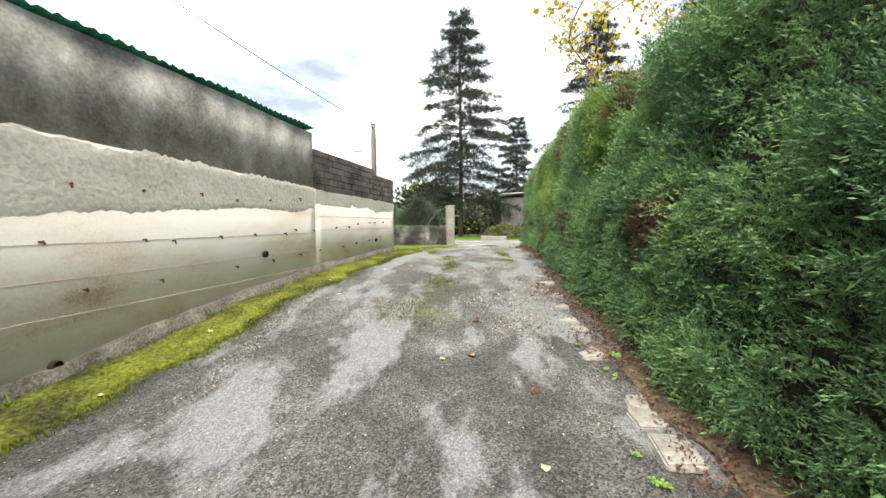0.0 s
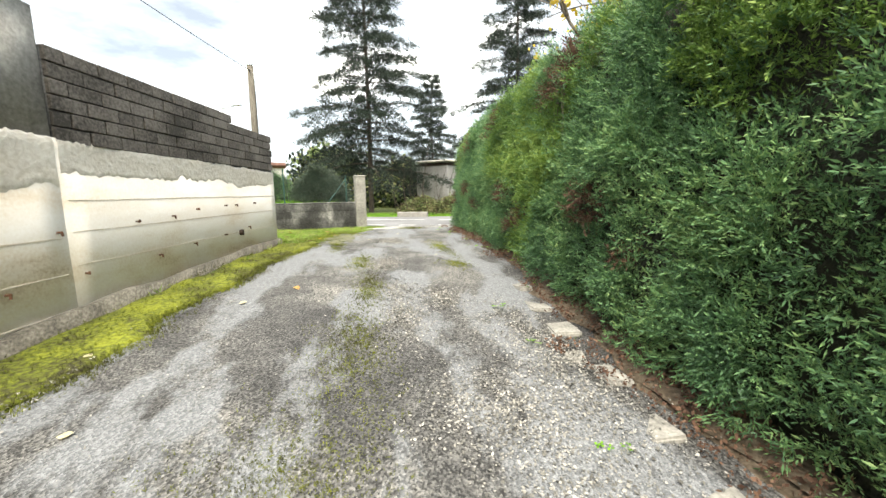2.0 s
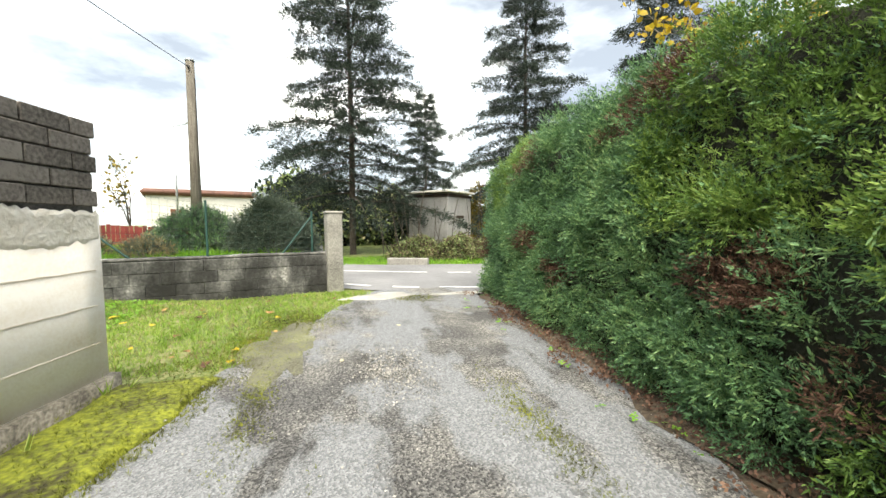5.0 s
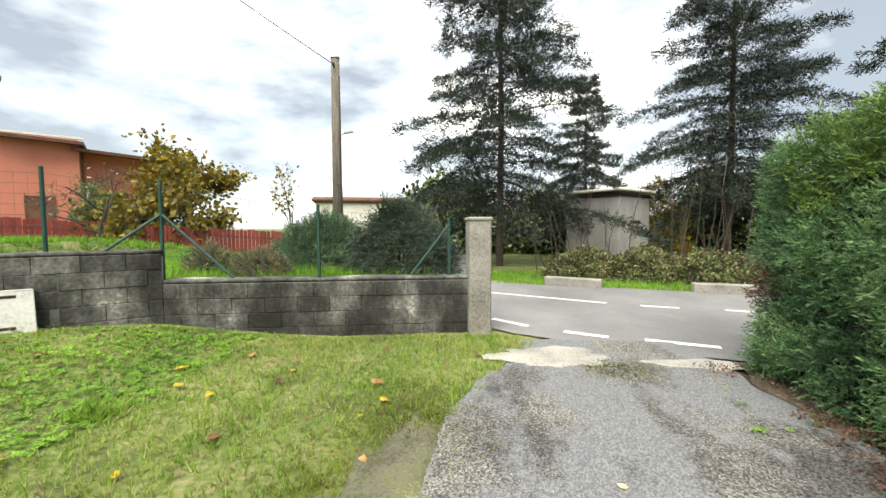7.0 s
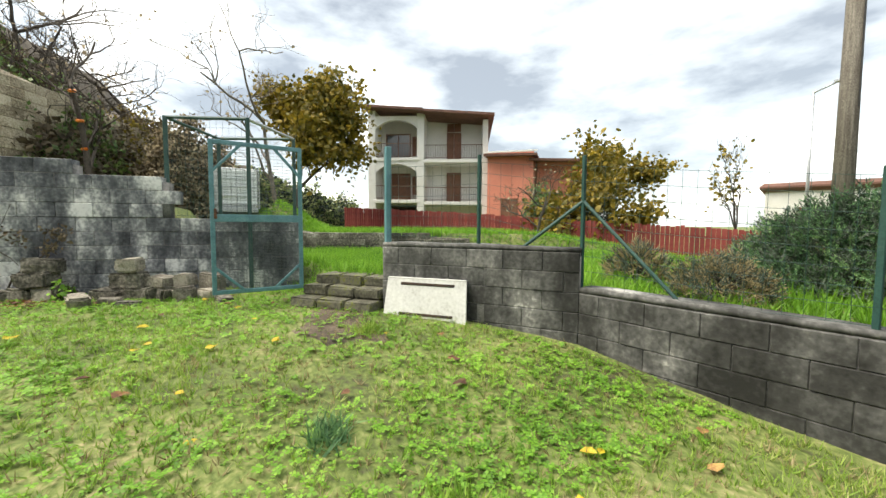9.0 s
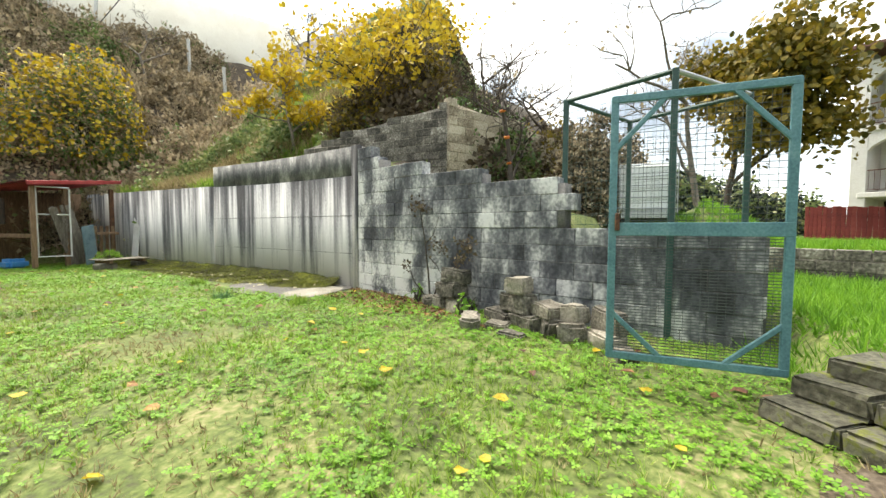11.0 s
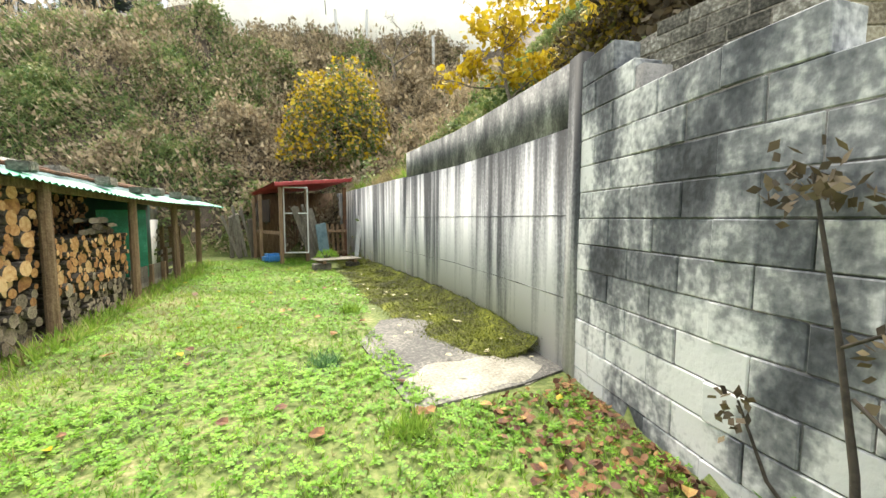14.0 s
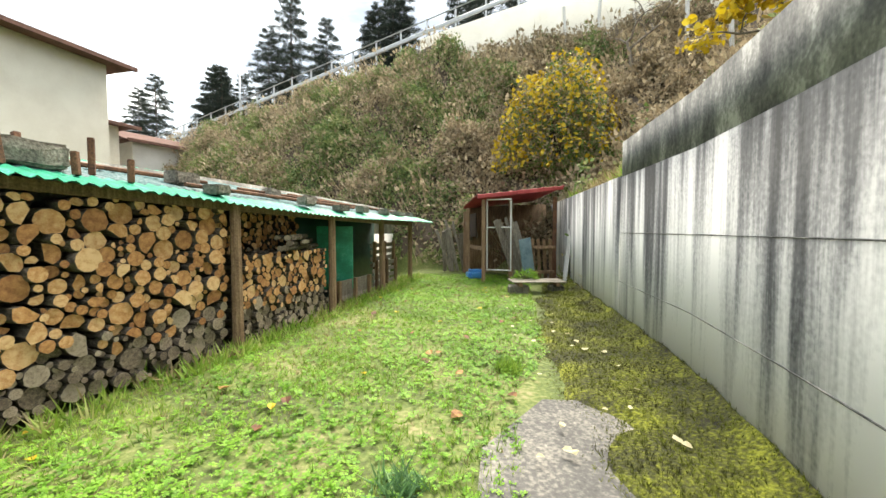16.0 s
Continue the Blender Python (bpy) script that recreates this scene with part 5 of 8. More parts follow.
def shrub(name, x, y, z0, rx, ry, h, seed, mats, n, size, label, cat="shrub", kind=None, stems=14):
    """A bush: many stems from one foot, and sprigs over an uneven, lumpy outline."""
    r = np.random.default_rng(seed)
    t = thing(name, x, y, z0)
    lines = []
    for k in range(stems):
        a, q = r.uniform(0, 6.28), r.uniform(0.2, 0.9)
        e = np.array([math.cos(a) * rx * q, math.sin(a) * ry * q, h * r.uniform(0.6, 1.0)])
        mid = e * [0.35, 0.35, 0.55] + r.normal(0, 0.05, 3)
        lines.append(([e * 0.02 + [0, 0, -0.08], mid, e], [0.02, 0.012, 0.004]))
    tubes("branchwork", lines, TWIG_DARK, t, sides=4)
    d = r.normal(0, 1, (n, 3))
    d[:, 2] = np.abs(d[:, 2])
    d /= np.linalg.norm(d, axis=1)[:, None]
    rad = r.uniform(0.45, 1.0, n) ** 0.4 * (1 + 0.20 * lumps(d[:, 0] * 3 + seed, d[:, 1] * 3, d[:, 2] * 4, 1.0) + 0.07 * lumps(d[:, 0] * 9, d[:, 1] * 9, d[:, 2] * 9, 1.0))
    p = d * rad[:, None] * [rx, ry, h]
    for k, m in enumerate(mats):
        s = r.integers(0, len(mats), n) == k
        v, f = scatter(kind or LEAVES, p[s], turns(d[s] + [0, 0, 0.4], jitter=0.5), r.uniform(0.7, 1.3, s.sum()) * size)
        raw("foliage", v, f, m, t)
    return tagged(t, label, cat)


tree("birch_tree", 4.7, 10.0, 0.5, 7.4, 4.4, 5, YELLOW_LEAF, 1500, 0.10, TWIG, "half-bare birch with yellow leaves behind the hedge", trunk=0.10)
vine = []
for k in range(9):
    x0, y0 = 2.62 + 0.03 * k, 6.95 + 0.07 * k
    z1 = 2.05 + 0.13 * (k % 4)
    vine.append(([(x0 + 0.3, y0 + 0.25, 3.35), (x0 - 0.2, y0 + 0.1, 3.16), (x0 - 0.52, y0 + 0.03 * (k % 3), 2.8), (x0 - 0.56 + 0.03 * (k % 2), y0 - 0.1 + 0.05 * (k % 5), z1)], [0.016, 0.013, 0.009, 0.004]))
tagged(tubes("bare_vine", vine, TWIG, sides=5), "bare grey vine hanging over the hedge", "vine")
tree("maple_tree", -13.3, 25.1, tz(-13.3, 25.1), 4.6, 6.6, 6, OCHRE_LEAF, 6500, 0.19, TWIG_DARK, "round ochre-green autumn tree behind the red fence", fork=0.3, thin=2.2)
tree("young_tree", -7.6, 26.2, tz(-7.6, 26.2), 4.1, 2.0, 8, OCHRE_LEAF, 200, 0.12, TWIG_DARK, "thin nearly bare young tree with few ochre leaves", trunk=0.05)
shrub("rosemary_bush", -2.75, 17.2, 1.0, 0.95, 0.8, 1.12, 11, [OLIVE_LEAF, CYPRESS], 4200, 0.16, "large grey-green rosemary bush behind the fence", kind=SPRAY)
shrub("rosemary_bush", -1.15, 16.35, 1.1, 0.85, 0.5, 1.2, 12, [OLIVE_LEAF, OLIVE_LEAF], 3000, 0.16, "silvery blue-green rosemary bush behind the fence", kind=SPRAY)
shrub("lavender_bush", -3.15, 15.7, 1.2, 0.42, 0.35, 0.38, 13, [OLIVE_LEAF, GRASS_DRY], 900, 0.11, "small grey-green lavender bush on the field", kind=SPRAY)
shrub("lavender_bush", -4.2, 16.0, 1.2, 0.4, 0.3, 0.5, 14, [GRASS_DRY, OLIVE_LEAF], 500, 0.12, "dry straw-coloured herb bush on the field", kind=TUFT)
shrub("olive_bush", -11.9, 24.3, tz(-11.9, 24.3), 0.95, 0.8, 2.35, 15, [OLIVE_LEAF], 1400, 0.16, "round silver-green olive bush behind the red fence")
shrub("holly_bush", -13.9, 23.1, tz(-13.9, 23.1), 0.8, 0.8, 2.6, 16, [IVY, CYPRESS], 1200, 0.14, "dark green upright bush behind the red fence")

# brushwood and cabin past the road
for k, (x, y, w, h) in enumerate(((3.1, 21.6, 1.1, 1.15), (4.7, 21.2, 1.2, 1.2), (6.3, 20.7, 1.2, 1.1), (7.9, 20.2, 1.3, 1.15), (9.6, 19.8, 1.3, 1.15), (11.4, 19.3, 1.4, 1.2))):
    shrub("bramble_hedge", x, y, 0.5, w, 0.75, h * 0.72, 30 + k, [SCRUB_DARK, BRAMBLE], 1700, 0.15, "brown leafless bramble thicket behind the kerb", stems=40)
r7 = np.random.default_rng(77)
sticks = []
for k in range(38):
    x, y = r7.uniform(1.9, 8), r7.uniform(21, 24)
    e = np.array([x + r7.normal(0, 0.5), y, r7.uniform(2.0, 4.4)])
    sticks.append(([(x, y, 0.4), ((x + e[0]) / 2 + r7.normal(0, 0.1), y, e[2] * 0.55), tuple(e)], [0.022, 0.015, 0.005]))
tagged(tubes("bare_saplings", sticks, TWIG_DARK, sides=4), "thin bare upright saplings round the cabin", "saplings", kind="stuff")
for k, (x, y) in enumerate(((4.0, 34), (14, 33), (18, 28), (9, 37), (-1.5, 33), (20, 22))):
    shrub("evergreen_thicket", x, y, 0.4, 3.2, 2.4, 3.4 + (k % 3), 50 + k, [CEDAR, BRAMBLE], 1500, 0.6, "dark evergreen thicket beyond the cedars", stems=10)
shrub("yellow_bush", 7.6, 27.5, 0.5, 1.4, 1.2, 3.2, 60, [OCHRE_LEAF], 900, 0.25, "yellow-leaved bush behind the grey cabin")

cabin = thing("transformer_cabin", 5.35, 26.6, 0.3, 42)
slab("body", (2.3, 2.3, 2.95), (0, 0, 1.48), CABIN_GREY, cabin, bevel=0.03)
slab("roof_slab", (2.62, 2.62, 0.1), (0, 0, 3.05), CONC_PALE, cabin, bevel=0.02)
slab("vent_band", (2.36, 2.36, 0.14), (0, 0, 2.86), DARK_GAP, cabin, bevel=0.01)
slab("door", (0.9, 0.04, 1.9), (-0.05, -1.16, 1.2), CABIN_GREY, cabin, bevel=0.01)
slab("louvre", (0.75, 0.03, 0.12), (-0.05, -1.19, 1.85), DARK_GAP, cabin)
tagged(cabin, "small grey concrete transformer cabin with flat roof", "cabin")
for (xa, ya), (xb, yb) in (((1.8, 20.05), (3.02, 19.5)), ((4.8, 19.05), (7.4, 18.5)), ((8.4, 18.3), (11, 17.6))):
    ln = math.hypot(xb - xa, yb - ya)
    kerb = slab("kerb", (ln, 0.22, 0.34), pose((xa + xb) / 2, (ya + yb) / 2, 0.56, 0, 0, math.degrees(math.atan2(yb - ya, xb - xa))), CONC_MID, bevel=0.02)
    tagged(kerb, "low pale concrete kerb along the far side of the road", "kerb", "road kerbs")

# ---- red board fence ----
fence = thing("board_fence")
FPTS = [(-21, 16.6), (-15.6, 20.3), (-12.2, 22.8), (-8.0, 24.6), (-5.2, 25.6)]
FTOP = [2.75, 2.42, 2.12, 1.86, 1.68]
board = block_mesh("board", 0.125, 1.28, 0.022, 0.004)
board.materials.append(RED_FENCE)
fr = random.Random(9)
for (x0, y0), (x1, y1), za, zb in zip(FPTS, FPTS[1:], FTOP, FTOP[1:]):
    ln = math.hypot(x1 - x0, y1 - y0)
    ang = math.degrees(math.atan2(y1 - y0, x1 - x0))
    n = int(ln / 0.135)
    for k in range(n):
        t = (k + 0.5) / n
        ob = new("board", board)
        ob.parent = fence
        ob.matrix_basis = pose(x0 + (x1 - x0) * t, y0 + (y1 - y0) * t, za + (zb - za) * t - 0.64 + fr.uniform(-0.03, 0.03), 0, fr.uniform(-1, 1), ang)
    for h in (1.0, 0.3):
        slab("rail", (ln, 0.04, 0.07), pose((x0 + x1) / 2, (y0 + y1) / 2 + 0.035, (za + zb) / 2 - h, 0, math.degrees(math.atan2(za - zb, ln)), ang), RED_FENCE, fence)
tagged(fence, "dark red painted vertical board fence across the field", "fence")


# ---- houses ----
def window(parent, name, w, h, m, shutter=True, glass=False, frame_mat=None):
    """An opening with frame, and shutters or glass, set into a facade whose outside is -y of m."""
    o = new(name)
    o.parent = parent
    o.matrix_basis = m
    for sx in (-1, 1):
        slab("frame", (0.07, 0.09, h), (sx * w / 2, 0, 0), SHUTTER, o)
    slab("frame", (w + 0.07, 0.09, 0.07), (0, 0, h / 2), SHUTTER, o)
    if glass:
        slab("pane", (w - 0.05, 0.02, h - 0.05), (0, 0.02, 0), GLASS_DARK, o)
        slab("mullion", (0.06, 0.05, h), (0, 0, 0), SHUTTER, o)
    else:
        for sx in (-1, 1):
            slab("shutter", (w / 2 - 0.02, 0.05, h - 0.04), (sx * w / 4, 0, 0), SHUTTER, o)
    return o


def railing(parent, m, length, h=0.95):
    o = new("railing")
    o.parent = parent
    o.matrix_basis = m
    rod("handrail", (-length / 2, 0, h), (length / 2, 0, h), 0.022, RUST, o)
    rod("bottom_rail", (-length / 2, 0, 0.12), (length / 2, 0, 0.12), 0.015, RUST, o)
    n = int(length / 0.16)
    tubes("balusters", [([(-length / 2 + length * k / n, 0, 0.1), (-length / 2 + length * k / n, 0, h)], [0.009] * 2) for k in range(n + 1)], RUST, o, sides=3)
    return o


def arch_bay(parent, m, w, h, depth):
    """A loggia front: piers and an arched head, in one plaster mesh."""
    bm = bmesh.new()
    n = 14
    rise = 0.75
    pts = [(-w / 2, h - rise - 0.25)]
    pts += [(-w / 2 + w * k / n, h - 0.25 - rise + rise * math.sin(math.pi * k / n) ** 0.6) for k in range(1, n)]
    pts += [(w / 2, h - rise - 0.25)]
    front = [bm.verts.new((x, 0, z)) for x, z in pts]
    top = [bm.verts.new((x, 0, h)) for x, _ in pts]
    fback = [bm.verts.new((x, depth, z)) for x, z in pts]
    for k in range(n):
        bm.faces.new((front[k], front[k + 1], top[k + 1], top[k]))
        bm.faces.new((fback[k + 1], fback[k], front[k], front[k + 1]))
    bmesh.ops.recalc_face_normals(bm, faces=bm.faces)
    bmesh.ops.transform(bm, matrix=m, verts=bm.verts)
    return part("arch", bm, PLASTER_WHITE, parent)


def white_house():
    # local x along the facade, -y towards the yard
    h = thing("apartment_house", -25.3, 22.2, 1.9, 58)
    slab("wall", (7.8, 6, 7.4), (1.15, 5.0, 3.7), PLASTER_WHITE, h, bevel=0.02)
    slab("side_wall", (0.5, 1.95, 7.6), (-2.75, 1.0, 3.8), PLASTER_WHITE, h, bevel=0.02)
    slab("pier", (0.5, 1.95, 7.4), (0.55, 1.0, 3.7), PLASTER_WHITE, h, bevel=0.02)
    slab("pier", (0.35, 1.95, 6.9), (4.85, 1.0, 3.45), PLASTER_WHITE, h, bevel=0.02)
    for k, z in enumerate((1.55, 4.35)):
        slab("balcony", (3.3, 2.0, 0.22), (-1.1, 0.98, z), PLASTER_WHITE, h, bevel=0.02)
        slab("balcony", (4.2, 2.0, 0.22), (2.75, 1.02, z - 0.12), PLASTER_WHITE, h, bevel=0.02)
        arch_bay(h, pose(-1.1, 0.05, z), 3.0, 2.75 if k == 0 else 2.85, 0.3)
        railing(h, pose(-1.1, 0.08, z + 0.1), 3.0)
        railing(h, pose(2.75, 0.08, z - 0.02), 4.0)
        window(h, "balcony_window", 1.7, 1.9, pose(-1.3, 1.93, z + 1.1), glass=(k == 1))
        window(h, "balcony_door", 0.95, 2.1, pose(2.7, 1.93, z + 1.05))
        window(h, "side_window", 0.5, 1.3, pose(0.0, 1.93, z + 1.2))
    window(h, "attic_window", 0.9, 0.55, pose(2.7, 1.93, 7.05 - 0.25))
    slab("garage_door", (2.4, 0.1, 1.2), (-1.1, 1.95, 0.75), DARK_GAP, h)
    slab("roof", (4.0, 8.8, 0.16), pose(-1.2, 3.6, 7.55, 0, 4, 0), ROOF_TILE, h)
    slab("roof", (4.7, 8.6, 0.16), pose(3.05, 3.6, 7.22, 0, 4, 0), ROOF_TILE, h)
    for x, y in ((-2.2, 2.4), (-1.9, 4), (0.1, 3.0)):
        slab("chimney", (0.3, 0.3, 0.8), (x, y, 7.9), PLASTER_WHITE, h)
    return tagged(h, "white plastered three-storey house with arched balconies", "house")


white_house()


def pink_house():
    h = thing("pink_house", -19.8, 28.6, 1.2, 46)
    slab("wall", (2.9, 8, 5.3), (-1.98, 4, 2.65), PLASTER_PINK, h)
    slab("wall", (3.6, 7, 4.9), (1.2, 4.6, 2.45), PLASTER_PINK, h)
    slab("roof", (3.3, 9, 0.15), pose(-1.95, 3.9, 5.38, 4, 1, 0), ROOF_TILE, h)
    slab("roof", (4.0, 8.5, 0.15), pose(1.2, 4.0, 4.98, 4, 3, 0), ROOF_TILE, h)
    slab("gutter", (3.3, 0.12, 0.1), (-1.95, -0.55, 5.25), PLASTER_WHITE, h)
    rod("downpipe", (-0.4, 0.9, 0), (-0.4, 0.9, 5.0), 0.06, SHUTTER, h)
    for x in (-2.0,):
        window(h, "house_window", 1.0, 1.3, pose(x, -0.02, 1.7))
    window(h, "house_window", 1.0, 1.3, pose(1.4, 1.08, 1.7))
    return tagged(h, "coral pink house with brown tiled roof", "house")


pink_house()
far_house = thing("far_house", -9.5, 41, 0.8, 20)
slab("wall", (7, 6, 3.2), (0, 3, 1.6), PLASTER_WHITE, far_house)
slab("roof", (7.6, 6.6, 0.5), (0, 3, 3.4), ROOF_TILE, far_house, bevel=0.2)
window(far_house, "house_window", 0.9, 1.1, pose(-1.6, -0.02, 1.6))
tagged(far_house, "low pale house with terracotta roof beyond the fence", "house")


def eaves_house(x, y, z, rz, w, d, h, over, label, mat=PLASTER_CREAM):
    t = thing("plastered_house", x, y, z, rz)
    slab("wall", (w, d, h), (0, 0, h / 2), mat, t)
    bm = bmesh.new()
    hw, hd, rise = w / 2 + over, d / 2 + over, w * 0.16
    v = [bm.verts.new(c) for c in ((-hw, -hd, h - 0.15), (hw, -hd, h - 0.15), (hw, hd, h - 0.15), (-hw, hd, h - 0.15), (0, -hd, h + rise), (0, hd, h + rise))]
    for q in ((0, 1, 4), (1, 2, 5, 4), (2, 3, 5), (3, 0, 4, 5), (3, 2, 1, 0)):
        bm.faces.new([v[k] for k in q])
    part("roof", bm, ROOF_TILE, t)
    slab("fascia", (0.14, 2 * hd, 0.2), (-hw, 0, h - 0.15), ROOF_TILE, t)
    window(t, "house_window", 0.9, 1.2, pose(-w / 2 - 0.02, 0.5, h * 0.3, 0, 0, -90))
    return tagged(t, label, "house")


eaves_house(18.7, -6.9, 2.0, -8, 12, 9, 9.0, 0.9, "large cream plastered house with deep terracotta eaves")
eaves_house(20.4, -12.6, 2.0, -8, 9.5, 4.5, 6.9, 0.8, "cream plastered house wing with terracotta eaves")
eaves_house(19.0, -19.5, 4.0, -20, 8, 5, 4.4, 0.5, "low white house with red-brown roof by the road", PLASTER_WHITE)

# ---- gate, steps, cage ----
gate = thing("wire_gate", -6.60, 12.53, 1.02)
gate.matrix_basis = pose(-6.60, 12.53, 1.02, 0, 0, math.degrees(math.atan2(11.5 - 12.53, 0.1)))
GW, GH = 1.035, 1.82
for x in (0.02, GW - 0.02):
    slab("stile", (0.05, 0.03, GH), (x, 0, GH / 2 + 0.04), TEAL_METAL, gate, bevel=0.004)
for z in (0.06, 0.95, GH + 0.02):
    slab("rail", (GW, 0.03, 0.05 if z != 0.95 else 0.09), (GW / 2, 0.002, z), TEAL_METAL, gate, bevel=0.004)
for (x0, z0), (x1, z1) in (((0.03, 0.36), (0.34, 0.07)), ((GW - 0.03, 0.36), (GW - 0.34, 0.07)), ((0.03, 1.5), (0.34, 1.84)), ((GW - 0.03, 1.5), (GW - 0.34, 1.84))):
    a, b = Vector((x0, 0.004, z0)), Vector((x1, 0.004, z1))
    slab("corner_brace", ((b - a).length, 0.02, 0.035), Matrix.Translation((a + b) / 2) @ Matrix.Rotation(-math.atan2(z1 - z0, x1 - x0), 4, 'Y'), TEAL_METAL, gate)
lines = []
for k in range(66):
    z = 0.09 + k * (0.02 if k < 44 else 0.04) + (0 if k < 44 else -0.88)
    lines.append(([(0.02, -0.008, z), (GW - 0.02, -0.008, z)], [0.0032 if k < 44 else 0.0022] * 2))
for k in range(21):
    x = 0.04 + k * 0.048
    lines.append(([(x, -0.008, 0.08), (x, -0.008, GH + 0.02)], [0.0017] * 2))
tubes("wire_mesh", lines, MESH_WIRE, gate, "fine grey wire mesh", sides=3)
slab("latch", (0.03, 0.06, 0.12), (GW - 0.05, 0.02, 1.0), RUST, gate)
tagged(gate, "teal steel gate with wire mesh, standing open", "gate")
gp = thing("gate_post", -5.76, 13.42, 1.15)
slab("post", (0.07, 0.07, 1.7), (0, 0, 0.85), TEAL_METAL, gp, bevel=0.006)
slab("hinge", (0.05, 0.03, 0.08), (-0.05, 0, 0.8), RUST, gp)
tagged(gp, "teal square steel gate post beside the steps", "gate post")

sr = random.Random(21)
for k, (z, x0, y0, x1, y1) in enumerate(((0.86, -6.35, 12.25, -5.40, 13.05), (0.99, -6.45, 12.42, -5.55, 13.2), (1.12, -6.55, 12.58, -5.7, 13.35), (1.24, -6.6, 12.75, -5.85, 13.5))):
    t = thing("stone_step", (x0 + x1) / 2, (y0 + y1) / 2, z)
    ang = math.degrees(math.atan2(y1 - y0, x1 - x0))
    ln = math.hypot(x1 - x0, y1 - y0)
    n = 3
    for q in range(n):
        bm = bmesh.new()
        vs = box(bm, ln / n - 0.015, 0.42, 0.13, Matrix.Translation(((q - 1) * ln / n, 0.1, -0.065)), 0.02, 2)
        for v in bm.verts:
            v.co += Vector((sr.uniform(-0.008, 0.008), sr.uniform(-0.012, 0.012), sr.uniform(-0.008, 0.008)))
        bmesh.ops.transform(bm, matrix=Matrix.Rotation(radians(ang), 4, 'Z'), verts=bm.verts)
        part("stone", bm, MOSSY_STONE, t)
    tagged(t, "mossy rough stone step below the gate", "step", "steps to the gate")

CAGE = [(-8.42, 10.85), (-9.75, 11.5), (-9.1, 12.75), (-7.95, 11.95)]
cage = thing("wire_cage")
for k, (x, y) in enumerate(CAGE):
    z0 = tz(x, y)
    slab("post", (0.06, 0.06, 3.52 - z0 + 0.3), (x, y, (3.52 + z0 - 0.3) / 2), GREEN_METAL, cage)
    x2, y2 = CAGE[(k + 1) % 4]
    rod("top_rail", (x, y, 3.5), (x2, y2, 3.5), 0.026, GREEN_METAL if k != 2 else GALV, cage)
    if k in (0, 1, 3):
        lines = []
        for q in range(14):
            h = q / 13
            lines.append(([(x, y, 1.9 + 1.58 * h), (x2, y2, 1.9 + 1.58 * h)], [0.002] * 2))
            lines.append(([(x + (x2 - x) * h, y + (y2 - y) * h, 1.9), (x + (x2 - x) * h, y + (y2 - y) * h, 3.48)], [0.0018] * 2))
        tubes("mesh_panel", lines, GREEN_METAL, cage, sides=3)
tagged(cage, "open-topped green wire mesh pen on posts", "pen")

tank = thing("water_tank", -13.2, 11.7, tz(-13.2, 11.7) - 0.02, 8)
slab("bottle", (1.08, 1.0, 1.02), (0, 0, 0.63), PLASTIC_WHITE, tank, bevel=0.07)
slab("pallet", (1.2, 1.0, 0.12), (0, 0, 0.06), GALV, tank)
for z in (0.2, 0.42, 0.64, 0.86, 1.1):
    for sy in (-0.53, 0.53):
        rod("cage_bar", (-0.58, sy, z), (0.58, sy, z), 0.011, GALV, tank)
    for sx in (-0.58, 0.58):
        rod("cage_bar", (sx, -0.53, z), (sx, 0.53, z), 0.011, GALV, tank)
for k in range(7):
    for sy in (-0.535, 0.535):
        rod("cage_bar", (-0.58 + k * 0.193, sy, 0.1), (-0.58 + k * 0.193, sy, 1.14), 0.011, GALV, tank)
rod("lid", (0, 0, 1.14), (0, 0, 1.19), 0.1, GALV, tank, seg=14)
tagged(tank, "white plastic water tank in a steel cage", "water tank")


# ---- old stone terraces ----
def stone_wall(name, pts, z0s, z1s, thick, material, core_mat, label, length=0.4, height=0.18, joint=0.02, seed=3, side=1):
    w = polywall(name, pts, thick, z0s, [z - 0.05 for z in z1s], core_mat, side=side)
    tagged(w, label, "wall", kind="structure")
    P = np.array(pts, float)
    seg = np.r_[0, np.cumsum(np.linalg.norm(np.diff(P, axis=0), axis=1))]
    block_courses(w, pts, min(z0s), lambda s: float(np.interp(s, seg, z1s)), length, height, 0.2, material, joint, name="stone", side=side, seed=seed)
    return w


stone_wall("wall_terrace_dark", [(-11.35, 7.75), (-11.3, 5.6), (-11.1, 3.6)], [3.0] * 3, [4.75, 4.5, 4.1], 0.4, STONE_DARK, STONE_DARK, "old dark lichened stone terrace wall", seed=31, side=-1)
stone_wall("wall_terrace_pale", [(-16.5, 10.4), (-11.35, 7.78)], [2.7] * 2, [4.25, 4.85], 0.4, TUFF, TUFF, "old terrace wall of pale tuff blocks", 0.46, 0.2, seed=32, side=-1)
stone_wall("wall_terrace_low", [(-13.5, 11.9), (-11.2, 13.2), (-9.6, 17.0)], [0.9] * 3, [1.95, 1.75, 1.6], 0.35, STONE_DARK, STONE_DARK, "low dark stone wall of the upper terrace", 0.36, 0.16, seed=33, side=1)


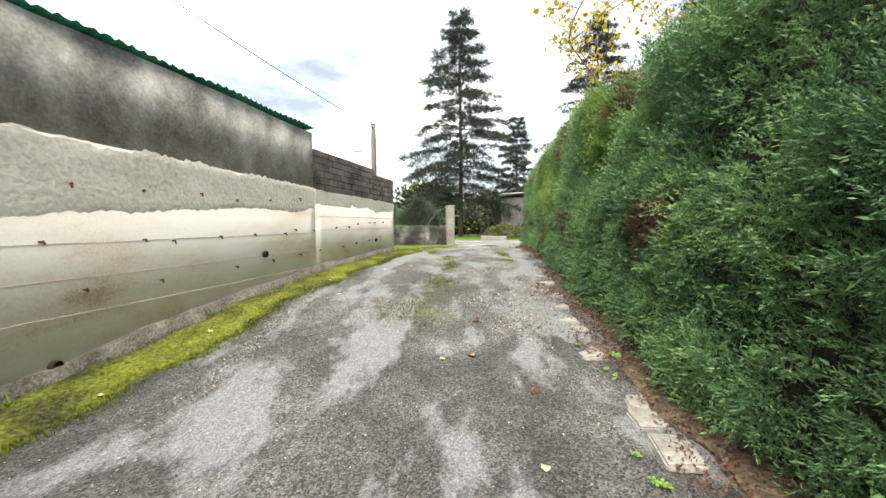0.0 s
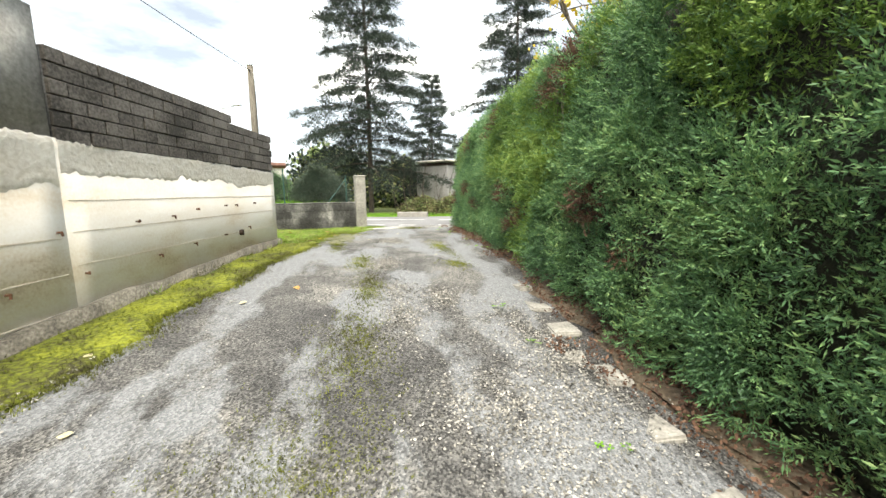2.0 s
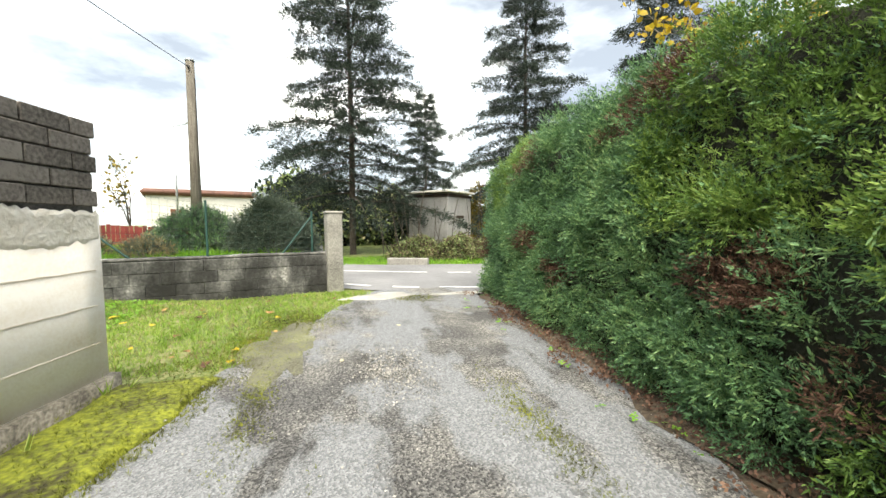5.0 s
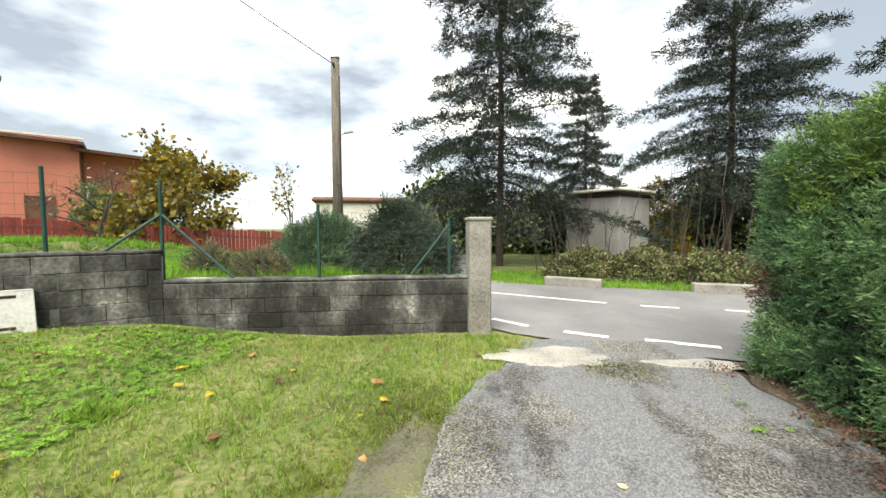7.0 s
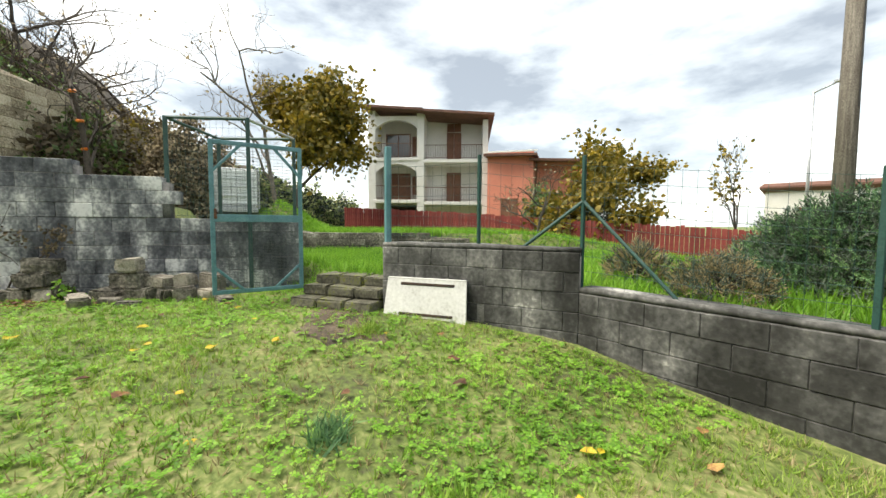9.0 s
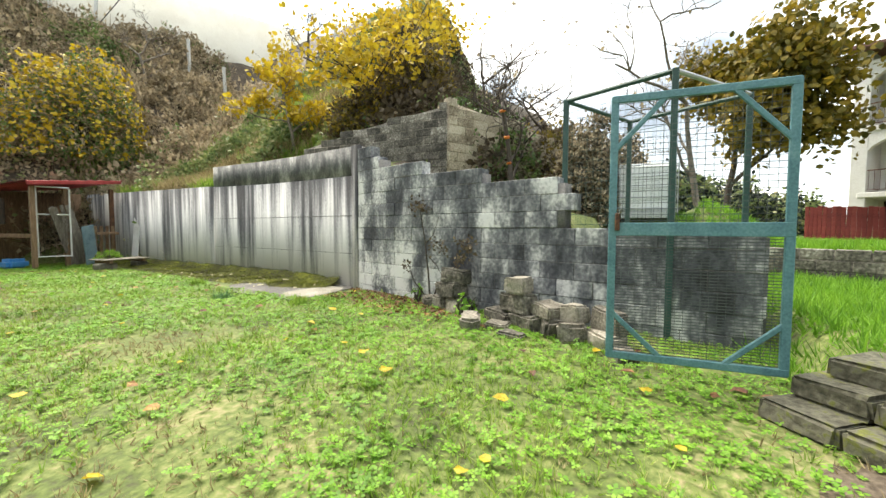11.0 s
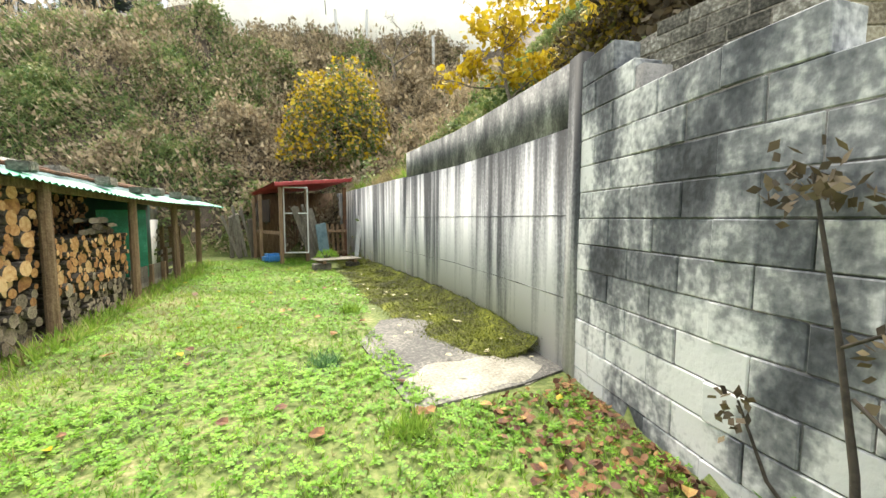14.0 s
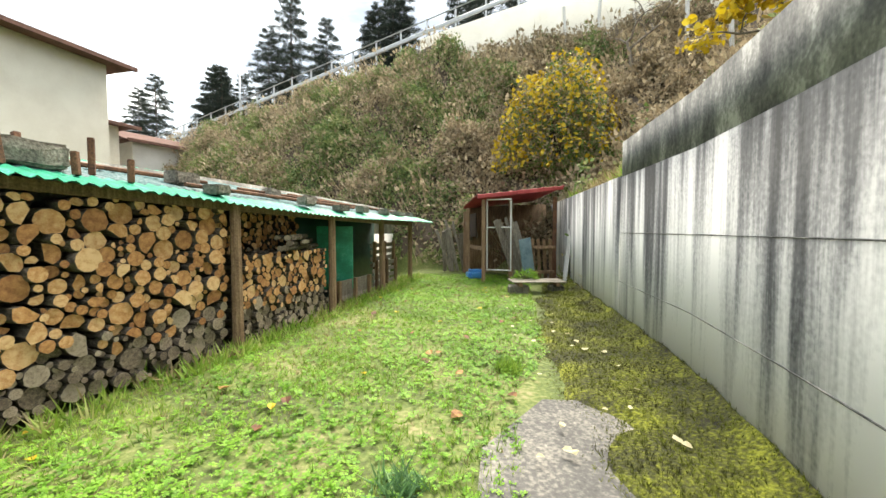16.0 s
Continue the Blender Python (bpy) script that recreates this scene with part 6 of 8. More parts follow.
# ---- rubble and dead plant by the tall wall ----
def rock(name, x, y, z, sx, sy, sz, rz, material, label, seed, cat="stone", group="rubble by the wall", tilt=0):
    """A worn block: bevelled, dented, never square."""
    r = random.Random(seed)
    bm = bmesh.new()
    box(bm, sx * 0.9, sy * 0.9, sz * 0.95, None, min(sx, sy, sz) * 0.12, 2)
    bmesh.ops.triangulate(bm, faces=bm.faces[:])
    bmesh.ops.subdivide_edges(bm, edges=bm.edges[:], cuts=2, use_grid_fill=True)
    for v in bm.verts:
        n = noise.noise_vector(v.co * 5 + Vector((seed, seed * 2, 0)))
        v.co += n * 0.15 * min(sx, sy, sz) + noise.noise_vector(v.co * 22) * 0.035 * min(sx, sy, sz)
    ob = part(name, bm, material, None)
    ob.matrix_basis = pose(x, y, z + sz / 2 - 0.01, tilt, r.uniform(-4, 4), rz)
    return tagged(ob, label, cat, group)


G0 = 0.85
for k, (x, y, z, sx, sy, sz, rz, m, lab) in enumerate((
        (-8.28, 9.25, 0, 0.3, 0.24, 0.22, 66, STONE_DARK, "squared dark stone in a small stack"), (-8.12, 9.55, 0, 0.3, 0.24, 0.24, 70, STONE_LIGHT, "squared grey stone in a small stack"),
        (-8.2, 9.42, 0.23, 0.5, 0.28, 0.2, 62, STONE_DARK, "dark lichened block on the stack"), (-8.2, 9.5, 0.42, 0.46, 0.24, 0.19, 72, STONE_DARK, "mossy dark block on top of the stack"),
        (-8.3, 9.02, 0, 0.24, 0.2, 0.2, 40, STONE_DARK, "squared dark stone in a small stack"), (-7.48, 10.02, -0.03, 0.34, 0.24, 0.22, 20, STONE_LIGHT, "pale rock lying in the grass"),
        (-7.92, 10.25, 0.0, 0.5, 0.3, 0.2, 55, STONE_DARK, "dark building block beside the wall"), (-7.72, 10.62, 0.0, 0.5, 0.3, 0.22, 52, STONE_DARK, "dark building block beside the wall"),
        (-7.8, 10.48, 0.2, 0.5, 0.26, 0.22, 58, STONE_DARK, "green-stained dark block on the pile"), (-7.72, 10.5, 0.42, 0.3, 0.24, 0.2, 70, STONE_LIGHT, "pale square stone on top of the pile"),
        (-7.62, 10.92, 0.0, 0.4, 0.34, 0.24, 30, STONE_DARK, "mossy boulder in the rubble pile"), (-7.66, 10.85, 0.22, 0.42, 0.3, 0.15, 45, STONE_LIGHT, "flat pale stone on the rubble pile"),
        (-7.5, 11.1, 0.0, 0.36, 0.3, 0.24, 10, STONE_LIGHT, "pale stone in the rubble pile"), (-7.55, 11.12, 0.22, 0.26, 0.2, 0.18, 60, STONE_LIGHT, "small pale stone on the rubble pile"),
        (-7.4, 11.4, 0.0, 0.5, 0.26, 0.2, 40, STONE_LIGHT, "grey stone slab beside the gate"), (-7.42, 11.45, 0.18, 0.4, 0.16, 0.22, 48, STONE_LIGHT, "grey block leaning beside the gate"),
        (-7.3, 10.55, -0.05, 0.3, 0.22, 0.16, 80, STONE_DARK, "half-buried dark mossy stone in grass"), (-7.62, 10.3, -0.04, 0.36, 0.3, 0.16, 5, STONE_DARK, "half-buried dark mossy stone in grass"),
        (-7.1, 11.6, -0.02, 0.36, 0.2, 0.14, 15, STONE_DARK, "stone below the open gate"))):
    rock("stone", x, y, G0 + z - 0.02, sx, sy, sz, rz, m, lab, 100 + k)

plant = thing("dead_sapling", -8.42, 8.98, 0.84)
stems = [([(0, 0, 0), (0.02, -0.03, 0.5), (-0.03, -0.12, 1.0), (0.0, -0.2, 1.5)], [0.016, 0.013, 0.009, 0.006]), ([(0.02, 0.02, 0), (0.12, 0.18, 0.35), (0.2, 0.5, 0.62), (0.3, 0.72, 0.85)], [0.014, 0.011, 0.008, 0.005]),
         ([(0, 0, 0.05), (0.05, -0.25, 0.35), (0.05, -0.36, 0.62)], [0.012, 0.008, 0.005]), ([(-0.02, -0.1, 0.9), (0.1, 0.1, 1.05), (0.12, 0.2, 1.3)], [0.007, 0.005, 0.003]),
         ([(0.02, -0.05, 0.75), (0.08, 0.15, 0.6), (0.15, 0.25, 0.5)], [0.008, 0.006, 0.004]), ([(0.2, 0.5, 0.62), (0.25, 0.55, 0.9), (0.22, 0.62, 1.0)], [0.006, 0.005, 0.003])]
tubes("stem", stems, TWIG_DARK, plant, sides=6)
ends = np.array([(0, -0.2, 1.5), (0.03, -0.1, 1.48), (-0.02, -0.28, 1.46), (0.3, 0.72, 0.85), (0.28, 0.66, 0.75), (0.22, 0.62, 1.0), (0.25, 0.56, 0.72), (0.05, -0.36, 0.62), (0.12, 0.24, 0.86), (-0.03, 0.02, 0.93), (0.2, 0.45, 0.5), (0.31, 0.75, 0.95)])
v, f = scatter(LEAVES, np.repeat(ends, 4, 0) + rng.normal(0, 0.02, (48, 3)) - [0, 0, 0.03], turns(rng.normal(0, 1, (48, 3))), rng.uniform(0.09, 0.14, 48))
tagged(raw("withered_foliage", v, f, SCRUB_DARK, plant), "curled brown withered leaves", kind="stuff")
tagged(plant, "bare sapling with curled dead brown leaves", "sapling")
for k, (x, y) in enumerate(((-7.95, 9.78), (-8.0, 9.7), (-8.4, 8.75))):
    shrub("seedling", x, y, 0.86, 0.13, 0.13, 0.28, 140 + k, [CLOVER], 30, 0.07, "small yellow-green seedling by the wall", "seedling", LEAF, stems=5)

# ---- concrete slab and mossy strip along the tall wall ----


def yard_z(x, y):
    return terrain(x, y) + 0.02


bm = bmesh.new()
vs = [bm.verts.new((x, y, 0.888)) for x, y in ((-7.68, 5.5), (-8.15, 4.75), (-9.3, 4.7), (-9.36, 5.3), (-9.06, 7.0), (-8.55, 7.08), (-7.62, 7.08))]
fc = bm.faces.new(vs)
ext = bmesh.ops.extrude_face_region(bm, geom=[fc])
bmesh.ops.translate(bm, vec=(0, 0, -0.15), verts=[g for g in ext["geom"] if isinstance(g, bmesh.types.BMVert)])
bmesh.ops.recalc_face_normals(bm, faces=bm.faces)
SLAB_MAT = surf("stained_slab", [(0.15, (0.045, 0.044, 0.042)), (0.45, (0.105, 0.10, 0.096)), (0.65, (0.24, 0.225, 0.195)), (0.85, (0.46, 0.43, 0.37))], 0.9, 40, bump=0.4, dist=0.01)
tagged(part("slab", bm, SLAB_MAT), "worn stained concrete slab at the foot of the wall", "slab", kind="structure")
PALE_SLAB = surf("bleached_concrete", [(0.1, (0.12, 0.11, 0.09)), (0.4, (0.26, 0.24, 0.20)), (0.8, (0.42, 0.395, 0.34))], 2.5, 40, bump=0.5, dist=0.01, contrast=2.2)
patch("slab_patch", -8.34, 6.70, 0.72, 0.37, PALE_SLAB, "bleached cream end of the concrete slab", 2.3, lambda x, y: 0.888 + 0 * x, 0.012, "slab", 0.22)
ys = np.linspace(-2.6, 6.6, 90)
cx = np.interp(ys, [-6, -1.2, 2.0, 4.2, 5.6, 7.14], [-9.8, -9.68, -9.6, -9.5, -9.3, -9.03])
inner = np.interp(ys, [-2.6, 0.5, 3.5, 5.0, 6.6], [0.6, 1.0, 1.25, 1.05, 0.55]) + 0.14 * lumps(ys * 2, ys, 0.3)
t = np.linspace(0, 1, 14)
x = cx[:, None] + 0.005 + inner[:, None] * t
y = np.repeat(ys[:, None], 14, 1)
z = np.maximum(terrain(x + 0.3, y), 0.87) + 0.05 + 0.025 * lumps(x * 3, y * 3, 0.2) + 0.12 * np.exp(-((x - cx[:, None]) / 0.12)) - 0.07 * t[None] ** 6
i = np.arange(89)[:, None] * 14 + np.arange(13)[None]
tagged(raw("moss_bed", np.stack([x.ravel(), y.ravel(), z.ravel()], 1), np.stack([i, i + 1, i + 15, i + 14], -1).reshape(-1, 4), MOSS_DARK, smooth=True), "dark green moss bed along the streaked wall", "moss", kind="structure")
p = np.c_[x.ravel(), y.ravel(), z.ravel()][rng.integers(0, x.size, 16000)] + rng.normal(0, 0.05, (16000, 3)) * [1, 1, 0.05]
stuff("moss_cushions", TUFT, p, np.tile(UP, (len(p), 1)), rng.uniform(0.015, 0.045, len(p)), MOSS, "moss cushions at the foot of the tall wall", "moss")

patch("soil_patch", -5.35, 12.7, 0.8, 0.42, SOIL, "bare trodden earth before the steps", 3.1, lambda x, y: terrain(x, y) + 0.004, 0.008, "ground patch", 0.35)
# ---- yard grass ----


def in_yard(x, y):
    ok = (y < np.interp(x, [-9.5, -7.9, -6.7, -6.3, -5.66, -4.85, -3.92, 0.1, 0.6], [6.5, 12.6, 12.7, 12.3, 13.2, 13.95, 14.62, 15.35, 15.3]))
    ok &= (x > np.interp(y, [-4, 3.5, 4.7, 7.1, 7.3, 9.3, 10.9, 12.7], [-8.9, -8.35, -7.95, -7.85, -8.85, -8.35, -8.05, -7.8]))
    ok &= np.where(y > 11.2, x < left_edge(y) + 0.05 + 0.15 * lumps(x * 3, y * 3), np.where(y > 5.5, x < -2.2, x < np.interp(y, [-4, 5], [-5.3, -4.3])))
    return ok & ((x < -3.6) | (y > 10.8))


def green_z(x, y):
    return terrain(x, y) + 0.002


bare = lambda x, y: 0.75 * np.exp(-(((x + 5.35) / 0.75) ** 2 + ((y - 12.75) / 0.4) ** 2)) + 0.5 * np.exp(-(((x + 4.4) / 0.9) ** 2 + ((y - 9.6) / 0.8) ** 2)) + 0.4 * np.exp(-(((x + 4.2) / 0.8) ** 2 + ((y - 12.2) / 0.6) ** 2)) + 0.9 * np.exp(-(((x + 5.45) / 0.6) ** 2 + ((y - 7.7) / 0.45) ** 2)) + 0.5 * np.exp(-(((x + 5.6) / 0.35) ** 2 + ((y - 2.5) / 3.0) ** 2))
p = spread(150000, -9.2, 1.0, -4, 15.5, lambda x, y: in_yard(x, y) & (rng.uniform(0, 1, len(x)) > 0.30 + bare(x, y) - 0.30 * lumps(x * 1.2, y * 1.2, 2.0) - 0.28 * lumps(x * 3.7, y * 3.7, 4.0)), green_z)
half = rng.uniform(0, 1, len(p)) < 0.5 + 0.45 * lumps(p[:, 0] * 0.9, p[:, 1] * 0.9, 5.0)
half &= p[:, 0] < -2.5
stuff("lawn_clover", CLOVERS, p[half], np.tile(UP, (half.sum(), 1)), rng.uniform(0.035, 0.075, half.sum()), CLOVER, "low bright green clover and weeds of the yard", "clover", 0.25)
g = p[~half]
stuff("lawn_grass", TUFT, g, np.tile(UP, (len(g), 1)), rng.uniform(0.03, 0.085, len(g)), GRASS, "short patchy yard grass", "grass", 0.3)
p = spread(52000, -9.2, 1.0, -4, 15.5, lambda x, y: in_yard(x, y) & (rng.uniform(0, 1, len(x)) < 0.08 + 0.26 * smooth((x + 5.5) / 2.5) + bare(x, y) + 0.25 * (lumps(x * 0.8, y * 1.1, 7.0) > 0.3)), green_z)
stuff("dry_grass", TUFT, p, np.tile(UP, (len(p), 1)), rng.uniform(0.03, 0.08, len(p)), GRASS_DRY, "dry straw-coloured grass in the lawn", "grass", 0.5)
# tall tufts: by the woodshed and single clumps
p = spread(2600, -6.2, -3.4, -3, 6.5, lambda x, y: np.abs(x - np.interp(y, [-4, -0.64, 1.47, 3.5, 6.5], [-5.5, -5.3, -5.02, -4.68, -4.1]) + 0.12) < 0.28, green_z)
stuff("long_grass", TUFT, p, np.tile(UP, (len(p), 1)), rng.uniform(0.10, 0.26, len(p)), GRASS, "long grass along the woodshed", "grass", 0.5)
stuff("long_dry_grass", TUFT, p[::3] + [0.05, 0, 0], np.tile(UP, (len(p[::3]), 1)), rng.uniform(0.10, 0.25, len(p[::3])), GRASS_DRY, "dry long grass along the woodshed", "grass", 0.7)
for k, (x, y) in enumerate(((-7.25, 5.95), (-7.9, 4.1), (-3.4, 12.2), (-2.6, 12.6), (-7.5, 7.3), (-4.9, 12.9))):
    c = np.c_[rng.normal(x, 0.07, 60), rng.normal(y, 0.07, 60), np.zeros(60)]
    c[:, 2] = green_z(c[:, 0], c[:, 1])
    ob = stuff("grass_clump", TUFT, c, np.tile(UP, (60, 1)), rng.uniform(0.08, 0.17, 60), CYPRESS if k in (0, 2) else GRASS, "darker clump of grass in the yard", "grass clump", 0.7)
# field grass and verge past the road
p = spread(42000, -13, 0.2, 13.4, 24, lambda x, y: (y > np.interp(x, [-13, -5.66, -3.92, 0.1], [12, 13.75, 15.1, 15.8])) & (y < np.interp(x, [-13, -3.6, -2.0, 0.1], [24, 20, 17.6, 15.9])) & (rng.uniform(0, 1, len(x)) < np.clip(1.6 - (y - 13) / 9, 0.2, 1)), green_z)
stuff("field_grass", TUFT, p, np.tile(UP, (len(p), 1)), rng.uniform(0.07, 0.2, len(p)), CLOVER, "lush green grass of the field", "grass", 0.4)
p = spread(6000, -1, 9, 19.2, 23, lambda x, y: y > 20.3 - 0.22 * x, green_z)
stuff("verge_grass", TUFT, p, np.tile(UP, (len(p), 1)), rng.uniform(0.07, 0.17, len(p)), CLOVER, "green grass verge beyond the road", "grass", 0.4)
p = spread(14000, -13.5, -5.8, 12.3, 16.5, lambda x, y: y > np.interp(x, [-13.5, -6.6, -5.8], [11.6, 12.75, 13.6]), green_z)
stuff("terrace_grass", TUFT, p, np.tile(UP, (len(p), 1)), rng.uniform(0.06, 0.18, len(p)), CLOVER, "green grass of the terrace past the gate", "grass", 0.4)

lr = np.random.default_rng(12)
spots = [(x, y) for x, y in zip(lr.uniform(-8.8, 0.2, 420), lr.uniform(-1.5, 15, 420)) if bool(in_yard(np.array([x]), np.array([y]))[0])]
leaf_objects(spots[:95], FALLEN, 0.10, "brown and orange fallen leaf on the grass", lambda x, y: terrain(x, y) + 0.03, 5)
leaf_objects(spots[95:150], YELLOW_LEAF, 0.085, "yellow fallen leaf on the grass", lambda x, y: terrain(x, y) + 0.03, 6)
wl_spots = [(lr.uniform(-8.6, -7.7) + 0.28 * (y - 8.2), y) for y in lr.uniform(7.15, 10.2, 60)]
leaf_objects(wl_spots, FALLEN, 0.075, "dry brown leaf at the foot of the wall", lambda x, y: terrain(x, y) + 0.03, 8)
lx, ly = rng.uniform(0.0, 1.0, 700) ** 1.6, rng.uniform(7.15, 9.6, 700)
lx = np.interp(ly, TALL_Y, TALL_X) + 0.06 + 0.85 * lx
stuff("leaf_litter", LEAF, np.c_[lx, ly, terrain(lx, ly) + 0.03], np.tile(UP, (700, 1)), rng.uniform(0.03, 0.065, 700), FALLEN, "brown leaf litter along the foot of the block wall", "leaf litter", 0.5)
leaf_objects(list(zip(lr.uniform(-9.0, -8.0, 34), lr.uniform(1, 6.9, 34))), PALE_PETAL, 0.06, "pale dry leaf on the moss", lambda x, y: 0.93, 9)


# ---- woodshed ----
POSTS = [(-4.18, 5.75), (-4.66, 3.5), (-5.04, 1.47), (-5.32, -0.64), (-5.55, -2.6)]
shed = thing("woodshed")


def eave(y):
    """Height of the eave, which sags towards the bank."""
    return 2.50 + 0.24 * np.clip((np.asarray(y, float) + 2.75) / 9.6, 0, 1) ** 2


for x, y in POSTS:
    bm = bmesh.new()
    rod_bm(bm, (0, 0, -0.3), (0, 0, float(eave(y)) - 0.88), 0.068, 0.06, seg=9)
    for v in bm.verts:
        v.co.x += 0.012 * math.sin(v.co.z * 4 + x * 7)
    bmesh.ops.transform(bm, matrix=Matrix.Translation((x, y, G0)), verts=bm.verts)
    part("post", bm, WOOD_OLD, shed, "rough round wooden post")
for (xa, ya), (xb, yb) in zip(POSTS, POSTS[1:]):
    a, b = Vector((xa + 0.05, ya, float(eave(ya)) - 0.07)), Vector((xb + 0.05, yb, float(eave(yb)) - 0.07))
    slab("beam", ((b - a).length + 0.1, 0.07, 0.1), Matrix.Translation((a + b) / 2) @ (b - a).to_track_quat('X', 'Z').to_matrix().to_4x4(), WOOD_OLD, shed)
# roof: corrugated sheets, edge over the posts, rising to the east
RP = np.array([(-4.05, 6.85), (-4.34, 5.75), (-4.84, 3.5), (-5.24, 1.47), (-5.66, -0.64), (-6.2, -2.75)])
s = np.linspace(0, 1, 240)
seg = np.r_[0, np.cumsum(np.linalg.norm(np.diff(RP, axis=0), axis=1))]
ex, ey = (np.interp(s * seg[-1], seg, RP[:, c]) for c in range(2))
cols = np.linspace(0, 1, 7)
ez = eave(ey) + 0.02 * np.sin(s * 9)
wave = 0.016 * np.sin(s * seg[-1] * 2 * np.pi / 0.115)
reach = wall_x(ey) + 0.03 - ex
x = ex[:, None] + reach[:, None] * cols + 0.02 * np.sin(s * 40)[:, None]
y = np.repeat(ey[:, None], 7, 1)
z = ez[:, None] + (3.07 - ez)[:, None] * cols - 0.05 * (1 - cols) ** 6 + wave[:, None]
i = np.arange(239)[:, None] * 7 + np.arange(6)[None]
fq = np.stack([i, i + 1, i + 8, i + 7], -1).reshape(-1, 4)
v2 = np.stack([x.ravel(), y.ravel(), z.ravel()], 1)
mats = np.tile(np.r_[0, 1, 1, 1, 1, 0], 239)
roof = raw("roof_sheet", np.r_[v2, v2 - [0, 0, 0.006]], np.r_[fq, fq[:, ::-1] + len(v2)], [GREEN_SHEET, PALE_SHEET], shed, "green corrugated edge, pale blue above", smooth=True, mats=np.r_[mats, mats * 0])


def on_roof(u, q):
    """Place and height on the roof, u metres along its edge, q of the way up."""
    rx, ry = float(np.interp(u, seg, RP[:, 0])), float(np.interp(u, seg, RP[:, 1]))
    return rx + (float(wall_x(ry)) - rx) * q, ry, float(eave(ry)) + (3.06 - float(eave(ry))) * q


slab("green_tarp", (0.7, 0.05, 1.25), pose(POSTS[3][0] + 0.65, POSTS[3][1] + 1.1, G0 + 0.85, 0, 0, 14), GREEN_SHEET, shed, "dark green tarpaulin")
# added dark green sheet: covers the pale wall, stands in for the bays' shade
polywall("back_sheet", [(POSTS[2][0] + 1.0, POSTS[2][1]), (POSTS[3][0] + 1.0, POSTS[3][1]), (POSTS[4][0] + 1.0, POSTS[4][1])], 0.03, [0.7] * 3, [2.6] * 3, GREEN_METAL, parent=shed)
tagged(shed, "open woodshed with wooden posts and a corrugated roof", "woodshed")

# ---- firewood ----
def log_mesh(seed, split):
    """A billet about 1 long along y, radius about 0.5 across, ends sawn; bark and end are two materials."""
    r = random.Random(seed)
    n = 11
    if split:
        prof = [(0.5 * math.cos(a), 0.5 * math.sin(a)) for a in [math.pi * k / 7 for k in range(8)]] + [(-0.12, -0.12), (0.2, -0.2)]
    else:
        prof = [(0.5 * math.cos(2 * math.pi * k / n), 0.5 * math.sin(2 * math.pi * k / n)) for k in range(n)]
    prof = [(x * r.uniform(0.88, 1.08), z * r.uniform(0.88, 1.08)) for x, z in prof]
    bm = bmesh.new()
    rings = []
    for yy in (-0.5, -0.15, 0.2, 0.5):
        dx, dz = r.uniform(-0.05, 0.05), r.uniform(-0.05, 0.05)
        rings.append([bm.verts.new((x + dx, yy, z + dz)) for x, z in prof])
    m = len(prof)
    for a, b in zip(rings, rings[1:]):
        for k in range(m):
            bm.faces.new((a[k], a[(k + 1) % m], b[(k + 1) % m], b[k])).smooth = not split
    for ring, yy in ((rings[0], -1), (rings[-1], 1)):
        f = bm.faces.new(ring)
        f.material_index = 1
    bmesh.ops.recalc_face_normals(bm, faces=bm.faces)
    return bm


def log_meshes(end_mat):
    out = []
    for k in range(8):
        bm = log_mesh(200 + k, k % 3 == 2)
        me = bpy.data.meshes.new("log")
        bm.to_mesh(me)
        bm.free()
        me.materials.append(BARK)
        me.materials.append(end_mat)
        out.append(me)
    return out


FRESH, AGED = log_meshes(LOG_END), log_meshes(LOG_END_GREY)


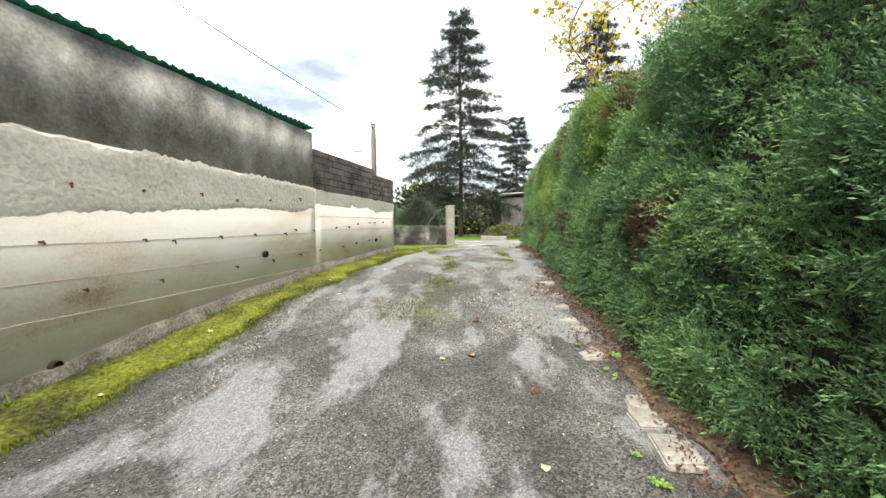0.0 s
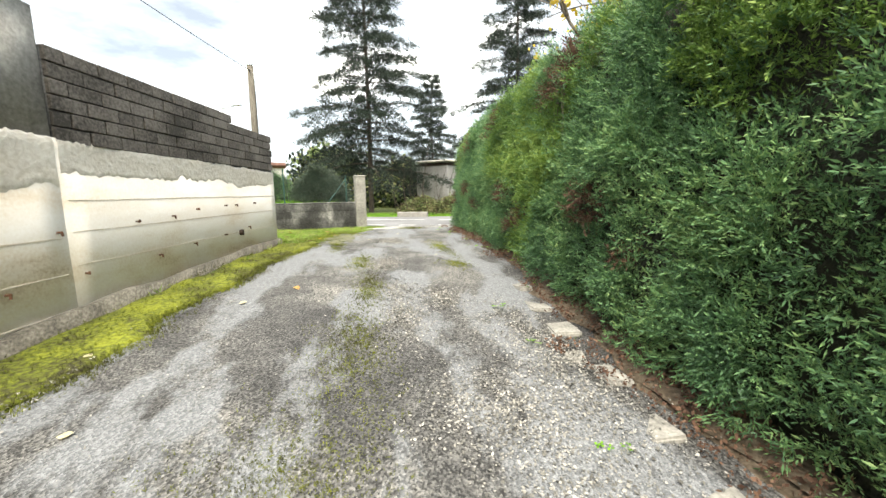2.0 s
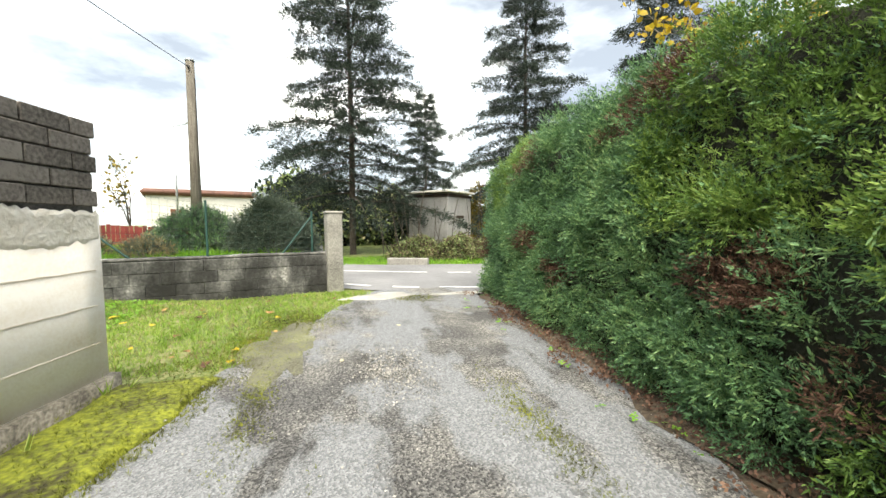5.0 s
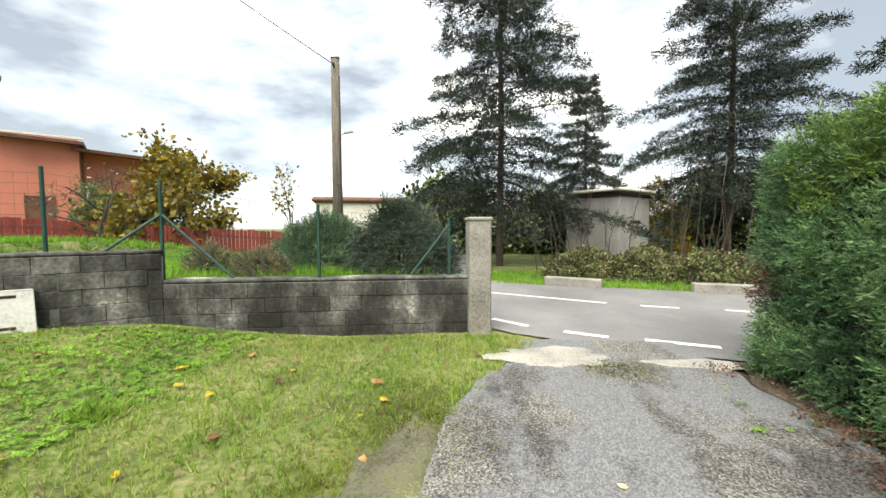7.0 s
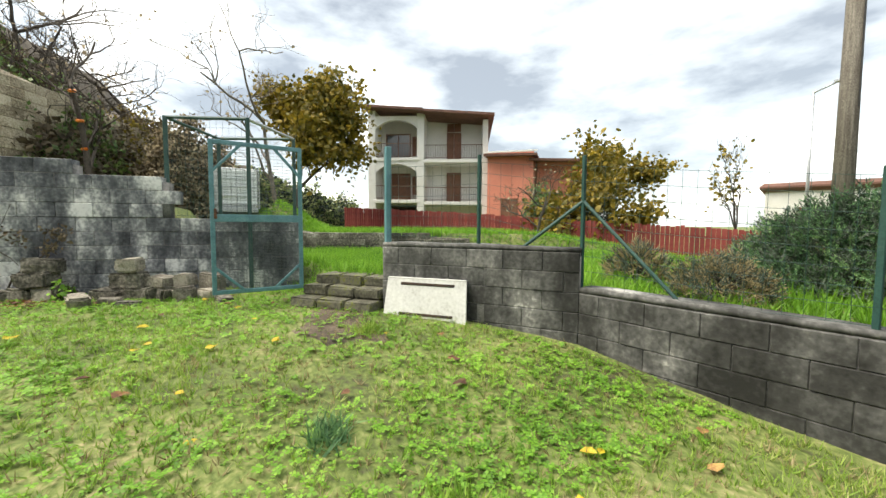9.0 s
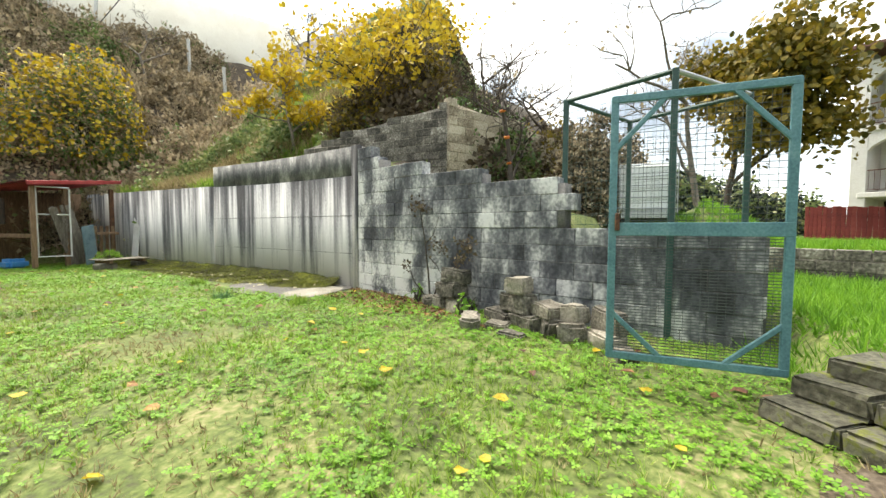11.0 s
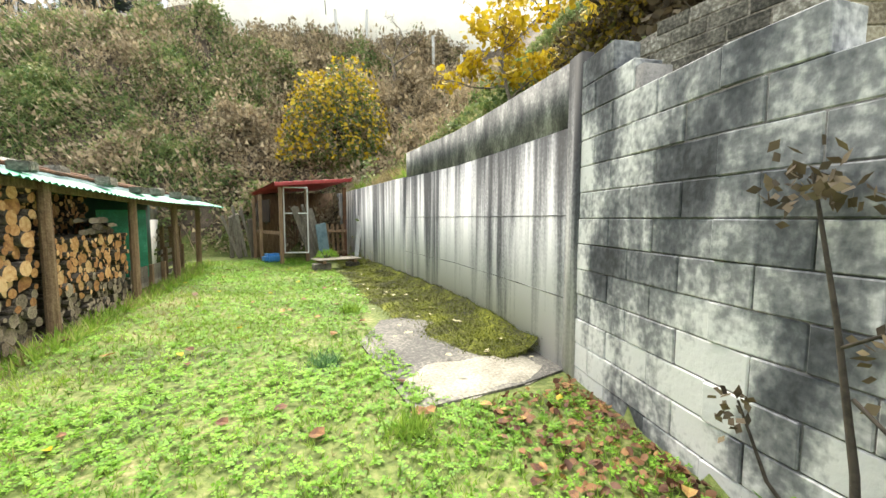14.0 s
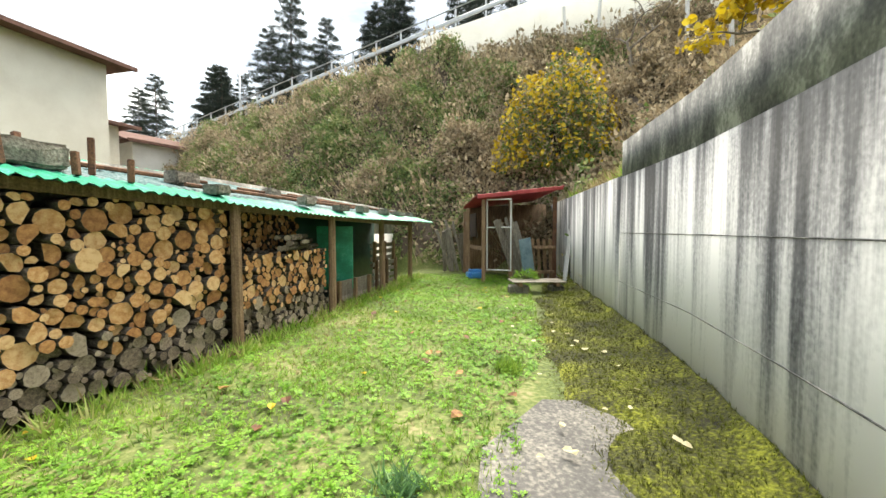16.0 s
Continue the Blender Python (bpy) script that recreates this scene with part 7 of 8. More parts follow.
def log_stack(a, b, z0, z1, label, seed, back=0.22, big=1.0, aged_below=0.25):
    """Billets stacked end-on between two posts, packed by dropping circles into a tray; each log is a piece."""
    r = random.Random(seed)
    st = thing("firewood_stack")
    ax, ay = a
    L = math.hypot(b[0] - ax, b[1] - ay)
    ux, uy = (b[0] - ax) / L, (b[1] - ay) / L
    nx, ny = -uy, ux
    if nx < 0:
        nx, ny = -nx, -ny
    placed = []
    tries = 0
    while tries < 5200:
        tries += 1
        rad = r.choice((0.032, 0.04, 0.05, 0.055, 0.065, 0.08)) * big * (1.0 if tries < 4000 else 0.6)
        u = r.uniform(rad, L - rad)
        z = z0 + rad
        moved = True
        for _ in range(14):
            hit = None
            for pu, pz, pr in placed:
                d2 = (u - pu) ** 2 + (z - pz) ** 2
                if d2 < (rad + pr - 0.004) ** 2:
                    hit = (pu, pz, pr)
                    break
            if not hit:
                break
            pu, pz, pr = hit
            du = u - pu
            rr = rad + pr - 0.003
            if abs(du) < rr:
                z = pz + math.sqrt(max(rr * rr - du * du, 0)) + 0.0005
            else:
                z += 0.004
        else:
            continue
        if z + rad > z1 or any((u - q[0]) ** 2 + (z - q[1]) ** 2 < (rad + q[2] - 0.014) ** 2 for q in placed):
            continue
        placed.append((u, z, rad))
    ang = math.degrees(math.atan2(ny, nx)) - 90
    for k, (u, z, rad) in enumerate(placed):
        low = z < z0 + aged_below * (z1 - z0) + r.uniform(-0.1, 0.15)
        ob = new("log", r.choice(AGED if low else FRESH))
        ob.parent = st
        ln = r.uniform(0.42, 0.5)
        off = back + ln / 2 + r.uniform(-0.05, 0.05)
        ob.matrix_basis = pose(ax + ux * u + nx * off, ay + uy * u + ny * off, z, 0, 0, ang + r.uniform(-5, 5)) @ Matrix.Rotation(r.uniform(0, 6.28), 4, 'Y') @ Matrix.Diagonal((rad * 2.06, ln, rad * 2.06, 1))
    bm = bmesh.new()
    box(bm, L, 0.3, z1 - z0 - 0.1, pose(ax + ux * L / 2 + nx * (back + 0.5), ay + uy * L / 2 + ny * (back + 0.5), (z0 + z1) / 2 - 0.05, 0, 0, math.degrees(math.atan2(uy, ux))))
    part("inner_wood", bm, BARK, st)
    return tagged(st, label, "firewood", "stacked firewood")


log_stack((-4.12, 5.9), (-4.62, 3.58), G0 - 0.05, 2.55, "tall stack of sawn orange-ended firewood logs under the roof", 1, 0.02, 1.32)
log_stack((-4.70, 3.42), (-5.0, 1.55), G0 - 0.05, 1.95, "lower stack of split firewood, grey at the bottom", 2, 0.05, 1.05, 0.4)
log_stack((-4.35, 3.42), (-4.62, 1.7), 1.9, 2.5, "small logs piled behind the lower stack", 3, 0.1, 0.9, 0.0)
log_stack((-3.86, 6.8), (-4.08, 5.98), G0 - 0.05, 2.62, "tall stack of sawn firewood at the end of the shed", 4, 0.02, 1.3)
rr = random.Random(44)
for k in range(12):
    ob = new("log", AGED[k % 8])
    ln = rr.uniform(0.9, 1.2)
    ob.matrix_basis = pose(-4.72 + rr.uniform(-0.08, 0.1), 1.85 + rr.uniform(-0.15, 0.5), 1.98 + 0.075 * (k // 4) + rr.uniform(0, 0.02), 0, 0, 14 + rr.uniform(-14, 14)) @ Matrix.Diagonal((0.11, ln * 0.7, 0.085, 1))
    tagged(ob, "long grey split log lying on the lower stack", "log", "loose logs")
# low pallets and planks in the far bays
for k, (x, y, z, rz) in enumerate(((-5.1, -1.7, G0, 82), (-5.05, -1.7, G0 + 0.45, 82), (-5.0, 0.35, G0, 80))):
    t = thing("wooden_pallet", x, y, z, rz)
    for q in range(4):
        slab("plank", (1.5, 0.02, 0.1), (0, 0, 0.1 + q * 0.16 if k < 2 else 0.08 + q * 0.1), WOOD_GREY, t)
    for q in (-0.6, 0, 0.6):
        slab("batten", (0.08, 0.07, 0.7 if k < 2 else 0.45), (q, 0.045, 0.33 if k < 2 else 0.22), WOOD_OLD, t)
    tagged(t, "old grey wooden pallet standing under the shed roof", "pallet", "old pallets")

# weights and bars on the roof
for k, (u, q, sx, sy, sz, m, lab) in enumerate(((1.7, 0.14, 0.62, 0.26, 0.2, STONE_LIGHT, "grey concrete block on the shed roof"), (3.2, 0.20, 0.36, 0.22, 0.16, STONE_LIGHT, "grey stone weighing down the roof"), (3.25, 0.07, 0.3, 0.2, 0.12, STONE_DARK, "dark mossy brick on the shed roof"),
                                                 (4.7, 0.22, 0.26, 0.2, 0.13, STONE_LIGHT, "grey stone weighing down the roof"), (4.9, 0.08, 0.32, 0.2, 0.14, STONE_LIGHT, "grey stone weighing down the roof"), (5.6, 0.2, 0.26, 0.2, 0.13, STONE_LIGHT, "grey stone weighing down the roof"),
                                                 (5.8, 0.06, 0.32, 0.2, 0.1, STONE_DARK, "dark brick on the shed roof"), (6.7, 0.08, 0.3, 0.22, 0.15, STONE_LIGHT, "grey stone weighing down the roof"), (7.7, 0.08, 0.3, 0.22, 0.15, STONE_LIGHT, "grey stone weighing down the roof"),
                                                 (8.6, 0.1, 0.4, 0.24, 0.1, STONE_DARK, "flat dark stone on the shed roof"), (9.4, 0.12, 0.4, 0.24, 0.1, STONE_DARK, "flat dark stone on the shed roof"))):
    px_, py_, pz_ = on_roof(u, q * 1.7)
    rock("roof_stone", px_, py_, pz_ + 0.01, sx, sy, sz, 75 + 9 * (k % 3), m, lab, 300 + k, "stone", "weights on the shed roof")
for k, (u, q, h) in enumerate(((1.5, 0.17, 0.30), (1.95, 0.15, 0.2), (2.2, 0.25, 0.34), (2.35, 0.13, 0.22), (1.8, 0.34, 0.26))):
    x, y, z = on_roof(u, q)
    t = slab("steel_stub", (0.05, 0.05, h), pose(x, y, z + h / 2, 3 * k - 4, 4 - 2 * k, 20 * k), RUST)
    tagged(t, "short rusty steel upright on the shed roof", "steel bar", "bars on the shed roof")
for k, (u0, u1, q0, q1) in enumerate(((0.8, 3.8, 0.4, 0.5), (3.0, 6.8, 0.2, 0.24), (4.1, 8.6, 0.4, 0.34), (5.6, 9.2, 0.55, 0.2))):
    (xa, ya, za), (xb, yb, zb) = on_roof(u0, q0), on_roof(u1, q1)
    tagged(rod("roof_bar", (xa, ya, za + 0.05), (xb, yb, zb + 0.05), 0.025, RUST, seg=6), "long rusty bar lying on the shed roof", "steel bar", "bars on the shed roof")

# ---- red-roofed lean-to ----
lean = thing("lean_to_shed")
for x, y, h in ((-7.58, -2.45, 2.2), (-9.5, -3.0, 2.3), (-7.1, -3.7, 2.05), (-6.95, -4.7, 2.0), (-8.3, -2.65, 2.2)):
    slab("post", (0.1, 0.1, h + 0.2), (x, y, G0 + h / 2 - 0.1), WOOD_OLD if x != -9.5 else RUST, lean)
xs = np.linspace(0, 1, 60)
vv = []
for q in (0.0, 1.0):
    for s_ in xs:
        xx, yy = -7.42 - 2.3 * s_, -2.2 - 0.62 * s_
        zz = 3.16 + 0.27 * s_ + 0.02 * (abs(((s_ * 8) % 1) - 0.5) * 2) ** 3
        vv.append((xx + 0.55 * q, yy - 2.7 * q, zz - 0.18 * q))
va = np.array(vv)
i = np.arange(59)
fq = np.stack([i, i + 1, i + 61, i + 60], 1)
raw("roof_panel", np.r_[va, va - [0, 0, 0.05]], np.r_[fq, fq[:, ::-1] + 120, np.stack([i, i + 120, i + 121, i + 1], 1)], RED_SHEET, lean, "faded red roof panel")
slab("fascia", (2.35, 0.04, 0.1), pose(-8.55, -2.48, 3.24, 0, 6.5, 15), RED_SHEET, lean)
polywall("back_wall", [(-7.0, -4.9), (-9.6, -5.3)], 0.05, [0.6, 0.6], [3.0, 3.1], WOOD_OLD, parent=lean)
slab("side_rail", (0.05, 2.2, 0.1), pose(-7.3, -3.5, 1.75, 0, 0, 14), WOOD_OLD, lean)
slab("side_board", (0.04, 1.2, 0.7), pose(-7.2, -4.1, 2.4, 0, 0, 14), DARK_GAP, lean)
tagged(lean, "ramshackle lean-to shed with a red panel roof", "lean-to")
bed = thing("steel_bed_frame", -7.98, -2.42, G0 + 0.22, 165)
rod("side_tube", (-0.32, 0, 0.1), (-0.32, 0, 1.95), 0.02, WHITE_SHEET, bed)
rod("side_tube", (0.32, 0, 0.1), (0.32, 0, 1.95), 0.02, WHITE_SHEET, bed)
for z in (0.12, 1.25, 1.98):
    rod("cross_tube", (-0.33, 0, z), (0.33, 0, z), 0.018, WHITE_SHEET, bed)
lines = []
for k in range(9):
    x = -0.28 + k * 0.07
    lines.append(([(x + 0.02 * math.sin(j * 3.1), 0.01, 0.16 + j * 0.06) for j in range(30)], [0.004] * 30))
tubes("spring_mesh", lines, DARK_GAP, bed, sides=3)
tagged(bed, "white tubular steel bed frame leaning upright in the shed", "bed frame")
pr = random.Random(5)
for k in range(8):
    x = -8.02 - k * 0.075
    b = slab("plank", (0.09, 0.025, 1.55 + pr.uniform(-0.2, 0.4)), pose(x - 0.12, -2.5 - 0.05 * k, G0 + 0.85, -9, 20 + pr.uniform(-4, 4), 15), WOOD_GREY)
    tagged(b, "long grey weathered plank leaning in the shed", "plank", "leaning planks")
b = slab("door_panel", (0.32, 0.03, 1.15), pose(-8.72, -2.42, G0 + 0.62, -10, 12, 15), BLUE_PAINT)
tagged(b, "faded blue painted board leaning in the shed", "board")
b = slab("white_panel", (0.3, 0.03, 1.7), pose(-9.66, -1.95, G0 + 0.85, -7, -3, 95), WHITE_SHEET)
tagged(b, "narrow white panel leaning against the concrete wall", "panel")
pal = thing("leaning_pallet", -9.1, -2.55, G0 + 0.05, 15)
for q in range(4):
    slab("slat", (0.09, 0.022, 1.1), pose(-0.25 + q * 0.16, 0, 0.58, -12, 8, 0), WOOD_OLD, pal)
for z in (0.25, 0.9):
    slab("batten", (0.62, 0.05, 0.08), (0, 0.06 + z * 0.1, z), WOOD_OLD, pal)
tagged(pal, "broken wooden pallet leaning at the back of the shed", "pallet", "old pallets")
tp = part("tarpaulin", (lambda q: (box(q, 0.5, 0.4, 0.28, None, 0.08, 2), q)[1])(bmesh.new()), BLUE_TARP)
tp.matrix_basis = pose(-7.35, -3.05, G0 + 0.15, 0, 0, 20)
tagged(tp, "crumpled bright blue tarpaulin on the shed floor", "tarpaulin")
for k in range(12):
    x, y = -6.2 - 0.1 * k + pr.uniform(-0.05, 0.05), -4.7 - 0.03 * k
    h = pr.uniform(1.3, 2.0)
    s_ = slab("timber", (pr.uniform(0.06, 0.17), 0.05, h), pose(x, y, 0.85 + h / 2, pr.uniform(-18, -8), pr.uniform(8, 22), pr.uniform(0, 30)), WOOD_GREY)
    tagged(s_, "silver-grey old timber leaning against the bank", "timber", "leaning timbers")
bench = thing("pallet_bench", -8.75, -0.75, G0, 8)
for q in range(5):
    slab("slat", (1.15, 0.1, 0.025), (0, -0.25 + q * 0.125, 0.29), WOOD_GREY, bench)
for sx in (-0.4, 0.4):
    slab("batten", (0.08, 0.6, 0.08), (sx, 0, 0.24), WOOD_OLD, bench)
slab("foot_stone", (0.42, 0.3, 0.2), (-0.05 + 0.45, 0.05, 0.1), STONE_LIGHT, bench, bevel=0.03)
slab("foot_stone", (0.3, 0.3, 0.2), (-0.42, 0.05, 0.1), STONE_DARK, bench, bevel=0.03)
tagged(bench, "low bench of pallet slats on stone blocks", "bench")
shrub("herb_clump", -8.55, -0.9, G0 + 0.3, 0.28, 0.2, 0.2, 401, [CLOVER, GRASS], 200, 0.09, "green herb clump growing on the pallet bench", "plant", TUFT)


# ---- the banks ----
def bank_points(n, dmax=9.2, u0=-7, u1=38):
    u, d = rng.uniform(u0, u1, n), rng.uniform(0.1, dmax, n)
    x = -9 + 0.945 * u - 0.325 * d
    y = -4.6 - 0.325 * u - 0.945 * d
    return x, y, u, d


def foliage_belt(name, x, y, material, size, label, cat, templates=LEAVES, lift=0.3, jitter=0.6):
    mound = 0.35 + 1.3 * np.clip(lumps(x * 0.9, y * 0.9, 0.0, 1.0) + 0.5 * lumps(x * 2.3, y * 2.3, 1.0, 1.0), 0, 1)
    z = terrain(x, y) + rng.uniform(0, 1, len(x)) ** 0.8 * lift * (mound if lift > 0.2 else 1.0)
    n = np.tile([0.2, 0.6, 0.9], (len(x), 1))
    return stuff(name, templates, np.c_[x, y, z], n, size, material, label, cat, jitter)


x, y, u, d = bank_points(90000)
mass = lumps(x * 0.9, y * 0.9, 0.0, 1.0) + 0.5 * lumps(x * 2.3, y * 2.3, 1.0, 1.0)
ok = (x > -20) & ((d < 8.4) | (u < 4.5)) & (rng.uniform(0, 1, len(x)) < np.clip(0.55 + 0.6 * mass, 0.12, 1) * np.clip(1.25 - u / 45, 0.3, 1))
x, y, mass, d, u = x[ok], y[ok], mass[ok], d[ok], u[ok]
pick = lumps(x * 0.55, y * 0.6, 3.0, 1.0) + rng.normal(0, 0.35, len(x))
west_dry = smooth((3.0 - u) / 4)
green = pick + 0.5 * smooth((u - 3) / 5) - 0.7 * west_dry > 0.05
foliage_belt("bank_brambles", x[green], y[green], BRAMBLE, rng.uniform(0.16, 0.36, green.sum()), "green bramble and ivy over the steep bank", "undergrowth", lift=0.9)
brown = ~green
foliage_belt("bank_scrub", x[brown], y[brown], SCRUB_BROWN, rng.uniform(0.2, 0.42, brown.sum()), "brown dry scrub over the steep bank", "undergrowth", lift=0.8)
iv = (pick > 0.55) & (rng.uniform(0, 1, len(x)) < 0.6)
foliage_belt("bank_ivy", x[iv] + 0.1, y[iv] + 0.25, IVY, rng.uniform(0.16, 0.3, iv.sum()), "fresh green ivy on the bank", "undergrowth", lift=1.1)
xs_, ys_, us_, ds_ = bank_points(2200)
foliage_belt("bank_stems", xs_, ys_, SCRUB_BROWN, rng.uniform(0.7, 1.5, len(xs_)), "dry upright stalks on the bank", "undergrowth", STEMS, 0.3, 0.5)
# west bank: dry and green grass
n = 60000
xw, yw = rng.uniform(-24, -9.75, n), rng.uniform(-12, 8.5, n)
dd = (xw + 9) * -0.325 + (yw + 4.6) * -0.945
k_ = (dd < 2.5) & ~((xw > -11.6) & (yw > 3.3))
xw, yw = xw[k_], yw[k_]
dry = lumps(xw * 0.5, yw * 0.5, 6.0, 1.0) + rng.normal(0, 0.4, len(xw)) > -0.05
foliage_belt("bank_dry_grass", xw[dry], yw[dry], GRASS_DRY, rng.uniform(0.15, 0.42, dry.sum()), "straw-coloured grass on the bank above the wall", "grass", TUFT, 0.05, 0.4)
foliage_belt("bank_green_grass", xw[~dry], yw[~dry], GRASS, rng.uniform(0.14, 0.36, (~dry).sum()), "green grass on the bank above the wall", "grass", TUFT, 0.05, 0.4)
q_ = (lumps(xw, yw, 9.0, 0.8) > 0.35)
foliage_belt("bank_bushes", xw[q_], yw[q_], BRAMBLE, rng.uniform(0.18, 0.36, q_.sum()), "low scrub on the bank above the wall", "undergrowth", LEAVES, 0.7)
xr, yr = rng.uniform(-27, -11.9, 26000), rng.uniform(4.0, 12.5, 26000)
kk = (yr < 8.1 + (-(xr + 11.4)) * 0.52) & (yr < 11.6)
kb = kk & (lumps(xr, yr, 4.0, 0.9) > 0.0)
foliage_belt("terrace_bramble", xr[kb], yr[kb], BRAMBLE, rng.uniform(0.22, 0.4, kb.sum()), "green bramble above the tuff wall", "undergrowth", LEAVES, 1.1)
foliage_belt("terrace_thicket", xr[kk], yr[kk], SCRUB_DARK, rng.uniform(0.25, 0.45, kk.sum()), "brown thicket above the tuff wall", "undergrowth", LEAVES, 1.3)

def hazel(x, y, rx, ry, h, seed, n_yellow, n_green, label):
    """A round bush: dark stems and green leaves within, small yellow leaves over its outside."""
    t = shrub("hazel_bush", x, y, tz(x, y) - 0.35, rx * 0.9, ry * 0.9, h * 0.93, seed, [IVY, SCRUB_BROWN], n_green, 0.20, label, "bush", LEAVES, 40)
    r = np.random.default_rng(seed + 1)
    d = r.normal(0, 1, (n_yellow, 3))
    d[:, 2] = np.abs(d[:, 2])
    d /= np.linalg.norm(d, axis=1)[:, None]
    gaps = lumps(d[:, 0] * 5 + seed, d[:, 1] * 5, d[:, 2] * 6, 1.0)
    d = d[r.uniform(-0.7, 0.7, n_yellow) < gaps + 0.25]
    rad = r.uniform(0.8, 1.04, len(d)) * (1 + 0.16 * lumps(d[:, 0] * 3 + seed, d[:, 1] * 3, d[:, 2] * 4, 1.0))
    v, f = scatter(LEAF, d * rad[:, None] * [rx, ry, h], turns(d, jitter=0.8), r.uniform(0.10, 0.19, len(d)))
    raw("yellow_foliage", v, f, YELLOW_LEAF, t, "small bright yellow autumn leaves")


hazel(-10.2, -6.9, 2.3, 1.7, 4.0, 21, 3400, 2600, "round many-stemmed bush with bright yellow autumn leaves")
tree("yellow_tree", -14.5, 3.6, tz(-14.5, 3.6), 4.4, 6.0, 23, YELLOW_LEAF, 2000, 0.15, TWIG_DARK, "leaning tree with yellow leaves above the stone wall", trunk=0.1, fork=0.32, thin=2.0)
tree("yellow_tree", -12.6, 1.6, tz(-12.6, 1.6), 3.4, 3.2, 24, YELLOW_LEAF, 1300, 0.15, TWIG, "small tree with yellow leaves above the wall", trunk=0.06)
tree("yellow_tree", -12.1, 5.3, tz(-12.1, 5.3), 3.3, 4.6, 41, YELLOW_LEAF, 1300, 0.14, TWIG_DARK, "small tree with yellow leaves hanging over the terrace", trunk=0.07, fork=0.2, thin=2.2)
for k, (x, y, w, h) in enumerate(((-12.5, 7.2, 1.0, 1.9), (-13.6, 5.4, 1.4, 1.9), (-13.3, 8.2, 1.3, 2.4), (-14.9, 9.0, 1.5, 2.7), (-15.2, 6.6, 1.6, 2.0), (-12.5, 4.4, 1.0, 1.2), (-13.2, 10.5, 1.0, 2.4), (-14.8, 11.0, 1.1, 2.6))):
    shrub("thicket", x, y, tz(x, y) - 0.1, w, w * 0.9, h, 240 + k, [SCRUB_DARK, SCRUB_BROWN if k > 5 else OCHRE_LEAF if k % 2 else IVY], 1300, 0.2, "dark tangled thicket above the old terrace wall", "thicket", stems=46)
persimmon = tree("persimmon_tree", -12.0, 9.0, tz(-12.0, 9.0), 4.2, 3.8, 25, SCRUB_BROWN, 0, 0.1, TWIG_DARK, "bare persimmon tree with orange fruit above the tuff wall", trunk=0.075, fork=0.16)
fr = np.random.default_rng(8)
fm = bpy.data.meshes.new("fruit")
bm = bmesh.new()
bmesh.ops.create_icosphere(bm, subdivisions=2, radius=0.042)
for v in bm.verts:
    v.co.z *= 0.85
bm.to_mesh(fm)
bm.free()
fm.materials.append(PERSIMMON)
limb_v = np.array([v.co for v in persimmon.children[1].data.vertices])
for k in range(34):
    c = limb_v[fr.integers(0, len(limb_v))]
    ob = new("fruit", fm)
    ob.parent = persimmon
    ob.location = (c[0], c[1], c[2] - 0.06)
for k, (x, y, h, sd_) in enumerate(((-16.2, 13.2, 7.0, 26), (-14.2, 7.4, 4.6, 27), (-17.5, 6.0, 6.0, 28), (-18.5, -4.0, 4.5, 29), (-13.5, -9.0, 3.5, 33), (-15.5, 9.2, 5.0, 34))):
    tree("bare_tree", x, y, tz(x, y), h, h * 0.8, sd_, SCRUB_BROWN, 60, 0.1, TWIG if k in (0, 4) else TWIG_DARK, "leafless tree with fine grey branches", trunk=0.1, fork=0.3)
tree("oak_tree", -18.6, 14.0, tz(-18.6, 14.0), 6.4, 4.6, 36, OCHRE_LEAF, 9000, 0.2, TWIG_DARK, "dense ochre-green oak before the white house", trunk=0.14, fork=0.14, thin=3.4)
for k, (x, y, w, h) in enumerate(((-22.5, 6.8, 2.4, 2.4), (-23.5, 9.6, 2.6, 2.8), (-25.5, 12.4, 2.8, 3.0), (-27.5, 15.2, 2.6, 2.8), (-29.5, 18.0, 2.4, 2.4), (-21.5, 13.0, 1.6, 1.8), (-31.0, 9.0, 3.4, 4.0))):
    shrub("evergreen_thicket", x, y, tz(x, y) - 0.3, w, w * 0.85, h, 90 + k, [CEDAR, BRAMBLE], 1300, 0.4, "dark evergreen thicket on the slope above the terrace", stems=12)
tree("bare_tree", -13.5, 24.5, tz(-13.5, 24.5), 3.0, 2.6, 37, SCRUB_BROWN, 40, 0.1, TWIG_DARK, "small leafless fruit tree behind the red fence", trunk=0.07)
tree("bare_tree", -11.0, 20.4, tz(-11.0, 20.4), 2.6, 2.4, 38, SCRUB_BROWN, 40, 0.1, TWIG_DARK, "small leafless fruit tree behind the red fence", trunk=0.06)

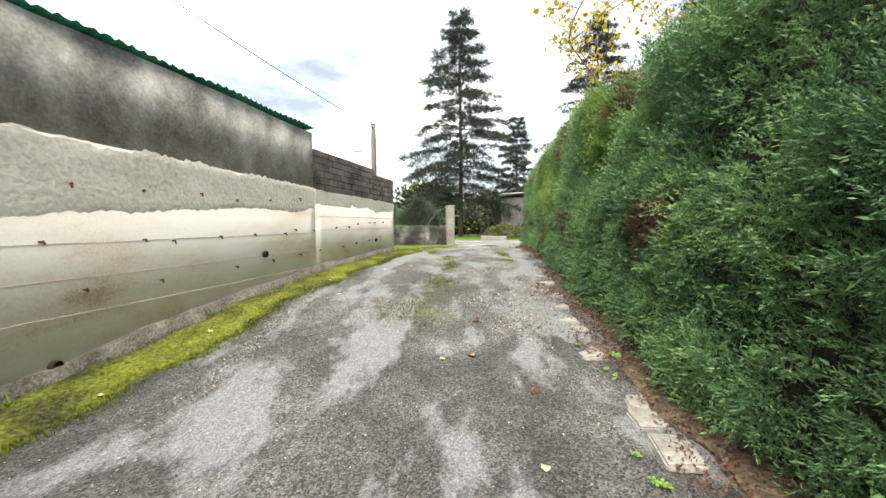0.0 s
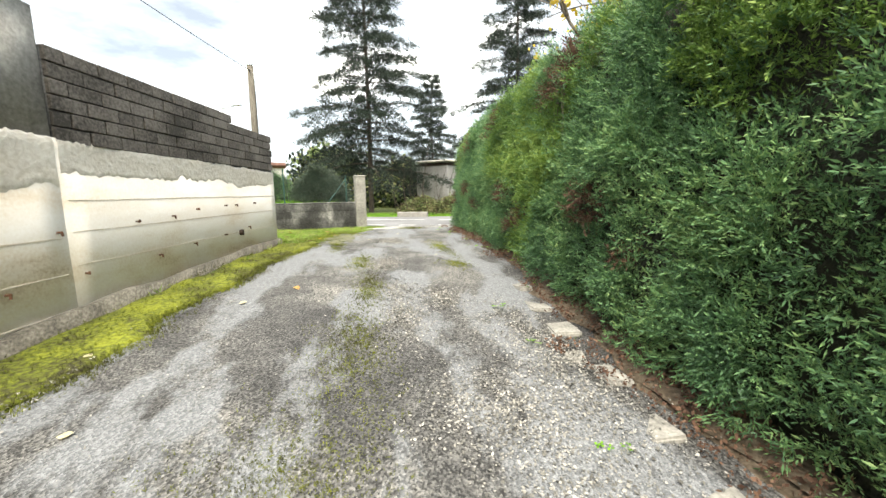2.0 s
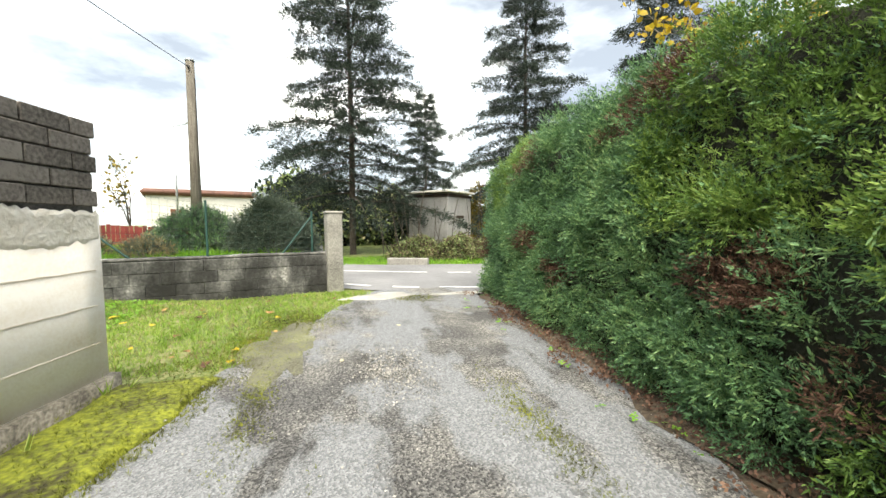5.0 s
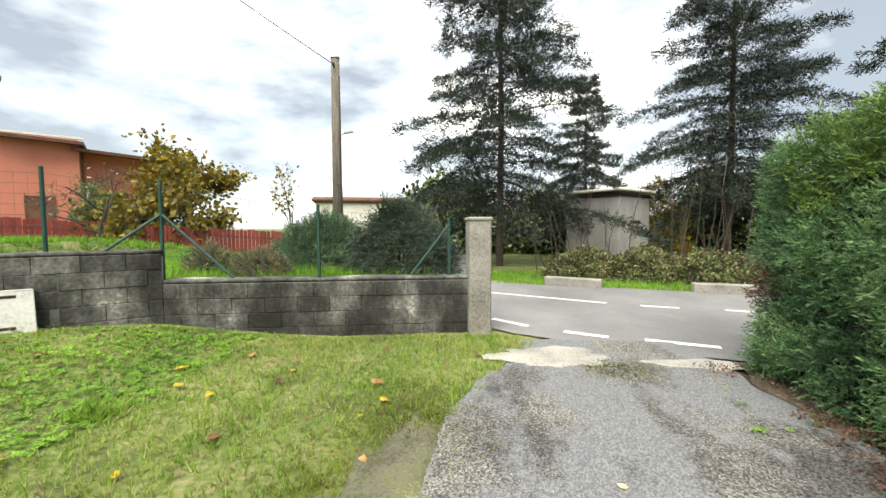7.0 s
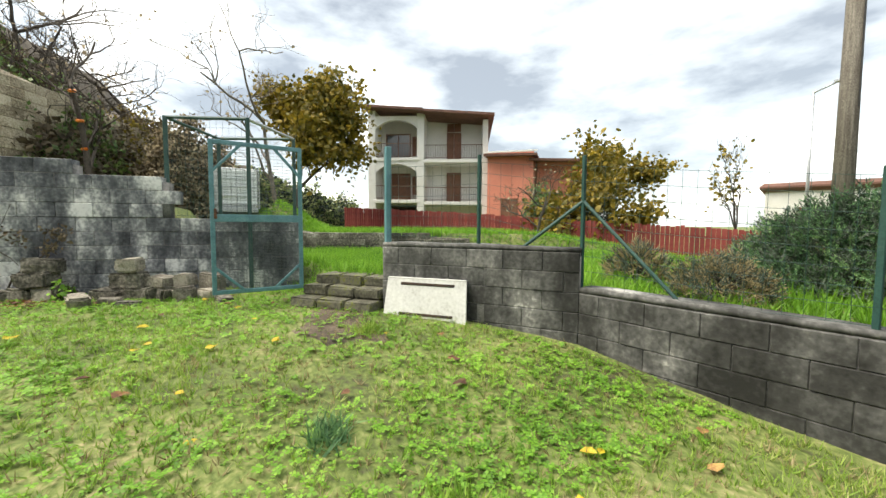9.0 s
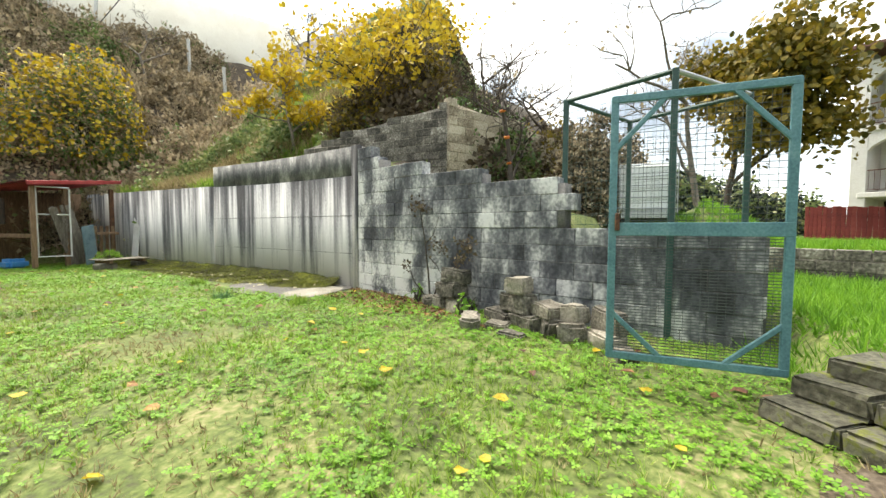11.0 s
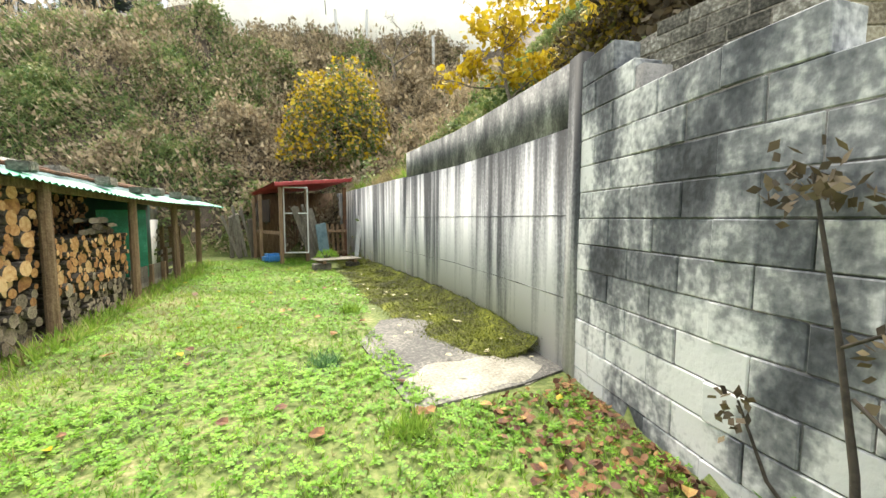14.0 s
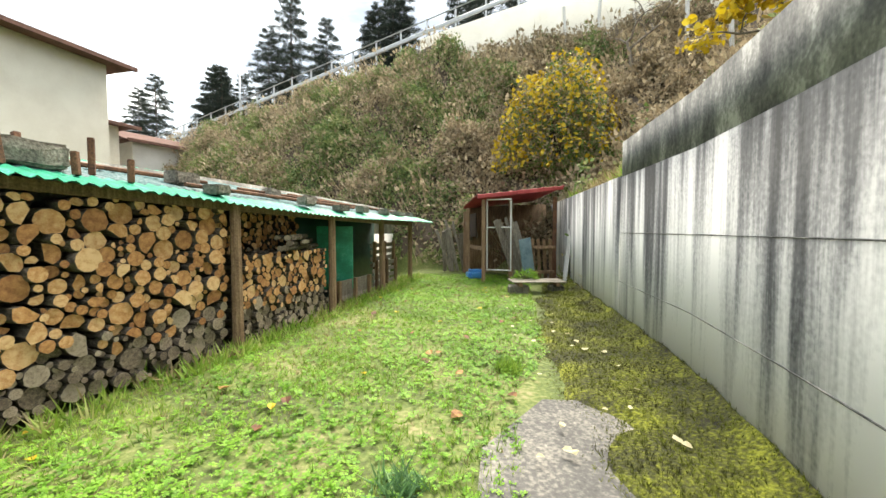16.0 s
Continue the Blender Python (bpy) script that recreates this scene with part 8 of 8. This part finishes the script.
# stakes, white parapet, guard rail, road lamp, wood on the ridge
for k, (x, y) in enumerate(((-16.7, -8.1), (-16.0, -10.0), (-17.6, -5.0), (-13.1, -12.6), (-18.4, -2.0), (-11.5, -12.9))):
    z = tz(x, y)
    t = slab("stake", (0.13, 0.13, 2.1), pose(x, y, z + 0.95, 3 * (k % 3) - 3, 4 - 3 * (k % 2), 20 * k), WHITE_SHEET, bevel=0.015)
    tagged(t, "slanting whitewashed stake on the bank", "stake", "fence stakes")


def ridge(u, d):
    x = -9 + 0.945 * u - 0.325 * d
    y = -4.6 - 0.325 * u - 0.945 * d
    return x, y


par = polywall("wall_parapet", [ridge(9.0, 9.45), ridge(2, 9.5), ridge(-14, 9.9)], 0.3, [9.0, 9.0, 9.0], [14.0, 14.6, 15.6], PLASTER_CREAM, side=-1)
tagged(par, "pale plastered retaining wall above the road", "wall", kind="structure")
rail = thing("guard_rail")
pts = []
for k in range(24):
    u = 1.0 + k * 1.9
    x, y = ridge(u, 9.35)
    z = 14.5 - 0.14 * max(u - 4.2, -6)
    pts.append((x, y, z))
    slab("post", (0.1, 0.08, 1.55), (x, y, z + 0.55), GALV, rail)
va = np.array(pts)
for nm, off, hh in (("beam", 0.52, 0.15), ("top_rail", 1.22, 0.035)):
    n = len(va)
    q = np.concatenate([va + [0, 0.05, off - hh], va + [0, 0.1, off - hh / 2], va + [0, 0.05, off], va + [0, 0.1, off + hh / 2], va + [0, 0.05, off + hh], va + [0, 0.0, off]])
    f = [(a * n + k, a * n + k + 1, ((a + 1) % 6) * n + k + 1, ((a + 1) % 6) * n + k) for a in range(6) for k in range(n - 1)]
    raw(nm, q, f, GALV, rail, smooth=False)
tagged(rail, "galvanised steel guard rail along the road on the bank", "guard rail")
x, y = ridge(26.5, 9.9)
lamp2 = thing("street_lamp", x, y, 11.1)
rod("mast", (0, 0, 0), (0, 0, 4.2), 0.09, GALV, lamp2, r2=0.07, seg=10)
rod("arm", (0, 0, 4.15), (0.6, -0.5, 4.25), 0.04, GALV, lamp2)
tagged(lamp2, "grey street lamp mast beside the guard rail", "street lamp")
cr = random.Random(3)
for k in range(22):
    u, d_ = 8 + k * 2.5 + cr.uniform(-1.5, 1.5), 19 + cr.uniform(-3, 9)
    x, y = ridge(u, d_)
    h = cr.uniform(11, 16)
    conifer(x, y, tz(x, y) - 0.5, h, h * 0.33, 600 + k, 0.8, "dark pine in the wood on the ridge")
